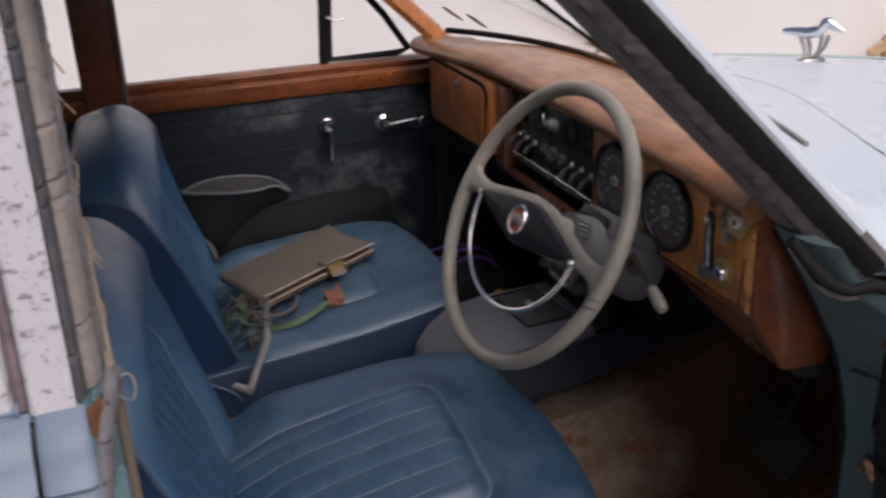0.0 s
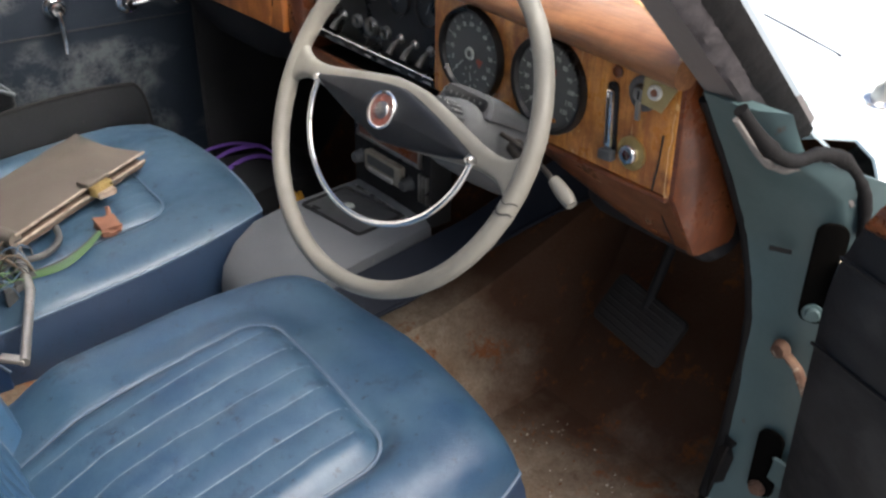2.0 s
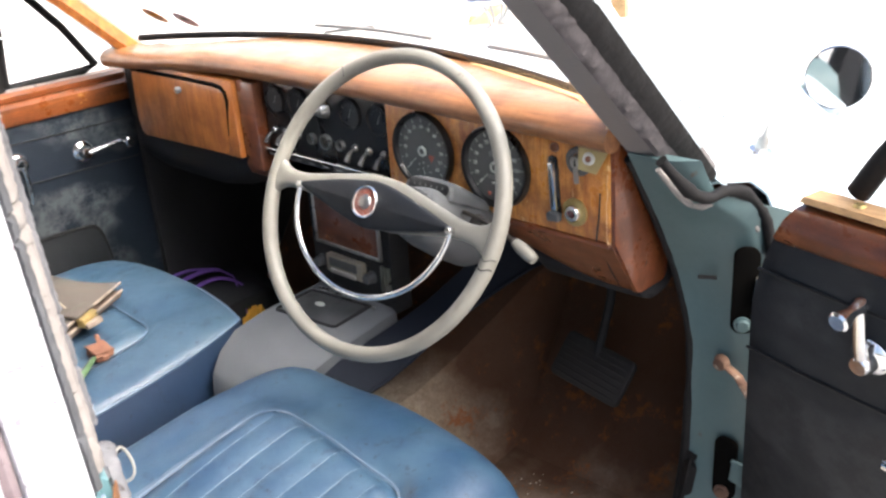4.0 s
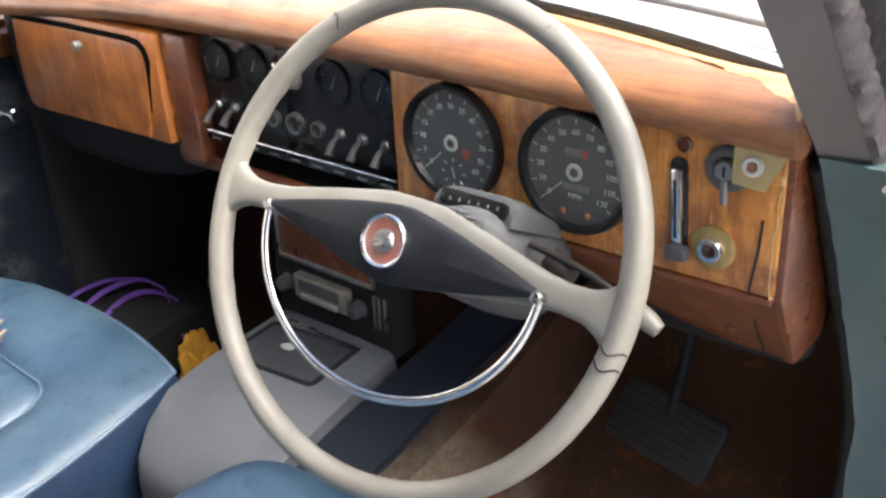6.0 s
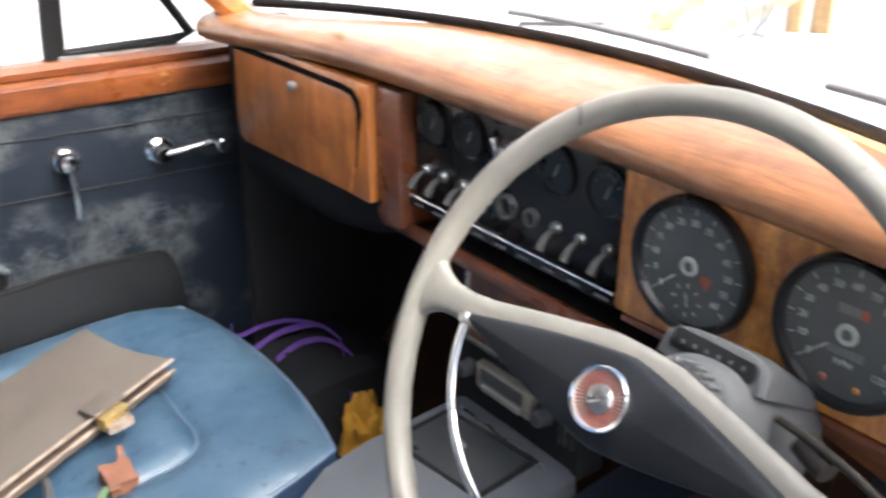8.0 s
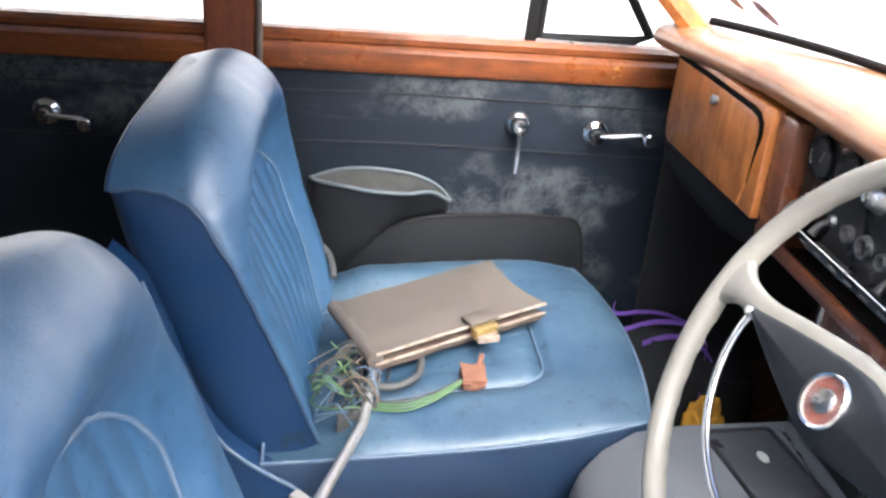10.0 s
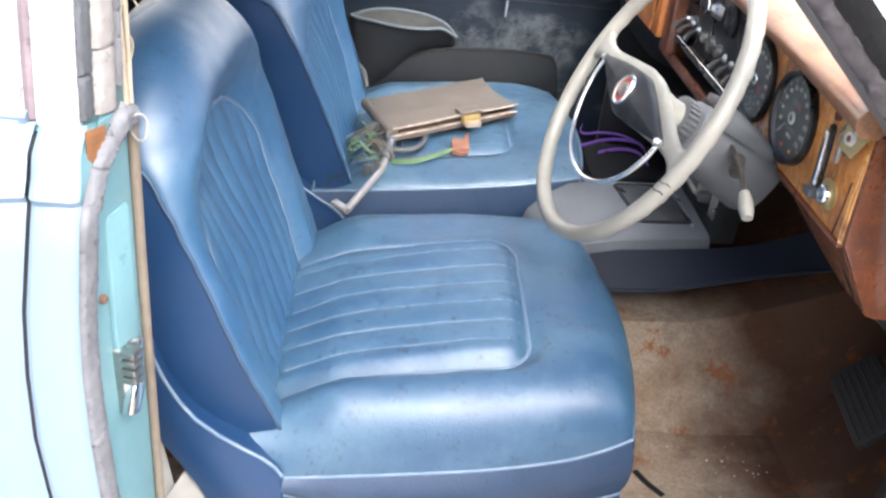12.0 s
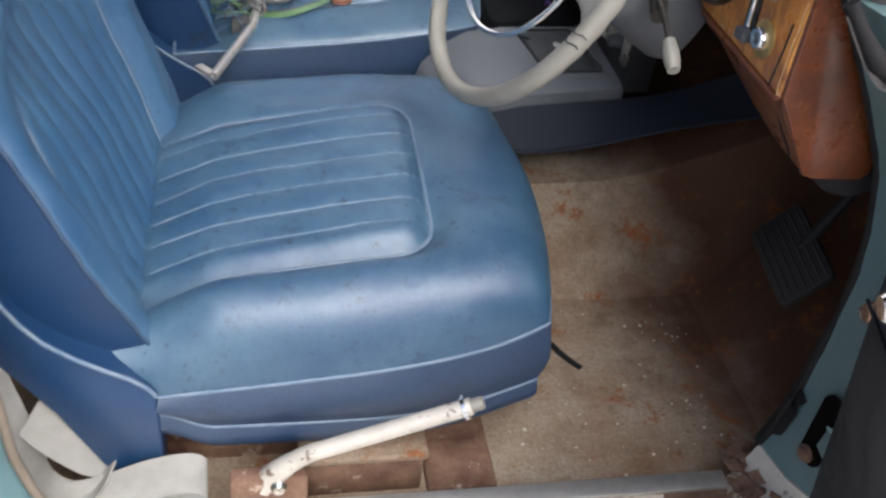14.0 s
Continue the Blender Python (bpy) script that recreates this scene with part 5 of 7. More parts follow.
    def crown(t):
        return 0.034 + 0.010 * smoothstep(0.66, 0.84, t)

    def seam_n(t):
        """Depth of the side seam: close behind the face, swinging back under the head."""
        return float(np.interp(t, (0, 0.2, 0.4, 0.54, 0.66, 0.76, 0.80, 0.83, 0.85, 0.86), (0.034, 0.024, 0.013, 0.006, -0.002, -0.015, -0.028, -0.052, -0.085, -0.125)))

    def drop(t):
        return crown(t) - max(seam_n(t) + 0.001, -0.030)

    def place(t, y, n):
        th = close(t)
        n = -0.03 + (n + 0.03) * th + 0.05 * y + (0.018 if yc > 0 else 0.0)
        p = base + L * (t * H) + N * n
        p.x += dx
        p.y = yc + y
        wob = Vector((y * 6, t * 5, yc * 3))
        return p + N * (0.004 * noise.noise(wob) + 0.0015 * noise.noise(wob * 5)) * th

    def front(t, s):
        w = width(t)
        y = w * s
        n = crown(t) - (drop(t) - 0.002) * (1 - max(0.0, 1 - abs(s) ** 3.4) ** 0.5)
        ph, pr_ = 0.725 * H, 0.125
        qy, qs = abs(y + PS) - (PW - pr_), t * H - (ph - pr_)
        d = pr_ - (math.hypot(max(qy, 0), max(qs, 0)) + min(max(qy, qs), 0)) if t * H > ph - pr_ else PW - abs(y + PS)
        ins = smoothstep(0, 0.012, d)
        hi = smoothstep(0.30, 0.70, t)
        fl = abs(math.sin(math.pi * (y + PS + PW) / (2 * PW / 9)))
        n -= (0.026 + 0.030 * hi * max(0.0, 1 - ((y + PS) / 0.18) ** 2)) * smoothstep(-0.030 - 0.055 * hi, 0.008, d)
        n += ins * (0.0060 * fl ** 0.6 - 0.003)
        n += 0.012 * math.exp(-((d + 0.085) / 0.055) ** 2) * hi * max(0.0, 1 - abs(s) ** 4)
        n -= 0.004 * math.exp(-(d / 0.004) ** 2)
        return place(t, y, n)

    def arch(k):
        """Edge of the fluted panel: up one side, over the arch, down the other."""
        ph, pr_ = 0.725 * H, 0.125
        up_ = ph - pr_
        tot = 2 * up_ + math.pi * pr_
        e = k * tot
        if e < up_:
            return e, PW
        if e > tot - up_:
            return tot - e, -PW
        an = (e - up_) / pr_
        return up_ + pr_ * math.sin(an), (PW - pr_) * math.copysign(min(1, abs(math.cos(an)) * 3), math.cos(an)) + pr_ * math.cos(an)

    def rear(t, a):
        # a runs from one seam round the back to the other
        w, n0 = width(t), seam_n(t)
        cs, sn = math.cos(a), math.sin(a)
        depth = max(0.004, n0 + 0.135)
        return place(t, w * math.copysign(abs(cs) ** 0.22, cs), n0 - depth * abs(sn) ** 0.5)

    ts = [1 - (1 - i / 72) ** 1.6 for i in range(72)] + [0.9994, 0.9998, 0.99995, 0.99999, 1.0]
    ss = [math.sin(math.pi / 2 * (-1 + 2 * k / 150)) for k in range(151)]
    def cover_row(t):
        lo, hi_ = seam_n(t), crown(t) - drop(t) + 0.0015
        edge_ = [lo + (hi_ - lo) * k / 10 for k in range(10)]
        return [place(t, -width(t), n) for n in edge_] + [front(t, q) for q in ss] + [place(t, width(t), n) for n in edge_[::-1]]

    part("backrest", sheet([cover_row(t) for t in ts]), M["blue_back"], s, "blue leather backrest with an arched fluted panel")
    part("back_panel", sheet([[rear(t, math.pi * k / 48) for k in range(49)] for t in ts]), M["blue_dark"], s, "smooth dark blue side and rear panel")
    rim_line = []
    for k in np.linspace(0.06, 0.94, 70):
        h_, y_ = arch(k)
        y_ -= PS
        rim_line.append(front(h_ / H, y_ / width(h_ / H)) + N * 0.0015)
    part("panel_piping", tube(rim_line, 0.0029, 7), M["blue_piping"], s, "rubbed piping round the arched panel")
    for side_ in (-1, 1):
        part("back_piping", tube([place(t, side_ * width(t), seam_n(t)) for t in np.linspace(0, 0.8595, 90)], 0.0028, 7), M["navy_piping"], s, "dark blue piping along the backrest edge")
    # Side covers over the hinge.
    for sy in (-1, 1):
        y0 = yc + sy * 0.276
        out = [(0.118, 0.369), (0.118, 0.45), (0.118, 0.516), (0.108, 0.532), (0.090, 0.548), (0.064, 0.564), (0.032, 0.586), (0.002, 0.613), (-0.018, 0.642), (-0.036, 0.678), (-0.052, 0.725), (-0.066, 0.775), (-0.095, 0.86), (-0.135, 0.90), (-0.125, 0.78), (-0.10, 0.67), (-0.057, 0.590), (0.0, 0.494), (0.058, 0.364)]
        m = Matrix(((1, 0, 0, dx), (0, 0, sy, y0), (0, 1, 0, 0), (0, 0, 0, 1)))
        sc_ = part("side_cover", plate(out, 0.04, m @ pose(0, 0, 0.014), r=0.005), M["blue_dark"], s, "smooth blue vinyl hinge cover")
        part("cover_piping", tube([m @ Vector((p[0], p[1] + 0.001, 0.013)) for p in out[2:13]], 0.0030, 6), M["blue_piping"], sc_)
    part("base_frame", box(0.12 + dx, 0.57 + dx, yc - 0.20, yc + 0.20, 0.335, 0.43, 0.01), M["black_trim"], s, "dark seat base")
    for sy in (-1, 1):
        part("runner", box(0.08 + dx, 0.56 + dx, yc + sy * 0.19 - 0.02, yc + sy * 0.19 + 0.02, 0.288, 0.335, 0.004), M["rust_floor"], s, "rusty seat runner")
    return s


seat(-0.362, 0.0, "blue leather driver's seat with worn flutes and dark ink stains", "blue")
seat(0.385, 0.055, "blue leather passenger seat, dusty, with a case lying on it", "blue_dusty")

# ---- steering wheel and column ----
WC = Vector((0.586, -0.388, 1.014))
WM = pose(0, 0, 0, 0, 0, 3.9) @ frame_of((0, 0, 0), (-math.cos(radians(27.9)), 0, math.sin(radians(27.9)))) @ pose(0, 0, 0, 0, 0, -3)
WR, WU, WN = (Vector(col) for col in WM.to_3x3().transposed())
WM.translation = WC
wheel = thing("steering_wheel", "large beige steering wheel with black pad and chrome horn ring", "steering wheel")
RR = 0.2155
# Rim: a slightly flattened ring with shallow finger grips behind.
rings = []
for a in np.linspace(0, math.tau, 145)[:-1]:
    ring = []
    for b in np.linspace(0, math.tau, 19)[:-1]:
        back = 0.0012 * (1 + math.cos(a * 44)) * max(0.0, -math.sin(b))
        ring.append(WM @ Vector(((RR + 0.0112 * math.cos(b)) * math.cos(a), (RR + 0.0112 * math.cos(b)) * math.sin(a), (0.0125 - back) * math.sin(b))))
    rings.append(ring)
part("rim", loft(rings + [rings[0]], cap=False), M["beige"], wheel, "beige plastic rim with hairline cracks")
for a, w in ((-0.125, 0.0006), (-0.185, 0.0008), (2.2, 0.0005)):
    part("crack", tube([WM @ Vector(((RR + 0.0116 * math.cos(b)) * math.cos(a + 0.012 * math.sin(b * 3)), (RR + 0.0116 * math.cos(b)) * math.sin(a + 0.012 * math.sin(b * 3)), 0.0129 * math.sin(b))) for b in np.linspace(0.2, 2.4, 14)], w, 4), M["black_trim"], wheel, "dark crack in the rim")
for sx in (-1, 1):
    # spoke: broad behind the pad, narrow beside it, flared into the rim
    rings = []
    for x in np.linspace(0, RR - 0.002, 50):
        top_ = float(np.interp(x, (0, 0.03, 0.08, 0.14, 0.165, 0.185, 0.198, 0.2075, 0.2135), (0.040, 0.039, 0.0285, 0.0145, 0.0115, 0.0125, 0.018, 0.028, 0.042)))
        bot = float(np.interp(x, (0, 0.03, 0.08, 0.14, 0.165, 0.185, 0.198, 0.2075, 0.2135), (-0.036, -0.035, -0.026, -0.015, -0.0135, -0.0155, -0.022, -0.033, -0.047)))
        zc, th = -0.010 + 0.010 * x / RR, 0.0115 - 0.003 * x / RR
        rings.append([WM @ Vector((sx * x, (top_ + bot) / 2 + (top_ - bot) / 2 * math.copysign(abs(math.cos(a)) ** 0.7, math.cos(a)), zc + th * math.copysign(abs(math.sin(a)) ** 0.7, math.sin(a)))) for a in np.linspace(0, math.tau, 21)[:-1]])
    part("spoke", loft(rings), M["beige"], wheel, "beige plastic spoke")
# Pad: a crisp lozenge with an upright edge and a gently crowned face.
lo_ = [(-0.150 * math.cos(a), math.copysign(0.0335 * max(0.0, 1 - abs(math.cos(a)) ** 1.3) + 0.0012, math.sin(a)) - 0.004) for a in np.linspace(0, math.tau, 97)[:-1]]
rings = []
for k, n_ in ((1.0, 0.000), (1.0, 0.0120), (0.992, 0.0142), (0.975, 0.0156), (0.94, 0.0168), (0.88, 0.0180), (0.78, 0.0194), (0.64, 0.0210), (0.48, 0.0224), (0.30, 0.0234), (0.10, 0.0239)):
    rings.append([WM @ Vector((x * k, -0.004 + (y + 0.004) * k, n_)) for x, y in lo_])
part("pad", loft(rings), M["pad"], wheel, "black padded horn boss")
ring_pts = [WM @ Vector((0.1475 * math.cos(a), -0.008 + 0.127 * math.sin(a) * (1.0 if math.sin(a) < 0 else 0.2), 0.010)) for a in np.linspace(-math.pi - 0.05, 0.05, 34)]
part("horn_ring", tube(smooth_path(ring_pts, 3), 0.0042, 12, flat=0.8), M["chrome"], wheel, "thin chrome horn half ring")
for sx in (-1, 1):
    part("horn_ring_tip", lathe([(0, 0.008), (0.004, 0.0075), (0.0058, 0.005), (0.0058, -0.004), (0.004, -0.006)], WM @ pose(sx * 0.1465, -0.006, 0.010), 14), M["dull_chrome"], wheel, "worn chrome ring end")
bd = part("badge", lathe([(0.0225, 0.0), (0.0232, 0.004), (0.0222, 0.0062), (0.0205, 0.0056), (0.0198, 0.0030), (0, 0.0034)], WM @ pose(0.001, -0.002, 0.0225), 48), M["badge_pale"], wheel, "round pale badge with red rays")
part("badge_rim", lathe([(0.0228, 0.0), (0.0236, 0.0045), (0.0222, 0.0070), (0.0203, 0.0058)], WM @ pose(0.001, -0.002, 0.0225), 48), M["chrome"], bd, "chrome badge rim")
for k in range(40):
    a = k * math.tau / 40
    part("ray", plate([(0.0095, -0.0003), (0.0192, -0.0006), (0.0192, 0.0006), (0.0095, 0.0003)], 0.0007, WM @ pose(0.001, -0.002, 0.0265) @ pose(0, 0, 0, 0, 0, math.degrees(a))), M["red"], bd)
bm = lathe([(0, 0.0040), (0.0030, 0.0042), (0.0060, 0.0036), (0.0085, 0.0026), (0.0105, 0.0012), (0.0112, 0)], WM @ pose(0.001, -0.002, 0.0258), 28)
for v in bm.verts:
    v.co += WN * 0.0018 * noise.noise(v.co * 320)
part("emblem", bm, M["dull_chrome"], bd, "plain raised metal boss")
col = thing("steering_column", "grey plastic steering column cowl with gear indicator window", "steering column")
ax = -WN
part("neck", lathe([(0.030, 0.012), (0.030, 0.03), (0.026, 0.05), (0.026, 0.068)], frame_of(WC, ax), 28), M["beige"], col, "beige column neck")
for k in range(26):
    a = k * math.tau / 26
    part("collar_rib", box(-0.0022, 0.0022, 0.031, 0.0375, 0.066, 0.085, 0.0008, 1, m=frame_of(WC, ax) @ pose(0, 0, 0, 0, 0, math.degrees(a))), M["cowl"], col)
part("collar", lathe([(0.020, 0.064), (0.034, 0.066), (0.034, 0.085), (0.03, 0.088)], frame_of(WC, ax), 30), M["cowl"], col, "ribbed grey collar")
fm = frame_of(WC, ax)
rings = []
for t, w, up_, dn in ((0.086, 0.032, 0.034, 0.034), (0.092, 0.040, 0.040, 0.042), (0.12, 0.047, 0.044, 0.050), (0.18, 0.053, 0.046, 0.061), (0.225, 0.055, 0.046, 0.066), (0.24, 0.052, 0.044, 0.062)):
    rings.append([fm @ Vector((w * math.copysign(abs(math.cos(a)) ** 0.8, math.cos(a)), (up_ if math.sin(a) > 0 else dn) * math.copysign(abs(math.sin(a)) ** 0.8, math.sin(a)), t)) for a in np.linspace(0, math.tau, 29)[:-1]])
part("cowl", loft(rings), M["cowl"], col, "grey plastic cowl")
# Hooded gear indicator on top of the cowl; its window faces the driver.
hood = []
for t, w, h in ((0.112, 0.045, 0.053), (0.116, 0.049, 0.059), (0.15, 0.051, 0.058), (0.21, 0.052, 0.048)):
    hood.append([fm @ Vector((0.004 + w * math.copysign(abs(math.cos(a)) ** 0.5, math.cos(a)), 0.030 + (h - 0.030) * abs(math.sin(a)) ** 0.6, t)) for a in np.linspace(0, math.pi, 17)])
part("indicator_hood", loft(hood), M["cowl"], col, "raised grey hood")
ind = part("indicator_window", plate(rounded(0.080, 0.017, 0.007), 0.004, frame_of(fm @ Vector((0.004, 0.0455, 0.1105)), WN, WU), r=0.001), M["gauge_dark"], col, "black gear indicator strip")
for k in range(6):
    part("indicator_mark", plate(rounded(0.0022, 0.0038, 0.0006, 2), 0.0006, frame_of(fm @ Vector((-0.024 + 0.011 * k, 0.0455, 0.1098)), WN, WU)), M["mark_dim"], ind)
stk = part("stalk", tube(smooth_path([Vector((0.722, -0.43, 0.965)), Vector((0.716, -0.48, 0.962)), Vector((0.711, -0.52, 0.953)), Vector((0.706, -0.555, 0.940))], 6), 0.0036, 8), M["stalk_metal"], col, "thin tarnished indicator stalk")
part("stalk_tip", tube([Vector((0.708, -0.540, 0.947)), Vector((0.707, -0.552, 0.941)), Vector((0.705, -0.568, 0.934)), Vector((0.704, -0.578, 0.929))], lambda t: 0.005 + 0.005 * math.sin(math.pi * (0.15 + 0.7 * t)), 10), M["beige"], stk, "beige stalk knob")
part("ignition_barrel", lathe([(0, 0.03), (0.010, 0.03), (0.012, 0.0)], frame_of((0.725, -0.452, 0.955), (-0.3, -1, -0.3)), 16), M["stalk_metal"], col, "rusty metal switch barrel")

# ---- dashboard ----
dash = thing("dashboard", "walnut dashboard with faded top roll and chipped lacquer", "dashboard")
sec_lip = [(0.800, 1.083), (0.788, 1.082), (0.778, 1.085), (0.771, 1.091), (0.768, 1.099), (0.769, 1.107), (0.774, 1.115), (0.783, 1.121), (0.797, 1.125), (0.83, 1.129), (0.90, 1.133), (1.0, 1.130), (1.0, 1.105), (0.81, 1.094)]
rings = []
for y in np.linspace(-0.656, 0.70, 60):
    bow = 0.02 - 0.06 * y * y
    sag = -0.020 * smoothstep(0.25, 0.70, y)
    back = screen(0, y)
    rings.append([Vector((x + (bow if x < 0.95 else 0) - (0.0 if x < 0.95 else 1.0 - back.x - 0.002), y, z + sag - 0.05 * y * y * (1 if x > 0.85 else 0.15))) for x, z in sec_lip])
part("top_roll", loft(rings), M["top_wood"], dash, "sun-faded veneered top roll")
# Chipped bare end of the top roll by the driver's side post.
random.seed(8)
top_x, top_z = [p[0] for p in sec_lip[5:12]], [p[1] for p in sec_lip[5:12]]


def roll_top(x, y):
    """Height of the roll's upper face."""
    q = min(max(x - 0.02 + 0.06 * y * y, 0.769), 0.99)
    return float(np.interp(q, top_x, top_z)) - 0.05 * y * y * (0.15 + 0.85 * smoothstep(0.84, 0.90, q)) - 0.020 * smoothstep(0.25, 0.70, y)


rows = []
for y in np.linspace(-0.654, -0.26, 110):
    q = screen(0, y)
    w = (0.003 + 0.010 * smoothstep(-0.28, -0.42, y) + 0.026 * smoothstep(-0.48, -0.60, y) + 0.040 * smoothstep(-0.600, -0.645, y)) * (0.9 + 0.45 * noise.noise(Vector((y * 26, 1, 0)))) + 0.006 * noise.noise(Vector((y * 150, 5, 0)))
    w = max(0.002, w) + 0.010
    rows.append([Vector((q.x - 0.010 - w * k, y, roll_top(q.x - 0.010 - w * k, y) + 0.0016 - 0.0018 * smoothstep(0.8, 1.0, k) + 0.0006 * noise.noise(Vector((y * 60, k * 5, 9))))) for k in np.linspace(0, 1, 9)])
part("chipped_edge", sheet(rows, 0.0015), M["edge_wood"], dash, "bare splintered wood edge")

# Driver's instrument board.
FX = 0.800
board = part("instrument_board", box(FX, FX + 0.016, -0.641, -0.188, 0.934, 1.086, 0.004), M["fascia_wood"], dash, "lacquered walnut board with scratches")
part("board_lip", box(FX - 0.002, FX + 0.02, -0.640, -0.20, 0.926, 0.934, 0.003), M["red_wood"], board)
part("board_cheek", box(FX + 0.017, FX + 0.05, -0.200, -0.190, 0.93, 1.086, 0.002), M["glove_wood"], board)
part("board_crack", tube(smooth_path([(FX - 0.0003, -0.624, 1.01), (FX - 0.0003, -0.6235, 0.995), (FX - 0.0003, -0.6225, 0.975), (FX - 0.0003, -0.6195, 0.950), (FX - 0.0003, -0.618, 0.935)], 2), 0.0012, 5), M["black_trim"], board, "dark crack in the veneer")
part("board_edge", sheet([[Vector((FX - 0.0008 + 0.010 * k, -0.641 + 0.009 * (1 - k) * (0.6 + 0.7 * noise.noise(Vector((z * 40, 3, 1)))) - 0.0012 * k, z)) for k in np.linspace(0, 1, 4)] for z in np.linspace(0.932, 1.040, 30)], 0.001), M["edge_wood"], board, "bare worn edge")
# Red-brown lower roll and end cheek.
rings = []
for y in np.linspace(-0.642, -0.245, 18):
    low_z = 0.833 + 0.075 * smoothstep(-0.60, -0.28, y)
    low_x = 0.866 - 0.03 * smoothstep(-0.60, -0.28, y)
    rings.append([Vector((a, y, b)) for a, b in ((FX + 0.006, 0.927), (FX + 0.017, 0.908), (low_x - 0.014, low_z + 0.022), (low_x - 0.006, low_z + 0.006), (low_x + 0.002, low_z), (low_x + 0.02, low_z + 0.004), (FX + 0.05, 0.92))])
part("lower_roll", loft(rings), M["red_wood"], dash, "dark red-brown lower dashboard roll")
part("roll_crack", tube(smooth_path([(0.8275, -0.617, 0.893), (0.8395, -0.6165, 0.872), (0.8525, -0.618, 0.852), (0.861, -0.6185, 0.838)], 3), 0.0011, 5), M["black_trim"], dash, "dark crack in the lower roll")
cheek = [(FX + 0.001, 1.080), (FX + 0.004, 0.934), (0.866, 0.832), (0.880, 0.828), (0.940, 0.826), (0.950, 0.834), (0.950, 0.90), (0.925, 0.965), (0.868, 1.050), (0.845, 1.080)]
m = Matrix(((1, 0, 0, 0), (0, 0, -1, -0.6425), (0, 1, 0, 0), (0, 0, 0, 1)))
part("end_cheek", plate(cheek, 0.010, m @ pose(0, 0, 0.005), r=0.002), M["red_wood"], dash, "red-brown varnished end cheek")
rings = []
for y, k in ((-0.640, 0.80), (-0.632, 0.97), (-0.60, 1.0), (-0.45, 1.0), (-0.435, 0.9), (-0.430, 0.6)):
    rings.append([Vector((0.945 + 0.060 * k * math.cos(a), y, 0.842 + 0.052 * k * math.sin(a))) for a in np.linspace(0, math.tau, 21)[:-1]])
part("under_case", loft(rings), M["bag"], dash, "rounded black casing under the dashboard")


def on_board(y, z, x=FX):
    return frame_of((x, y, z), (-1, 0, 0))


def flat_text(text, size, mat, m, name, parent):
    ob = lettering(text, size, mat, m, name, parent)
    bpy.context.view_layer.update()
    me = bpy.data.meshes.new_from_object(ob)
    bpy.data.objects.remove(ob)
    o = new(name, me)
    o.parent = parent
    o.matrix_basis = m
    return o


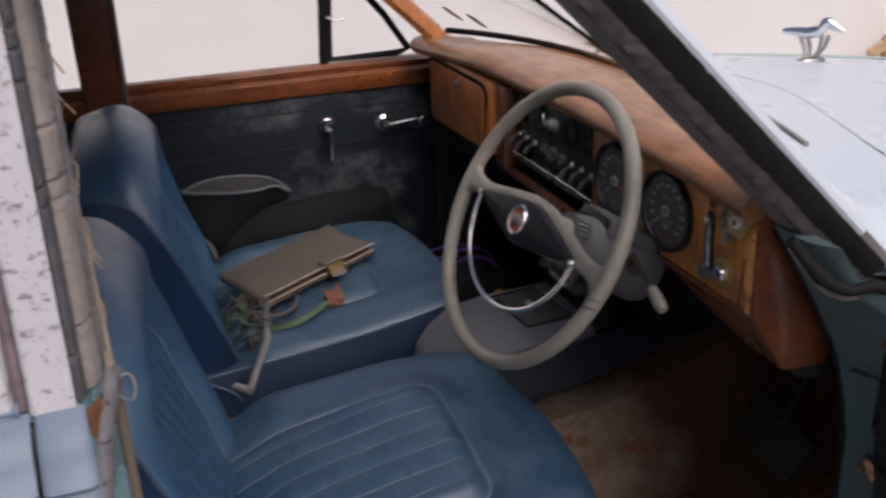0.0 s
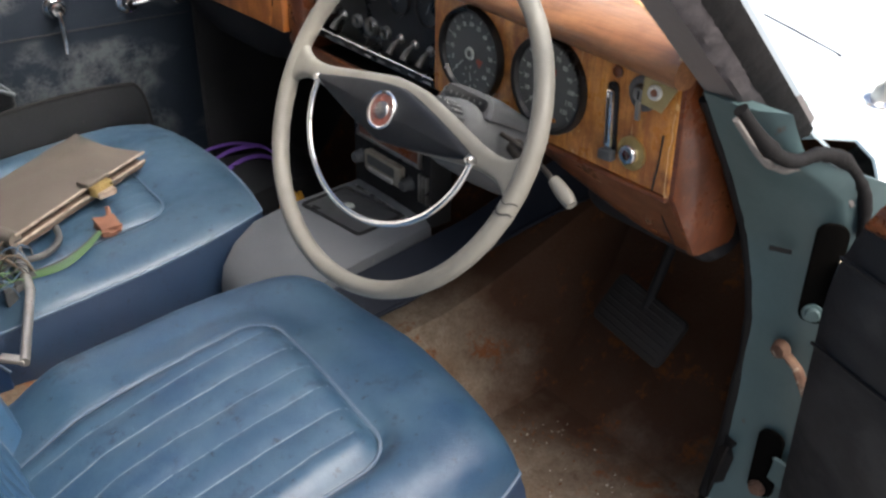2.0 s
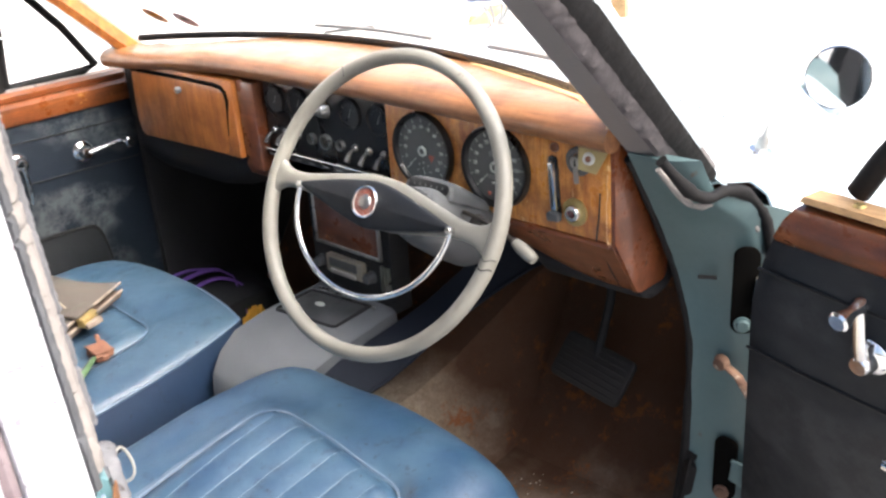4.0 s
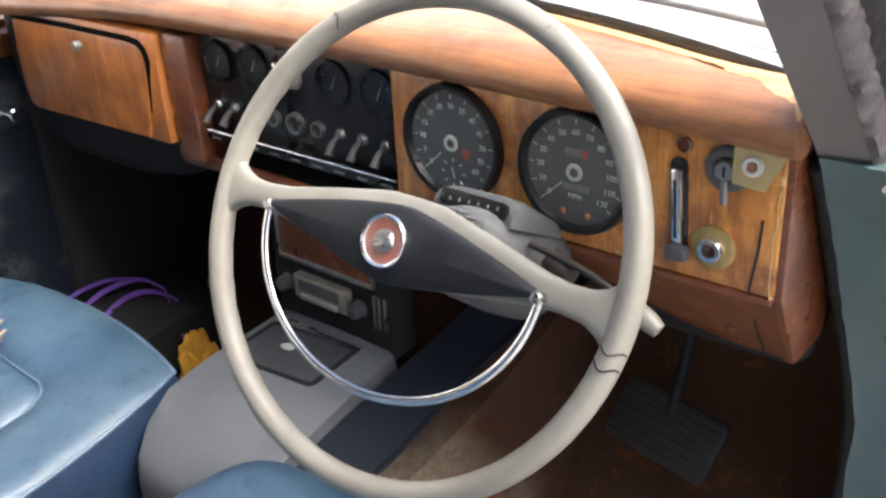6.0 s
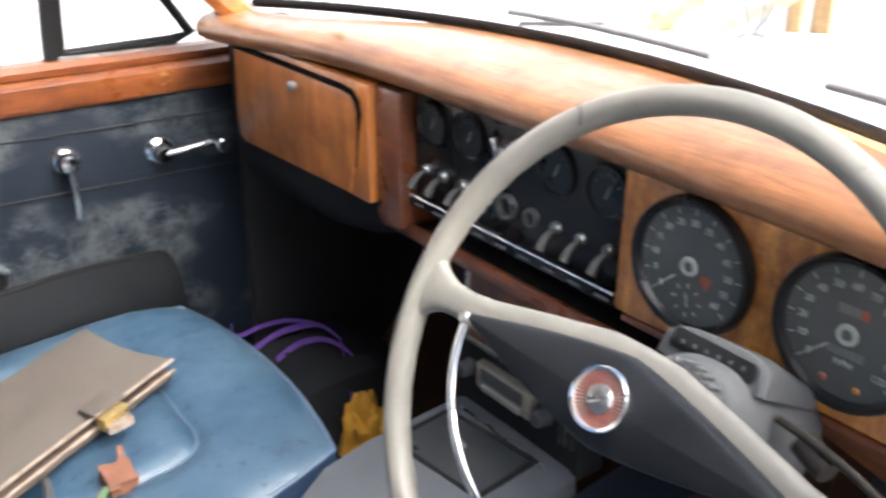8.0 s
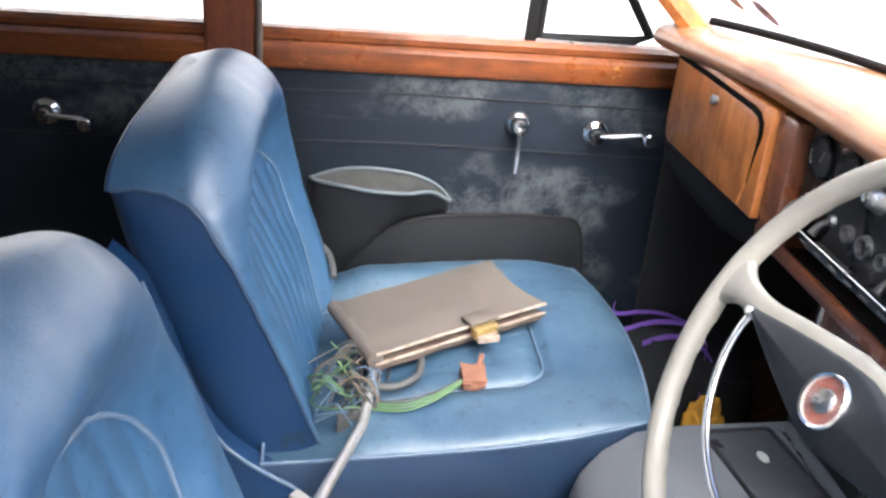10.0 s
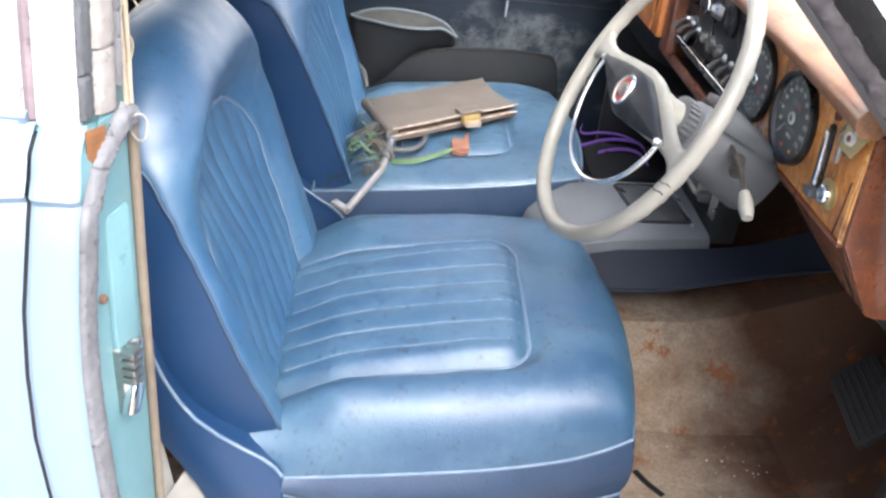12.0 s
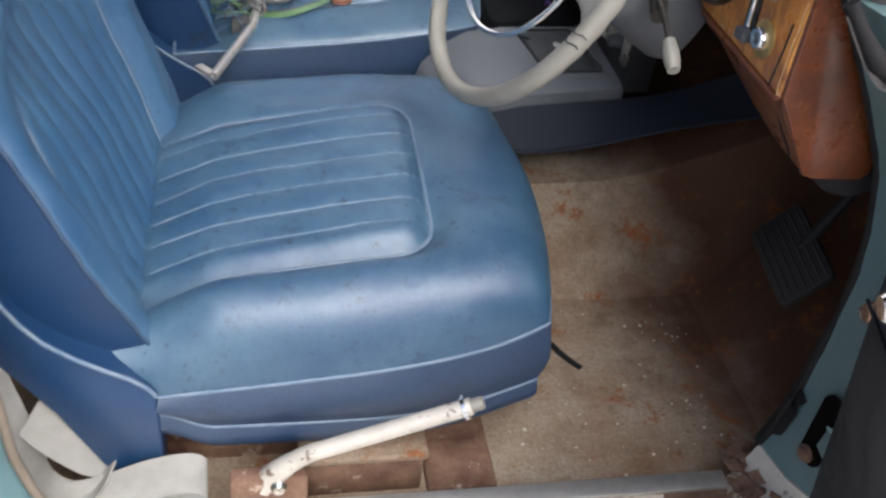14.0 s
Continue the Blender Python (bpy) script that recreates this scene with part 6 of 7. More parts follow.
def big_dial(y, z, r, kind):
    d = part(kind, lathe([(r * 0.86, 0.004), (r * 0.90, 0.010), (r * 0.97, 0.012), (r, 0.006), (r, -0.004)], on_board(y, z), 56), M["black_gloss"], dash, "large round " + kind + " with a dull black bezel")
    m = on_board(y, z, FX - 0.004)
    part("dial_face", lathe([(0, 0.0), (r * 0.90, 0.0), (r * 0.90, -0.003)], m, 48), M["dial"], d, "black dial face greyed with painted glass haze")
    lo, hi = radians(222), radians(-42)
    n = 60 if kind == "tachometer" else 48
    for k in range(n + 1):
        a = lo + (hi - lo) * k / n
        long_ = k % (5 if n == 60 else 4) == 0
        part("tick", plate([(-0.0007 if long_ else -0.0004, r * (0.74 if long_ else 0.78)), (0.0007 if long_ else 0.0004, r * (0.74 if long_ else 0.78)), (0.0007 if long_ else 0.0004, r * 0.83), (-0.0007 if long_ else -0.0004, r * 0.83)], 0.0004, m @ pose(0, 0, 0.0008) @ pose(0, 0, 0, 0, 0, math.degrees(a) - 90)), M["mark"] if long_ else M["mark_dim"], d)
    if kind == "tachometer":
        labels = [(k / 12, str(k * 5)) for k in range(13) if k in (0, 1, 2, 11, 12)] + [(k / 12, str(k * 5)) for k in range(3, 11)]
    else:
        labels = [(k / 12, str(k * 10)) for k in range(13)]
    for f, txt in labels:
        a = lo + (hi - lo) * f
        flat_text(txt, r * 0.135, M["mark"], m @ pose(r * 0.62 * math.cos(a), r * 0.62 * math.sin(a), 0.0008), "numeral", d)
    a = lo + 0.012
    part("needle", plate([(r * 0.30, -0.0009), (r * 0.72, -0.0004), (r * 0.72, 0.0004), (r * 0.30, 0.0009)], 0.0006, m @ pose(0, 0, 0.003) @ pose(0, 0, 0, 0, 0, math.degrees(a))), M["mark"], d)
    part("needle_hub", lathe([(0, 0.004), (r * 0.07, 0.004), (r * 0.09, 0.002)], m, 20), M["dial"], d)
    part("hub_ring", lathe([(r * 0.075, 0.003), (r * 0.08, 0.0045), (r * 0.13, 0.0045), (r * 0.14, 0.002)], m, 24), M["mark"], d, "pale hub ring")
    if kind == "tachometer":
        part("red_sector", plate([(r * 0.22, 0.003), (r * 0.38, 0.007), (r * 0.38, -0.007), (r * 0.22, -0.002)], 0.0004, m @ pose(0, 0, 0.0008) @ pose(0, 0, 0, 0, 0, -28)), M["red"], d, "faded red sector")
        for k in range(8):
            a = math.tau * k / 8
            part("clock_mark", plate(rounded(0.0016, 0.0045, 0.0004, 2), 0.0004, m @ pose(0, -r * 0.52, 0.0008) @ pose(0, 0, 0, 0, 0, math.degrees(a)) @ pose(0, r * 0.22, 0)), M["mark"], d)
        part("clock_hand", plate([(-0.0008, -0.006), (0.0008, -0.006), (0.0006, 0.007), (-0.0006, 0.007)], 0.0005, m @ pose(0.0, -r * 0.52, 0.0012) @ pose(0, 0, 0, 0, 0, 12)), M["mark"], d)
    else:
        flat_text("MPH", r * 0.12, M["mark"], m @ pose(0, -r * 0.40, 0.0008), "unit_text", d)
        for k in range(4):
            part("odometer_wheel", box(-0.012 + 0.0065 * k, -0.0066 + 0.0065 * k, r * 0.24, r * 0.36, 0.0002, 0.0008, 0, m=m), M["mark_dim"] if k < 3 else M["red"], d)
        for k in range(5):
            part("odometer_wheel", box(-0.016 + 0.0065 * k, -0.0106 + 0.0065 * k, -r * 0.31, -r * 0.20, 0.0002, 0.0008, 0, m=m), M["mark_dim"], d)
        for sx, mt in ((-1, "red"), (1, "amber")):
            part("warning_lamp", lathe([(0, 0.002), (0.0025, 0.0015), (0.0035, 0)], m @ pose(sx * r * 0.22, -r * 0.68, 0), 12), M[mt], d)


big_dial(-0.278, 1.016, 0.0665, "tachometer")
big_dial(-0.434, 1.016, 0.0665, "speedometer")
# Slide control, key switch, bracket, socket and lamp ring on the board.
m = on_board(-0.545, 1.004)
sl = part("slide_control", plate(rounded(0.017, 0.098, 0.008), 0.006, m @ pose(0, 0, 0.003) @ pose(0, 0, 0, 0, 0, 4), r=0.001), M["black_gloss"], dash, "chrome heater slide in a black slot")
part("slide", box(-0.0055, 0.0055, -0.038, 0.040, 0.003, 0.010, 0.003, m=m @ pose(0, 0, 0, 0, 0, 4)), M["chrome"], sl)
part("slot", box(-0.0012, 0.0012, -0.028, 0.030, 0.0095, 0.0106, 0, m=m @ pose(0, 0, 0, 0, 0, 4)), M["black_trim"], sl)
part("slide_tab", box(-0.010, 0.012, -0.050, -0.036, 0.003, 0.016, 0.003, m=m @ pose(0, 0, 0, 0, 0, 4)), M["cowl"], sl)
m = on_board(-0.581, 0.972)
so = part("push_switch", lathe([(0.0215, 0.0), (0.0215, 0.003), (0.019, 0.004), (0.011, 0.004)], m, 32), M["brass"], dash, "chrome switch nut on a yellow washer")
part("nut", lathe([(0.013, 0.003), (0.013, 0.010), (0.0115, 0.012), (0.007, 0.012), (0.006, 0.004)], m, 8), M["chrome"], so)
part("button", lathe([(0, 0.005), (0.0065, 0.004)], m, 20), M["dark_red"], so)
m = on_board(-0.589, 1.052)
ks = part("key_switch", lathe([(0.0215, 0.0), (0.0215, 0.004), (0.019, 0.006), (0.0125, 0.006), (0.012, 0.003)], m, 32), M["cowl"], dash, "dull grey ignition switch with metal lever")
part("barrel", lathe([(0, 0.012), (0.0085, 0.012), (0.0105, 0.009), (0.011, 0.003)], m, 24), M["dull_chrome"], ks, "worn metal lock barrel")
part("key_slot", box(-0.0012, 0.0012, -0.005, 0.005, 0.0115, 0.0124, 0, m=m), M["black_trim"], ks)
part("lever", box(-0.0035, 0.0035, -0.031, -0.008, 0.008, 0.014, 0.002, m=m @ pose(0, 0, 0, 0, 0, 4)), M["dull_chrome"], ks, "small metal lever")
for k in range(7):
    part("switch_mark", plate(rounded(0.0014, 0.0030, 0.0004, 1), 0.0004, m @ pose(0, 0, 0.0062) @ pose(0, 0, 0, 0, 0, 90 - 30 * k) @ pose(0, 0.0160, 0)), M["mark_dim"], ks)
m = frame_of((FX - 0.008, -0.618, 1.064), (-1, -0.15, 0.1))
br = part("bracket", plate([(-0.021, 0.022), (0.027, 0.016), (0.008, -0.022), (-0.020, -0.018)], 0.002, m @ pose(0, 0, 0.006)), M["zinc"], dash, "yellow zinc bracket")
bw = part("washer", lathe([(0.0045, 0.002), (0.0055, 0.0045), (0.0082, 0.004), (0.0095, 0)], m @ pose(-0.004, -0.001, 0.006), 20), M["washer"], br, "pale plastic washer")
part("bracket_screw", lathe([(0, 0.004), (0.004, 0.004), (0.005, 0.001)], m @ pose(-0.004, -0.001, 0.006), 14), M["rust"], bw, "rusty screw head")
part("lamp_ring", lathe([(0.0075, 0.0), (0.0075, 0.003), (0.0062, 0.004), (0.0055, 0.001), (0, 0.001)], on_board(-0.546, 1.066), 24), M["red_wood"], dash, "small empty lamp hole ring")

# Black centre panel with small gauges, switches and label strip.
CX = 0.815
cpn = part("switch_panel", box(CX, CX + 0.014, -0.186, 0.172, 0.940, 1.088, 0.003), M["black_gloss"], dash, "black switch panel")
for y, z in ((0.135, 1.046), (0.064, 1.048), (-0.082, 1.048), (-0.156, 1.046)):
    m = frame_of((CX, y, z), (-1, 0, 0))
    g = part("small_gauge", lathe([(0.024, 0.002), (0.0255, 0.006), (0.0285, 0.006), (0.0295, 0.0)], m, 32), M["black_gloss"], cpn, "small black gauge")
    part("gauge_face", lathe([(0, 0.0025), (0.0245, 0.0025), (0.0245, 0.0)], m, 28), M["gauge_dark"], g)
    for k in range(5):
        part("gauge_mark", plate(rounded(0.0008, 0.004, 0.0002, 1), 0.0004, m @ pose(0, 0, 0.0032) @ pose(0, 0, 0, 0, 0, 60 - 30 * k) @ pose(0, 0.018, 0)), M["mark_dim"], g)
    part("gauge_needle", plate([(-0.0007, -0.003), (0.0007, -0.003), (0.0003, 0.015), (-0.0003, 0.015)], 0.0004, m @ pose(0, -0.004, 0.0038) @ pose(0, 0, 0, 0, 0, -25)), M["mark"], g)
m = frame_of((CX, -0.008, 1.046), (-1, 0, 0))
rs = part("rotary_switch", lathe([(0, 0.016), (0.010, 0.016), (0.013, 0.010), (0.018, 0.004), (0.019, 0)], m, 24), M["dull_chrome"], cpn, "chrome rotary light switch")
part("switch_lever", box(-0.003, 0.003, -0.004, 0.022, 0.012, 0.024, 0.002, m=m @ pose(0, 0, 0, 0, 0, 20)), M["chrome"], rs)
for y in (0.148, 0.114, 0.074, -0.087, -0.124, -0.163):
    m = frame_of((CX, y, 0.984), (-1, 0, 0))
    tg = part("toggle_switch", lathe([(0, 0.006), (0.0058, 0.006), (0.0075, 0.003), (0.0078, 0)], m, 20), M["dull_chrome"], cpn, "chrome toggle switch")
    part("toggle", tube([m @ Vector((0, 0, 0.004)), m @ Vector((0, -0.008, 0.018)), m @ Vector((0, -0.020, 0.026))], lambda t: 0.0028 + 0.0030 * t, 8), M["toggle_grey"], tg, "dark grey toggle lever")
for y, r, mt in ((0.032, 0.0110, "mark_dim"), (-0.008, 0.0145, "stalk_metal"), (-0.049, 0.0105, "gauge_dark")):
    m = frame_of((CX, y, 0.984), (-1, 0, 0))
    b_ = part("round_socket", lathe([(r * 0.74, 0.001), (r * 0.78, 0.008), (r * 0.96, 0.008), (r * 1.02, 0)], m, 24), M["dull_chrome"], cpn, "round chrome-rimmed socket")
    part("core", lathe([(0, 0.002), (r * 0.72, 0.001)], m, 20), M[mt], b_)
strip = part("label_strip", box(CX - 0.012, CX + 0.004, -0.184, 0.170, 0.932, 0.946, 0.002), M["black_gloss"], dash, "black label strip with chrome edge")
part("strip_edge", tube([(CX - 0.012, -0.184, 0.9465), (CX - 0.012, 0.170, 0.9465)], 0.0016, 6), M["chrome"], strip)
for k, y in enumerate(np.linspace(0.150, -0.168, 9)):
    part("label_bar", box(CX - 0.0128, CX - 0.0116, y - 0.009, y + 0.009, 0.9360, 0.9390, 0), M["mark_dim"], strip)
part("shelf_back", box(0.90, 0.915, -0.20, 0.215, 0.87, 1.08, 0.002), M["black_trim"], dash, "black shelf back")
part("shelf", box(0.815, 0.905, -0.235, 0.235, 0.884, 0.896, 0.003), M["black_trim"], dash, "black parcel shelf")
part("shelf_rail", box(0.806, 0.816, -0.25, 0.245, 0.880, 0.902, 0.004), M["red_wood"], dash, "narrow wooden shelf rail")

# Glovebox.
GX = 0.782
gb = part("glovebox", box(GX, GX + 0.10, 0.232, 0.606, 0.916, 1.078, 0.006), M["glove_wood"], dash, "orange-brown varnished glovebox")
part("glovebox_side", box(GX + 0.010, GX + 0.10, 0.176, 0.2315, 0.895, 1.078, 0.006), M["red_wood"], gb, "dark red side cheek")
lid = [(0.604, 1.062), (0.612, 1.00), (0.613, 0.95), (0.606, 0.922), (0.590, 0.914), (0.276, 0.921), (0.264, 0.96), (0.256, 1.01), (0.250, 1.035), (0.254, 1.052), (0.266, 1.061), (0.290, 1.064)]
mg = Matrix(((0, 0, -1, GX - 0.004), (1, 0, 0, 0), (0, 1, 0, 0), (0, 0, 0, 1)))
gl = part("glovebox_lid", plate([(a, b) for a, b in lid], 0.006, mg, r=0.003), M["glove_wood"], gb, "orange-brown lid with rounded corner")
part("lid_gap", tube([mg @ Vector((a, b, -0.0035)) for a, b in lid[6:] + [(0.45, 1.0645), (0.602, 1.063)]], lambda t: 0.0012 + 0.0036 * smoothstep(0.0, 0.35, t), 6), M["pocket_black"], gb, "dark gap round the lid")
part("lid_knob", lathe([(0, 0.011), (0.006, 0.010), (0.0085, 0.006), (0.006, 0.002), (0.007, 0)], frame_of((GX - 0.004, 0.415, 1.040), (-1, 0, 0)), 18), M["dull_chrome"], gl, "small metal knob")
rings = []
for y, k in ((0.255, 0.3), (0.27, 0.6), (0.33, 0.85), (0.42, 1.0), (0.60, 1.0), (0.68, 0.9), (0.705, 0.6), (0.715, 0.3)):
    rings.append([Vector((0.890 + 0.095 * k * math.cos(a), y, 0.905 + 0.105 * k * math.sin(a))) for a in np.linspace(0, math.tau, 21)[:-1]])
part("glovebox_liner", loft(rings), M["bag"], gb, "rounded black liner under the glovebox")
part("end_filler", box(0.815, 0.93, 0.6085, 0.715, 0.93, 1.088, 0.012), M["black_trim"], dash, "black filler between the glovebox and the door")
structure("trim_under_dash", box(0.93, 1.30, -0.60, 0.727, 0.925, 0.945, 0.004), M["black_trim"], "black underside of the dashboard", "trim")

# ---- centre console ----
con = thing("console", "grey vinyl centre console with radio and ashtray", "console")
rings = []
for x, c, w, zt, zb in ((0.53, -0.010, 0.073, 0.566, 0.50), (0.545, -0.010, 0.092, 0.588, 0.52), (0.58, -0.009, 0.110, 0.614, 0.55), (0.63, -0.007, 0.124, 0.634, 0.565), (0.70, 0.003, 0.124, 0.639, 0.565), (0.868, 0.028, 0.117, 0.635, 0.565), (0.875, 0.028, 0.115, 0.634, 0.565)):
    rings.append([Vector((x, c + y, z)) for y, z in ((-w * 1.06, zb), (-w * 1.03, zt - 0.04), (-w, zt - 0.006), (-w + 0.009, zt), (0, zt + 0.002), (w - 0.009, zt), (w, zt - 0.006), (w * 1.03, zt - 0.04), (w * 1.06, zb))])
part("top", loft(rings), M["grey_vinyl"], con, "dusty grey vinyl console top")
for sy in (-1, 1):
    rows = []
    for x in np.linspace(0.56, 1.26, 12):
        zt = 0.585 + 0.030 * smoothstep(0.56, 0.66, x) + 0.14 * smoothstep(0.88, 1.2, x)
        edge_y = 0.130 + sy * 0.14 * (min(max(x, 0.58), 0.875) - 0.66) + 0.10 * smoothstep(0.89, 1.25, x)
        foot_y = 0.180 + 0.06 * smoothstep(0.85, 1.25, x)
        rows.append([Vector((x, sy * (edge_y + (foot_y - edge_y) * b ** 1.3), zt + (0.558 + 0.11 * smoothstep(0.7, 1.2, x) - zt) * b)) for b in np.linspace(0, 1, 6)])
    part("side_panel", sheet(rows, 0.006), M["console_side"], con, "dark vinyl console side")
    part("side_piping", tube([r[-1] for r in rows], 0.004, 6), M["console_side"], con)
ash = part("ashtray", plate(rounded(0.150, 0.098, 0.006), 0.008, frame_of((0.784, 0.030, 0.6395), (0.02, 0, 1), (1, 0.12, 0)), r=0.002), M["hatch"], con, "dark grey ashtray lid")
part("ashtray_gap", tube([frame_of((0.784, 0.030, 0.6385), (0.02, 0, 1), (1, 0.12, 0)) @ Vector((*p, 0)) for p in rounded(0.158, 0.106, 0.008)], 0.004, 6, closed=True), M["black_trim"], con)
part("ashtray_strip", box(0.844, 0.8475, -0.058, 0.112, 0.6355, 0.6405, 0.001), M["dull_chrome"], ash)
part("ashtray_badge", lathe([(0, 0.0015), (0.012, 0.001), (0.013, 0)], frame_of((0.786, 0.040, 0.6437), (0.02, 0, 1)) @ Matrix.Diagonal((1, 0.62, 1, 1)), 24), M["mark"], ash, "pale oval badge")
part("ashtray_notch", plate([(0, 0), (0.018, 0.004), (0.010, 0.020)], 0.002, frame_of((0.738, 0.062, 0.6445), (0.02, 0, 1))), M["black_trim"], ash)
# Upright radio panel.
RX = 0.872
rp = part("radio_panel", box(RX, RX + 0.05, -0.090, 0.150, 0.620, 0.885, 0.005), M["black_trim"], con, "black radio panel")
part("wood_insert", box(RX - 0.004, RX + 0.004, -0.060, 0.125, 0.738, 0.852, 0.002), M["red_wood"], rp, "brown wood speaker insert")
for a, b, c, d in ((-0.066, 0.131, 0.732, 0.739), (-0.066, 0.131, 0.852, 0.858), (-0.066, -0.060, 0.732, 0.858), (0.125, 0.131, 0.732, 0.858)):
    part("insert_frame", box(RX - 0.007, RX + 0.003, a, b, c, d, 0.0015), M["dull_chrome"], rp)
rad = part("radio", box(RX - 0.014, RX + 0.01, -0.014, 0.096, 0.676, 0.716, 0.004), M["radio_cream"], rp, "old cream-faced car radio")
part("radio_dial", box(RX - 0.0155, RX - 0.012, 0.0, 0.084, 0.692, 0.711, 0.001), M["dial"], rad)
part("radio_bar", box(RX - 0.018, RX - 0.012, 0.004, 0.080, 0.678, 0.687, 0.002), M["alloy"], rad)
for y in (-0.030, 0.122):
    part("radio_knob", lathe([(0, 0.020), (0.009, 0.020), (0.011, 0.016), (0.012, 0.002), (0.014, 0)], frame_of((RX, y, 0.690), (-1, 0, 0)), 20), M["cowl"], rp, "round radio knob")
for k in range(3):
    part("heater_slide", box(RX - 0.006, RX + 0.002, -0.064 - 0.010 * k, -0.060 - 0.010 * k, 0.668, 0.722, 0.001), M["dull_chrome"], rp)

# ---- pedals ----
pd = thing("pedal", "wide black brake pedal hanging in the dark footwell", "pedal")
m = frame_of((1.075, -0.420, 0.520), (-0.80, 0, 0.60)) @ pose(0, 0, 0, 0, 0, -8)
part("pad", plate(rounded(0.165, 0.095, 0.012), 0.012, m @ pose(0, 0, 0.006), r=0.003), M["pedal_rubber"], pd, "worn rubber pad")
for k in range(7):
    part("rib", box(-0.074, 0.074, -0.0385 + 0.0125 * k, -0.0345 + 0.0125 * k, 0.006, 0.0085, 0.001, m=m), M["pedal_rubber"], pd)
part("arm", tube([m @ Vector((0, 0, -0.006)), Vector((1.135, -0.42, 0.64)), Vector((1.175, -0.42, 0.90))], 0.009, 8), M["black_trim"], pd)

# ---- driver's door, swung open ----
DA = radians(13.1)
DD = Vector((-math.sin(DA), -math.cos(DA), 0))
DN = Vector((-math.cos(DA), math.sin(DA), 0))
DU = Vector((0, 0, 1)) + DN * 0.206
DM = Matrix((DD, DN, DU)).transposed().to_4x4()
DM.translation = Vector((0.881, -0.818, 0.72)) - DU * 0.72
od = thing("driver_door", "open driver's door with black vinyl card and walnut capping", "car door")


def dpart(name, bm, mat, parent, label=""):
    bm.transform(DM)
    return part(name, bm, mat, parent, label)


def lead(z):
    """Front edge of the door's inner face at a height."""
    return 0.143 * (z - 0.72) + 1.39 * max(0.0, z - 0.85) ** 2


card = []
for k in np.linspace(0, 1, 24):
    card.append([Vector((lead(z) + (0.84 - lead(z)) * k, 0.004 * math.sin(k * 9) - 0.010 * smoothstep(0.02, 0.0, k), z)) for z in np.linspace(0.36, 1.004, 18)])
dpart("card", sheet(card, 0.02), M["driver_card"], od, "scuffed black vinyl door card")
dpart("wood_cap", loft([[Vector((x + lead(z), y, z)) for y, z in ((0.004, 0.998), (0.014, 1.008), (0.016, 1.038), (0.008, 1.054), (-0.02, 1.062), (-0.05, 1.062), (-0.05, 0.998))] for x in np.linspace(0.010, 0.76, 10)]), M["red_wood"], od, "dark varnished walnut capping")
dpart("cap_top", loft([[Vector((x + lead(z), y, z)) for y, z in ((0.004, 1.0635), (0.002, 1.072), (-0.030, 1.073), (-0.040, 1.0635))] for x in np.linspace(0.006, 0.74, 8)]), M["edge_wood"], od, "pale rubbed capping top")
dpart("cap_screw", lathe([(0, 0.004), (0.006, 0.003), (0.008, 0)], Matrix.Translation((0.188, -0.014, 1.073)), 16), M["brass"], od)
dpart("skin", loft([[Vector((x, y, z)) for y, z in ((-0.03, 0.34), (-0.10, 0.36), (-0.13, 0.60), (-0.135, 0.85), (-0.11, 1.02), (-0.06, 1.06), (-0.042, 1.055))] for x in (0.13, 0.14, 0.2, 0.5, 0.84, 0.85)]), M["paint"], od, "pale blue outer skin")
dpart("front_edge", loft([[Vector((lead(z) + a, d, z)) for a, d in ((0.004, -0.022), (0.004, -0.07), (0.05, -0.09), (0.05, -0.022))] for z in np.linspace(0.38, 1.04, 10)]), M["black_trim"], od, "black hinge edge")
for z in (0.947, 0.805):
    dpart("seam", tube([Vector((x, 0.004 * math.sin(x / 0.84 * 9) + 0.001, z - 0.02 * x)) for x in np.linspace(lead(z) + 0.005, 0.80, 24)], 0.0025, 6), M["black_trim"], od, "stitched seam")
qf = [Vector((0.235, -0.05, 1.100)), Vector((0.40, -0.05, 1.100)), Vector((0.42, -0.055, 1.125)), Vector((0.42, -0.07, 1.33)), Vector((0.405, -0.072, 1.335)), Vector((0.30, -0.06, 1.215)), Vector((0.225, -0.05, 1.125))]
dpart("quarter_frame", tube(smooth_path(qf, 5, True), 0.009, 8, closed=True), M["black_rubber"], od, "black rubber quarterlight frame")
dpart("window_frame", tube(smooth_path([(0.165, -0.045, 1.075), (0.215, -0.05, 1.150), (0.30, -0.06, 1.245), (0.44, -0.075, 1.40), (0.62, -0.08, 1.44), (0.78, -0.08, 1.40), (0.82, -0.06, 1.22), (0.83, -0.045, 1.06)], 5), 0.014, 8), M["black_rubber"], od, "black window frame")
winder(od, DM @ Vector((0.212, 0.006, 0.880)), DN + Vector((0, 0, -0.206)), DD * 0.008 + DU * 0.095)
m = DM @ frame_of((0.350, 0.006, 0.765), (0, 1, 0))
h2 = part("door_handle", lathe([(0, 0.045), (0.016, 0.044), (0.022, 0.036), (0.024, 0.012), (0.032, 0.006), (0.034, 0)], m, 24), M["chrome"], od, "chrome door handle boss")
part("lever", tube([m @ Vector(p) for p in ((0, 0, 0.03), (0.035, 0, 0.045), (0.09, -0.004, 0.045))], lambda t: 0.012 - 0.004 * t, 10), M["chrome"], h2)

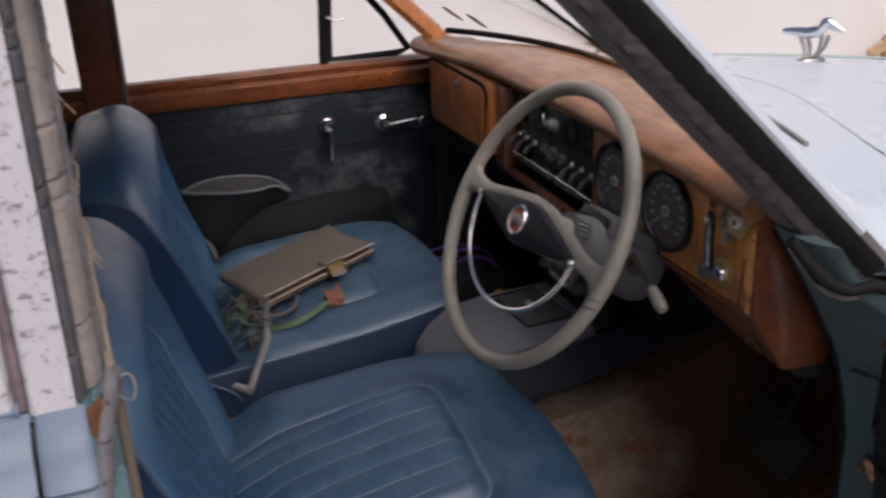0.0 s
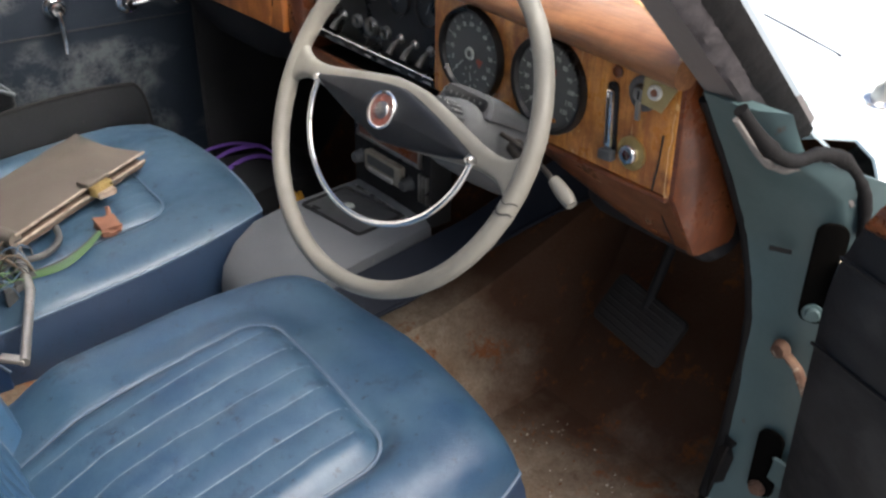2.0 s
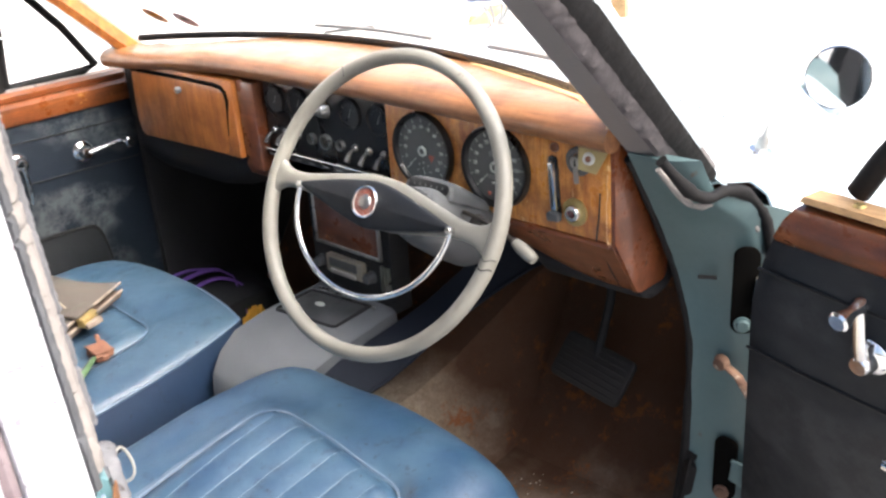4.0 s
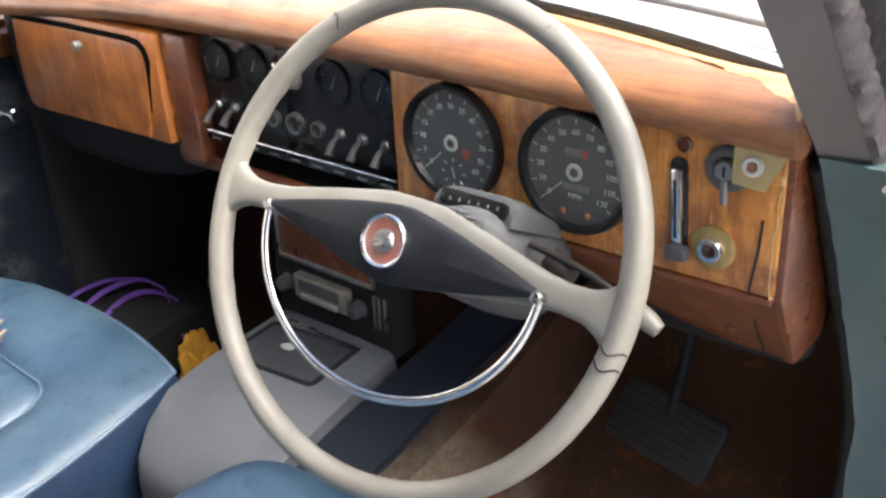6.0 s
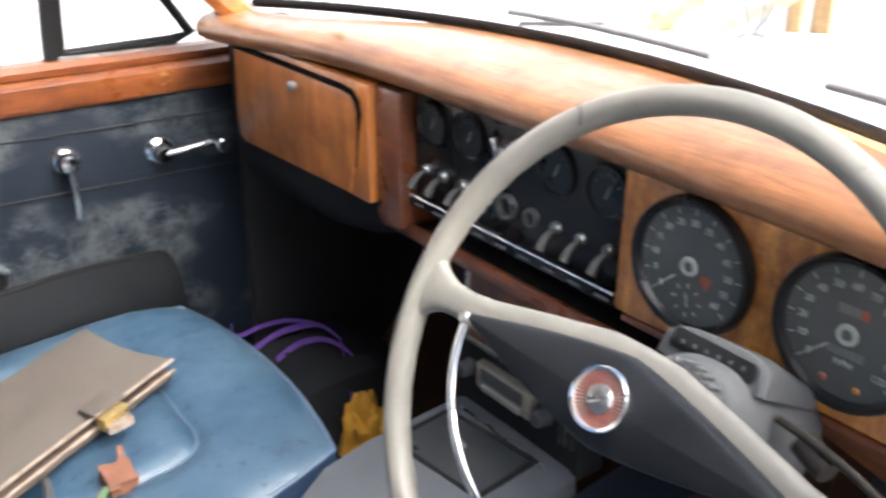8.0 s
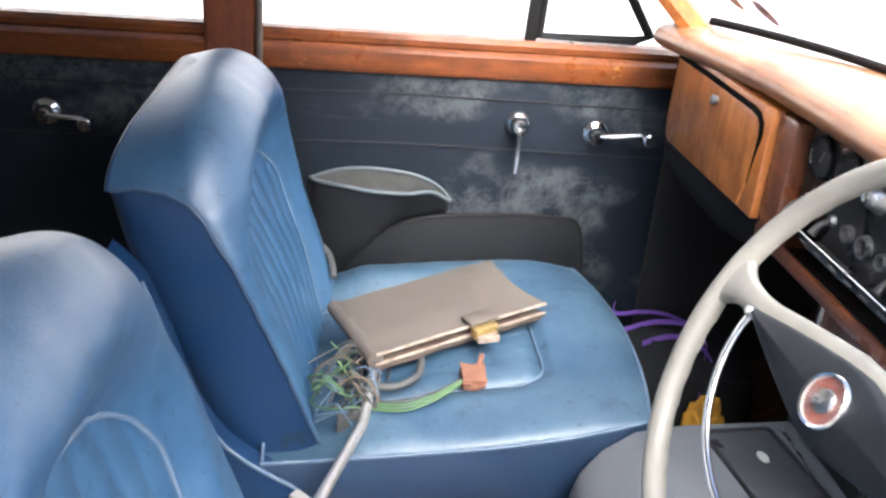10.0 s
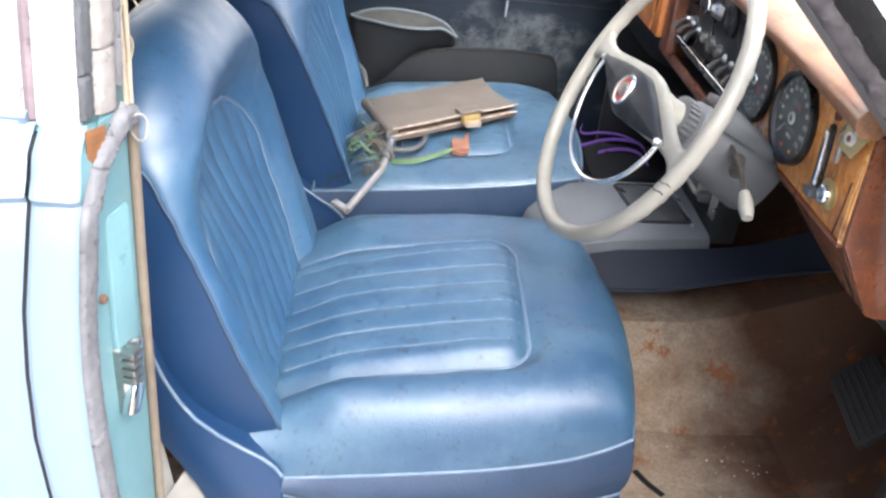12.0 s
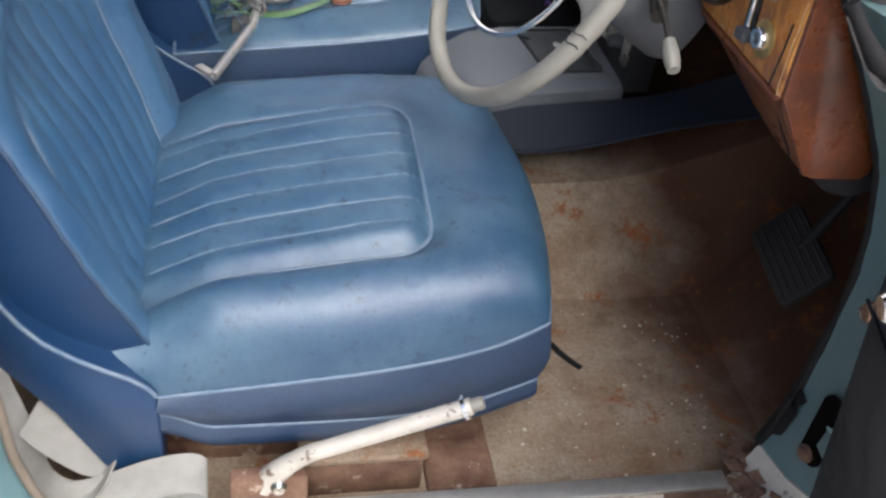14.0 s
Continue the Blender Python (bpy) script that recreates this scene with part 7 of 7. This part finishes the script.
# ---- loose things ----
# Flat leather case on the passenger seat.
cs_ = thing("document_case", "flat brown leather document case with a broken brass clasp", "case")
c0, c1, c2, c3 = Vector((0.262, 0.262, 0.640)), Vector((0.545, 0.382, 0.672)), Vector((0.478, 0.555, 0.668)), Vector((0.200, 0.438, 0.634))


def case_sheet(lo):
    rows = []
    for a in np.linspace(0, 1, 20):
        row = []
        for b in np.linspace(0, 1, 16):
            p = c0.lerp(c1, a).lerp(c3.lerp(c2, a), b)
            sag = 0.006 * math.sin(math.pi * a) * math.sin(math.pi * b)
            dip = -0.012 * smoothstep(0.75, 1.0, a) * math.sin(math.pi * b)
            row.append(p + Vector((0, 0, lo + sag + 0.002 * noise.noise(Vector((a * 6, b * 5, lo * 50))))) + (c1 - c0).normalized() * dip)
        rows.append(row)
    return rows


part("front_cover", sheet(case_sheet(0.020), 0.004), M["leather_case"], cs_, "scuffed brown leather cover")
part("back_cover", sheet(case_sheet(0.0), 0.004), M["leather_case"], cs_, "scuffed brown leather cover")
pg = [[r[k] * 0.97 + (c0 + c2) / 2 * 0.03 for k in range(len(r))] for r in case_sheet(0.004)]
part("paper_block", sheet([[Vector((p.x, p.y, p.z)) for p in r] for r in pg], 0.014), M["pages"], cs_, "worn paper edges")
for dz in (0.003, 0.020):
    part("edge_binding", tube([c0 + Vector((0, 0, dz)), c0.lerp(c1, 0.5) + Vector((0, 0, dz + 0.001)), c1 + Vector((0, 0, dz))], 0.0028, 6), M["case_edge"], cs_, "rubbed edge binding")
part("spine", tube([c3 + Vector((0, 0, 0.012)), c0 + Vector((0, 0, 0.012))], 0.013, 8, flat=1.0), M["leather_case"], cs_)
mid = c0.lerp(c1, 0.60)
cd = (c1 - c0).normalized()
cn = Vector((cd.y, -cd.x, 0)).normalized()
m = Matrix((cd, cn, Vector((0, 0, 1)))).transposed().to_4x4()
m.translation = mid
part("clasp_tab", box(-0.026, 0.026, -0.022, 0.010, 0.024, 0.031, 0.003, m=m), M["leather_case"], cs_, "leather clasp tab")
part("clasp", box(-0.022, 0.020, 0.002, 0.022, 0.004, 0.024, 0.004, m=m), M["brass"], cs_, "broken brass clasp")
part("clasp_piece", box(-0.012, 0.024, 0.014, 0.034, -0.002, 0.010, 0.003, m=m @ pose(0, 0, 0, 8, 0, 18)), M["case_edge"], cs_, "torn clasp leather")
bk = thing("rusty_buckle", "rusty metal bucket-shaped buckle lying by the case", "buckle")
bm = bmesh.new()
bmesh.ops.create_cube(bm, size=1)
bmesh.ops.subdivide_edges(bm, edges=bm.edges[:], cuts=5, use_grid_fill=True)
for v in bm.verts:
    q = v.co.copy()
    n_ = 0.25 * noise.noise(q * 3) + 0.12 * noise.noise(q * 8)
    v.co = Vector((0.410 + q.x * 0.036 * (1 + n_), 0.238 + q.y * 0.040 * (1 + n_), 0.640 + q.z * 0.017 * (1 + 0.6 * n_) + 0.10 * q.y * 0.04))
part("body", bm, M["rust"], bk)
part("link", tube([Vector((0.416, 0.252, 0.645)), Vector((0.424, 0.268, 0.650)), Vector((0.428, 0.284, 0.652))], 0.0045, 7, flat=0.5), M["rust"], bk)
part("eye", lathe([(0.004, 0.001), (0.0045, 0.0025), (0.008, 0.0025), (0.009, 0)], frame_of((0.408, 0.232, 0.6485), (0, 0, 1)), 18), M["case_edge"], bk, "worn pale eyelet")

# Angled metal bar beside the passenger seat.
bar = thing("metal_bar", "bare angled metal bar lying between the seats", "bar")
part("rod", tube([Vector((0.290, 0.345, 0.640)), Vector((0.261, 0.274, 0.634)), Vector((0.242, 0.149, 0.616)), Vector((0.176, -0.022, 0.606))], 0.0078, 12), M["alloy"], bar)
part("foot", box(-0.026, 0.012, -0.009, 0.009, -0.003, 0.004, 0.0015, m=frame_of((0.170, -0.010, 0.606), (0.2, 0, 1), (0.8, 1, 0))), M["alloy"], bar)

# Handbrake lever by the sill.
hb = thing("handbrake", "dirty chrome handbrake lever beside the driver's seat", "handbrake")
part("lever", tube(smooth_path([(0.243, -0.685, 0.375), (0.262, -0.688, 0.405), (0.295, -0.692, 0.438), (0.33, -0.694, 0.455), (0.42, -0.700, 0.495), (0.498, -0.705, 0.530)], 5), lambda t: 0.0165 - 0.0048 * smoothstep(0.1, 0.45, t), 12), M["cream_metal"], hb, "chipped cream-painted lever")
part("collar", lathe([(0.011, 0), (0.0165, 0.001), (0.0165, 0.006), (0.011, 0.007)], frame_of((0.488, -0.704, 0.5255), (0.9, -0.05, 0.42)), 20), M["chrome"], hb)
part("button", lathe([(0.009, 0), (0.009, 0.018), (0.007, 0.021), (0, 0.021)], frame_of((0.494, -0.7045, 0.528), (0.9, -0.05, 0.42)), 16), M["beige"], hb, "pale release button")
part("pivot_bracket", box(0.20, 0.30, -0.700, -0.672, 0.345, 0.40, 0.006), M["rust_floor"], hb, "rusty pivot bracket")
part("pivot_bolt", lathe([(0, 0.008), (0.008, 0.007), (0.011, 0)], frame_of((0.262, -0.703, 0.392), (0, -1, 0)), 14), M["dull_chrome"], hb)

# Carpeted box and step beside the seat.
bx = thing("floor_box", "brown carpeted floor box beside the driver's seat", "floor box")
part("body", box(0.295, 0.463, -0.650, -0.165, 0.287, 0.362, 0.006), M["rust_floor"], bx, "rusty metal body")
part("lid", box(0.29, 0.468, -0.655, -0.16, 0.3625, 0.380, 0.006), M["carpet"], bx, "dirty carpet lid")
st2 = thing("floor_step", "rust-stained floor strip beside the seat", "floor step")
part("strip", box(0.472, 0.575, -0.66, -0.20, 0.286, 0.305, 0.006), M["rust_floor"], st2)

# Grey seat belt heaped behind the driver's seat.
sb = thing("seat_belt", "slack grey webbing seat belt heaped by the sill", "seat belt")


def webbing(pts, w, name, parent, mat, up=(0, -1, 0.3)):
    line = smooth_path(pts, 6)
    rows = []
    for i, p in enumerate(line):
        rows.append([p - Vector(up).normalized() * w / 2, p, p + Vector(up).normalized() * w / 2])
    return part(name, sheet(rows, 0.0022), mat, parent)


webbing([(-0.06, -0.655, 0.60), (-0.048, -0.668, 0.545), (-0.036, -0.672, 0.475), (-0.030, -0.674, 0.42), (-0.022, -0.676, 0.385), (0.0, -0.678, 0.368), (0.03, -0.676, 0.375), (0.055, -0.66, 0.40)], 0.045, "webbing", sb, M["grey_web"], (0.35, 1, 0.35))
webbing([(-0.02, -0.684, 0.358), (0.04, -0.682, 0.372), (0.10, -0.678, 0.392), (0.15, -0.676, 0.398), (0.172, -0.676, 0.382), (0.158, -0.680, 0.362), (0.10, -0.686, 0.352), (0.05, -0.69, 0.350)], 0.05, "webbing", sb, M["grey_web"], (0, 1, 0.75))
webbing([(-0.028, -0.655, 0.50), (-0.01, -0.660, 0.475), (0.02, -0.655, 0.43), (0.04, -0.645, 0.40), (0.07, -0.63, 0.385)], 0.05, "webbing", sb, M["grey_web"], (0.5, 0.8, 0.5))

# Wiring heap at the back of the passenger cushion.
random.seed(11)
wl = thing("wiring_loom", "tangled green, grey and brown wiring heaped behind the case", "wiring")
for k in range(22):
    mt = random.choice(["green_wire", "grey_wire", "brown_wire", "grey_wire", "green_wire", "blue_wire"])
    cxx, cyy = random.uniform(0.195, 0.25), random.uniform(0.19, 0.30)
    r1, r2, ph = random.uniform(0.02, 0.05), random.uniform(0.02, 0.06), random.uniform(0, 6)
    pts = [Vector((cxx + r1 * math.cos(ph + a), cyy + r2 * math.sin(ph + a), 0.615 + 0.022 * math.sin(ph * 2 + a * 1.7) + random.uniform(0, 0.02))) for a in np.linspace(0, random.uniform(3, 6), 8)]
    part("wire", tube(smooth_path(pts, 4), random.uniform(0.0011, 0.0021), 5), M[mt], wl)
for k in range(4):
    part("wire", tube(smooth_path([(0.235 + 0.004 * k, 0.19 + 0.006 * k, 0.615), (0.30, 0.165 + 0.008 * k, 0.628), (0.35, 0.185 + 0.006 * k, 0.636), (0.385, 0.215 + 0.004 * k, 0.64), (0.40, 0.232, 0.642)], 5), 0.0018, 5), M["green_wire"] if k < 3 else M["grey_wire"], wl)
part("wire", tube(smooth_path([(0.25, 0.23, 0.63), (0.29, 0.22, 0.632), (0.325, 0.245, 0.636), (0.335, 0.285, 0.64)], 5), 0.006, 7), M["grey_wire"], wl, "thick grey cable")
part("wire", tube(smooth_path([(0.20, 0.56, 0.64), (0.19, 0.60, 0.665), (0.165, 0.635, 0.675), (0.14, 0.66, 0.665)], 5), 0.006, 7), M["grey_wire"], wl, "thick grey cable")
for k in range(3):
    part("connector", box(0.205 + 0.02 * k, 0.225 + 0.02 * k, 0.155 + 0.012 * k, 0.175 + 0.012 * k, 0.585, 0.622, 0.003), M["grey_wire"], wl, "grey plug")

# Dark bag with purple straps and a yellow cloth in the passenger footwell.
bg = thing("bag", "black fabric bag with purple straps in the footwell", "bag")
rings = []
for t, w, z in ((0, 0.10, 0.29), (0.1, 0.15, 0.30), (0.5, 0.155, 0.39), (0.85, 0.145, 0.470), (1, 0.10, 0.488)):
    rings.append([Vector((0.905 + w * 0.85 * math.copysign(abs(math.cos(a)) ** 0.6, math.cos(a)), 0.60 + w * 0.8 * math.copysign(abs(math.sin(a)) ** 0.6, math.sin(a)), z + 0.012 * math.sin(3 * a))) for a in np.linspace(0, math.tau, 33)[:-1]])
part("body", loft(rings), M["bag"], bg, "black fabric body")
webbing([(0.800, 0.755, 0.535), (0.792, 0.742, 0.515), (0.785, 0.725, 0.497), (0.80, 0.718, 0.495), (0.84, 0.715, 0.502), (0.89, 0.705, 0.503), (0.93, 0.67, 0.500)], 0.015, "strap", bg, M["purple"], (0.3, 1, 0))
webbing([(0.775, 0.655, 0.485), (0.82, 0.665, 0.497), (0.87, 0.672, 0.503), (0.925, 0.655, 0.505), (0.935, 0.60, 0.502), (0.925, 0.56, 0.498), (0.90, 0.50, 0.47), (0.89, 0.47, 0.43)], 0.015, "strap", bg, M["purple"], (0.3, 1, 0.2))
webbing([(0.81, 0.60, 0.493), (0.87, 0.62, 0.498), (0.915, 0.60, 0.499), (0.93, 0.53, 0.49), (0.915, 0.49, 0.45)], 0.015, "strap", bg, M["purple"], (0.3, 1, 0.2))
yc_ = thing("yellow_cloth", "crumpled yellow cloth on the passenger floor", "cloth")
bm = bmesh.new()
bmesh.ops.create_icosphere(bm, subdivisions=4, radius=1)
for v in bm.verts:
    n_ = noise.noise(v.co * 2.3) * 0.35 + noise.noise(v.co * 6) * 0.16
    v.co = Vector((0.894 + v.co.x * 0.040 * (1 + n_), 0.44 + v.co.y * 0.040 * (1 + n_), 0.378 + v.co.z * 0.086 * (1 + n_)))
part("fold", bm, M["yellow"], yc_)

# Crumbs and a rubber strip on the floor.
random.seed(5)
bm = bmesh.new()
for k in range(280):
    x, y = random.uniform(0.05, 1.0), random.uniform(-0.69, -0.18)
    s_ = random.choice((0.0006, 0.0008, 0.0010, 0.0014, 0.0022))
    z = 0.295 if x > 0.575 else (0.310 if x > 0.472 else 0.382 if x > 0.29 and y > -0.655 else 0.295)
    box(x - s_, x + s_, y - s_ * 0.7, y + s_ * 0.7, z, z + s_, 0, bm=bm, m=None)
tagged(link("floor_crumbs", bm, M["sill"], smooth=False), "pale crumbs and grit scattered on the floor", "debris", kind="stuff")
random.seed(14)
bm = bmesh.new()
for k in range(420):
    cx_, cy_ = random.choice(((0.95, -0.30), (0.90, -0.33), (0.97, -0.42), (0.86, -0.52)))
    x, y = random.gauss(cx_, 0.025), random.gauss(cy_, 0.03)
    if not (0.62 < x < 0.99 and -0.66 < y < -0.22):
        continue
    r0, n_ = 0.0006 + 0.0030 * random.random() ** 3, random.randint(5, 8)
    ring = [(x + r0 * random.uniform(0.5, 1.2) * math.cos(q * math.tau / n_), y + r0 * random.uniform(0.5, 1.2) * math.sin(q * math.tau / n_)) for q in range(n_)]
    plate(ring, 0.002, Matrix.Translation((0, 0, 0.294 + random.uniform(0, 0.002))), bm)
tagged(link("rust_flakes", bm, M["rust_patch"], smooth=False), "orange-brown rust flakes on the worn carpet", "debris", kind="stuff")
rs_ = thing("rubber_strip", "short dark rubber strip on the floor", "rubber strip")
part("strip", tube(smooth_path([(0.728, -0.375, 0.297), (0.742, -0.405, 0.298), (0.765, -0.435, 0.297)], 5), 0.006, 6, flat=0.4), M["black_rubber"], rs_)

# Stickers low in the far corner of the screen.
for y, s, mt, lab in ((0.50, 0.42, "sticker", "orange and yellow sticker on the windscreen"), (0.44, 0.34, "sticker_pale", "faded round sticker on the windscreen")):
    sk = thing("windscreen_sticker", lab, "sticker", "windscreen stickers")
    q = screen(s * 0.5, y)
    m = frame_of(q + Vector((-0.006, 0, 0.0)), (-0.6, 0, -0.75))
    part("disc", lathe([(0, 0.0008), (0.030, 0.0008), (0.030, 0)], m, 28), M[mt], sk)
    part("patch", plate(rounded(0.030, 0.014, 0.004), 0.0006, m @ pose(0.002, 0.006, 0.0016)), M["yellow"] if mt == "sticker" else M["mark_dim"], sk)

# Crumbled rust and filler where the sill meets the front post.
random.seed(33)
bm = bmesh.new()
for k in range(46):
    x, y = random.gauss(0.932, 0.022), random.gauss(-0.715, 0.030)
    r0, n_ = 0.004 + 0.016 * random.random() ** 2, random.randint(5, 7)
    ring = [(r0 * random.uniform(0.6, 1.15) * math.cos(q * math.tau / n_), r0 * random.uniform(0.6, 1.15) * math.sin(q * math.tau / n_)) for q in range(n_)]
    plate(ring, random.uniform(0.003, 0.008), pose(x, y, 0.358 + 0.018 * random.random() * smoothstep(0.05, 0.0, abs(x - 0.932)), random.uniform(-22, 22), random.uniform(-22, 22), random.uniform(0, 360)), bm)
tagged(link("sill_rubble", bm, M["rust_floor"], smooth=False), "crumbled cream filler and rust flakes on the sill", "debris", kind="stuff")
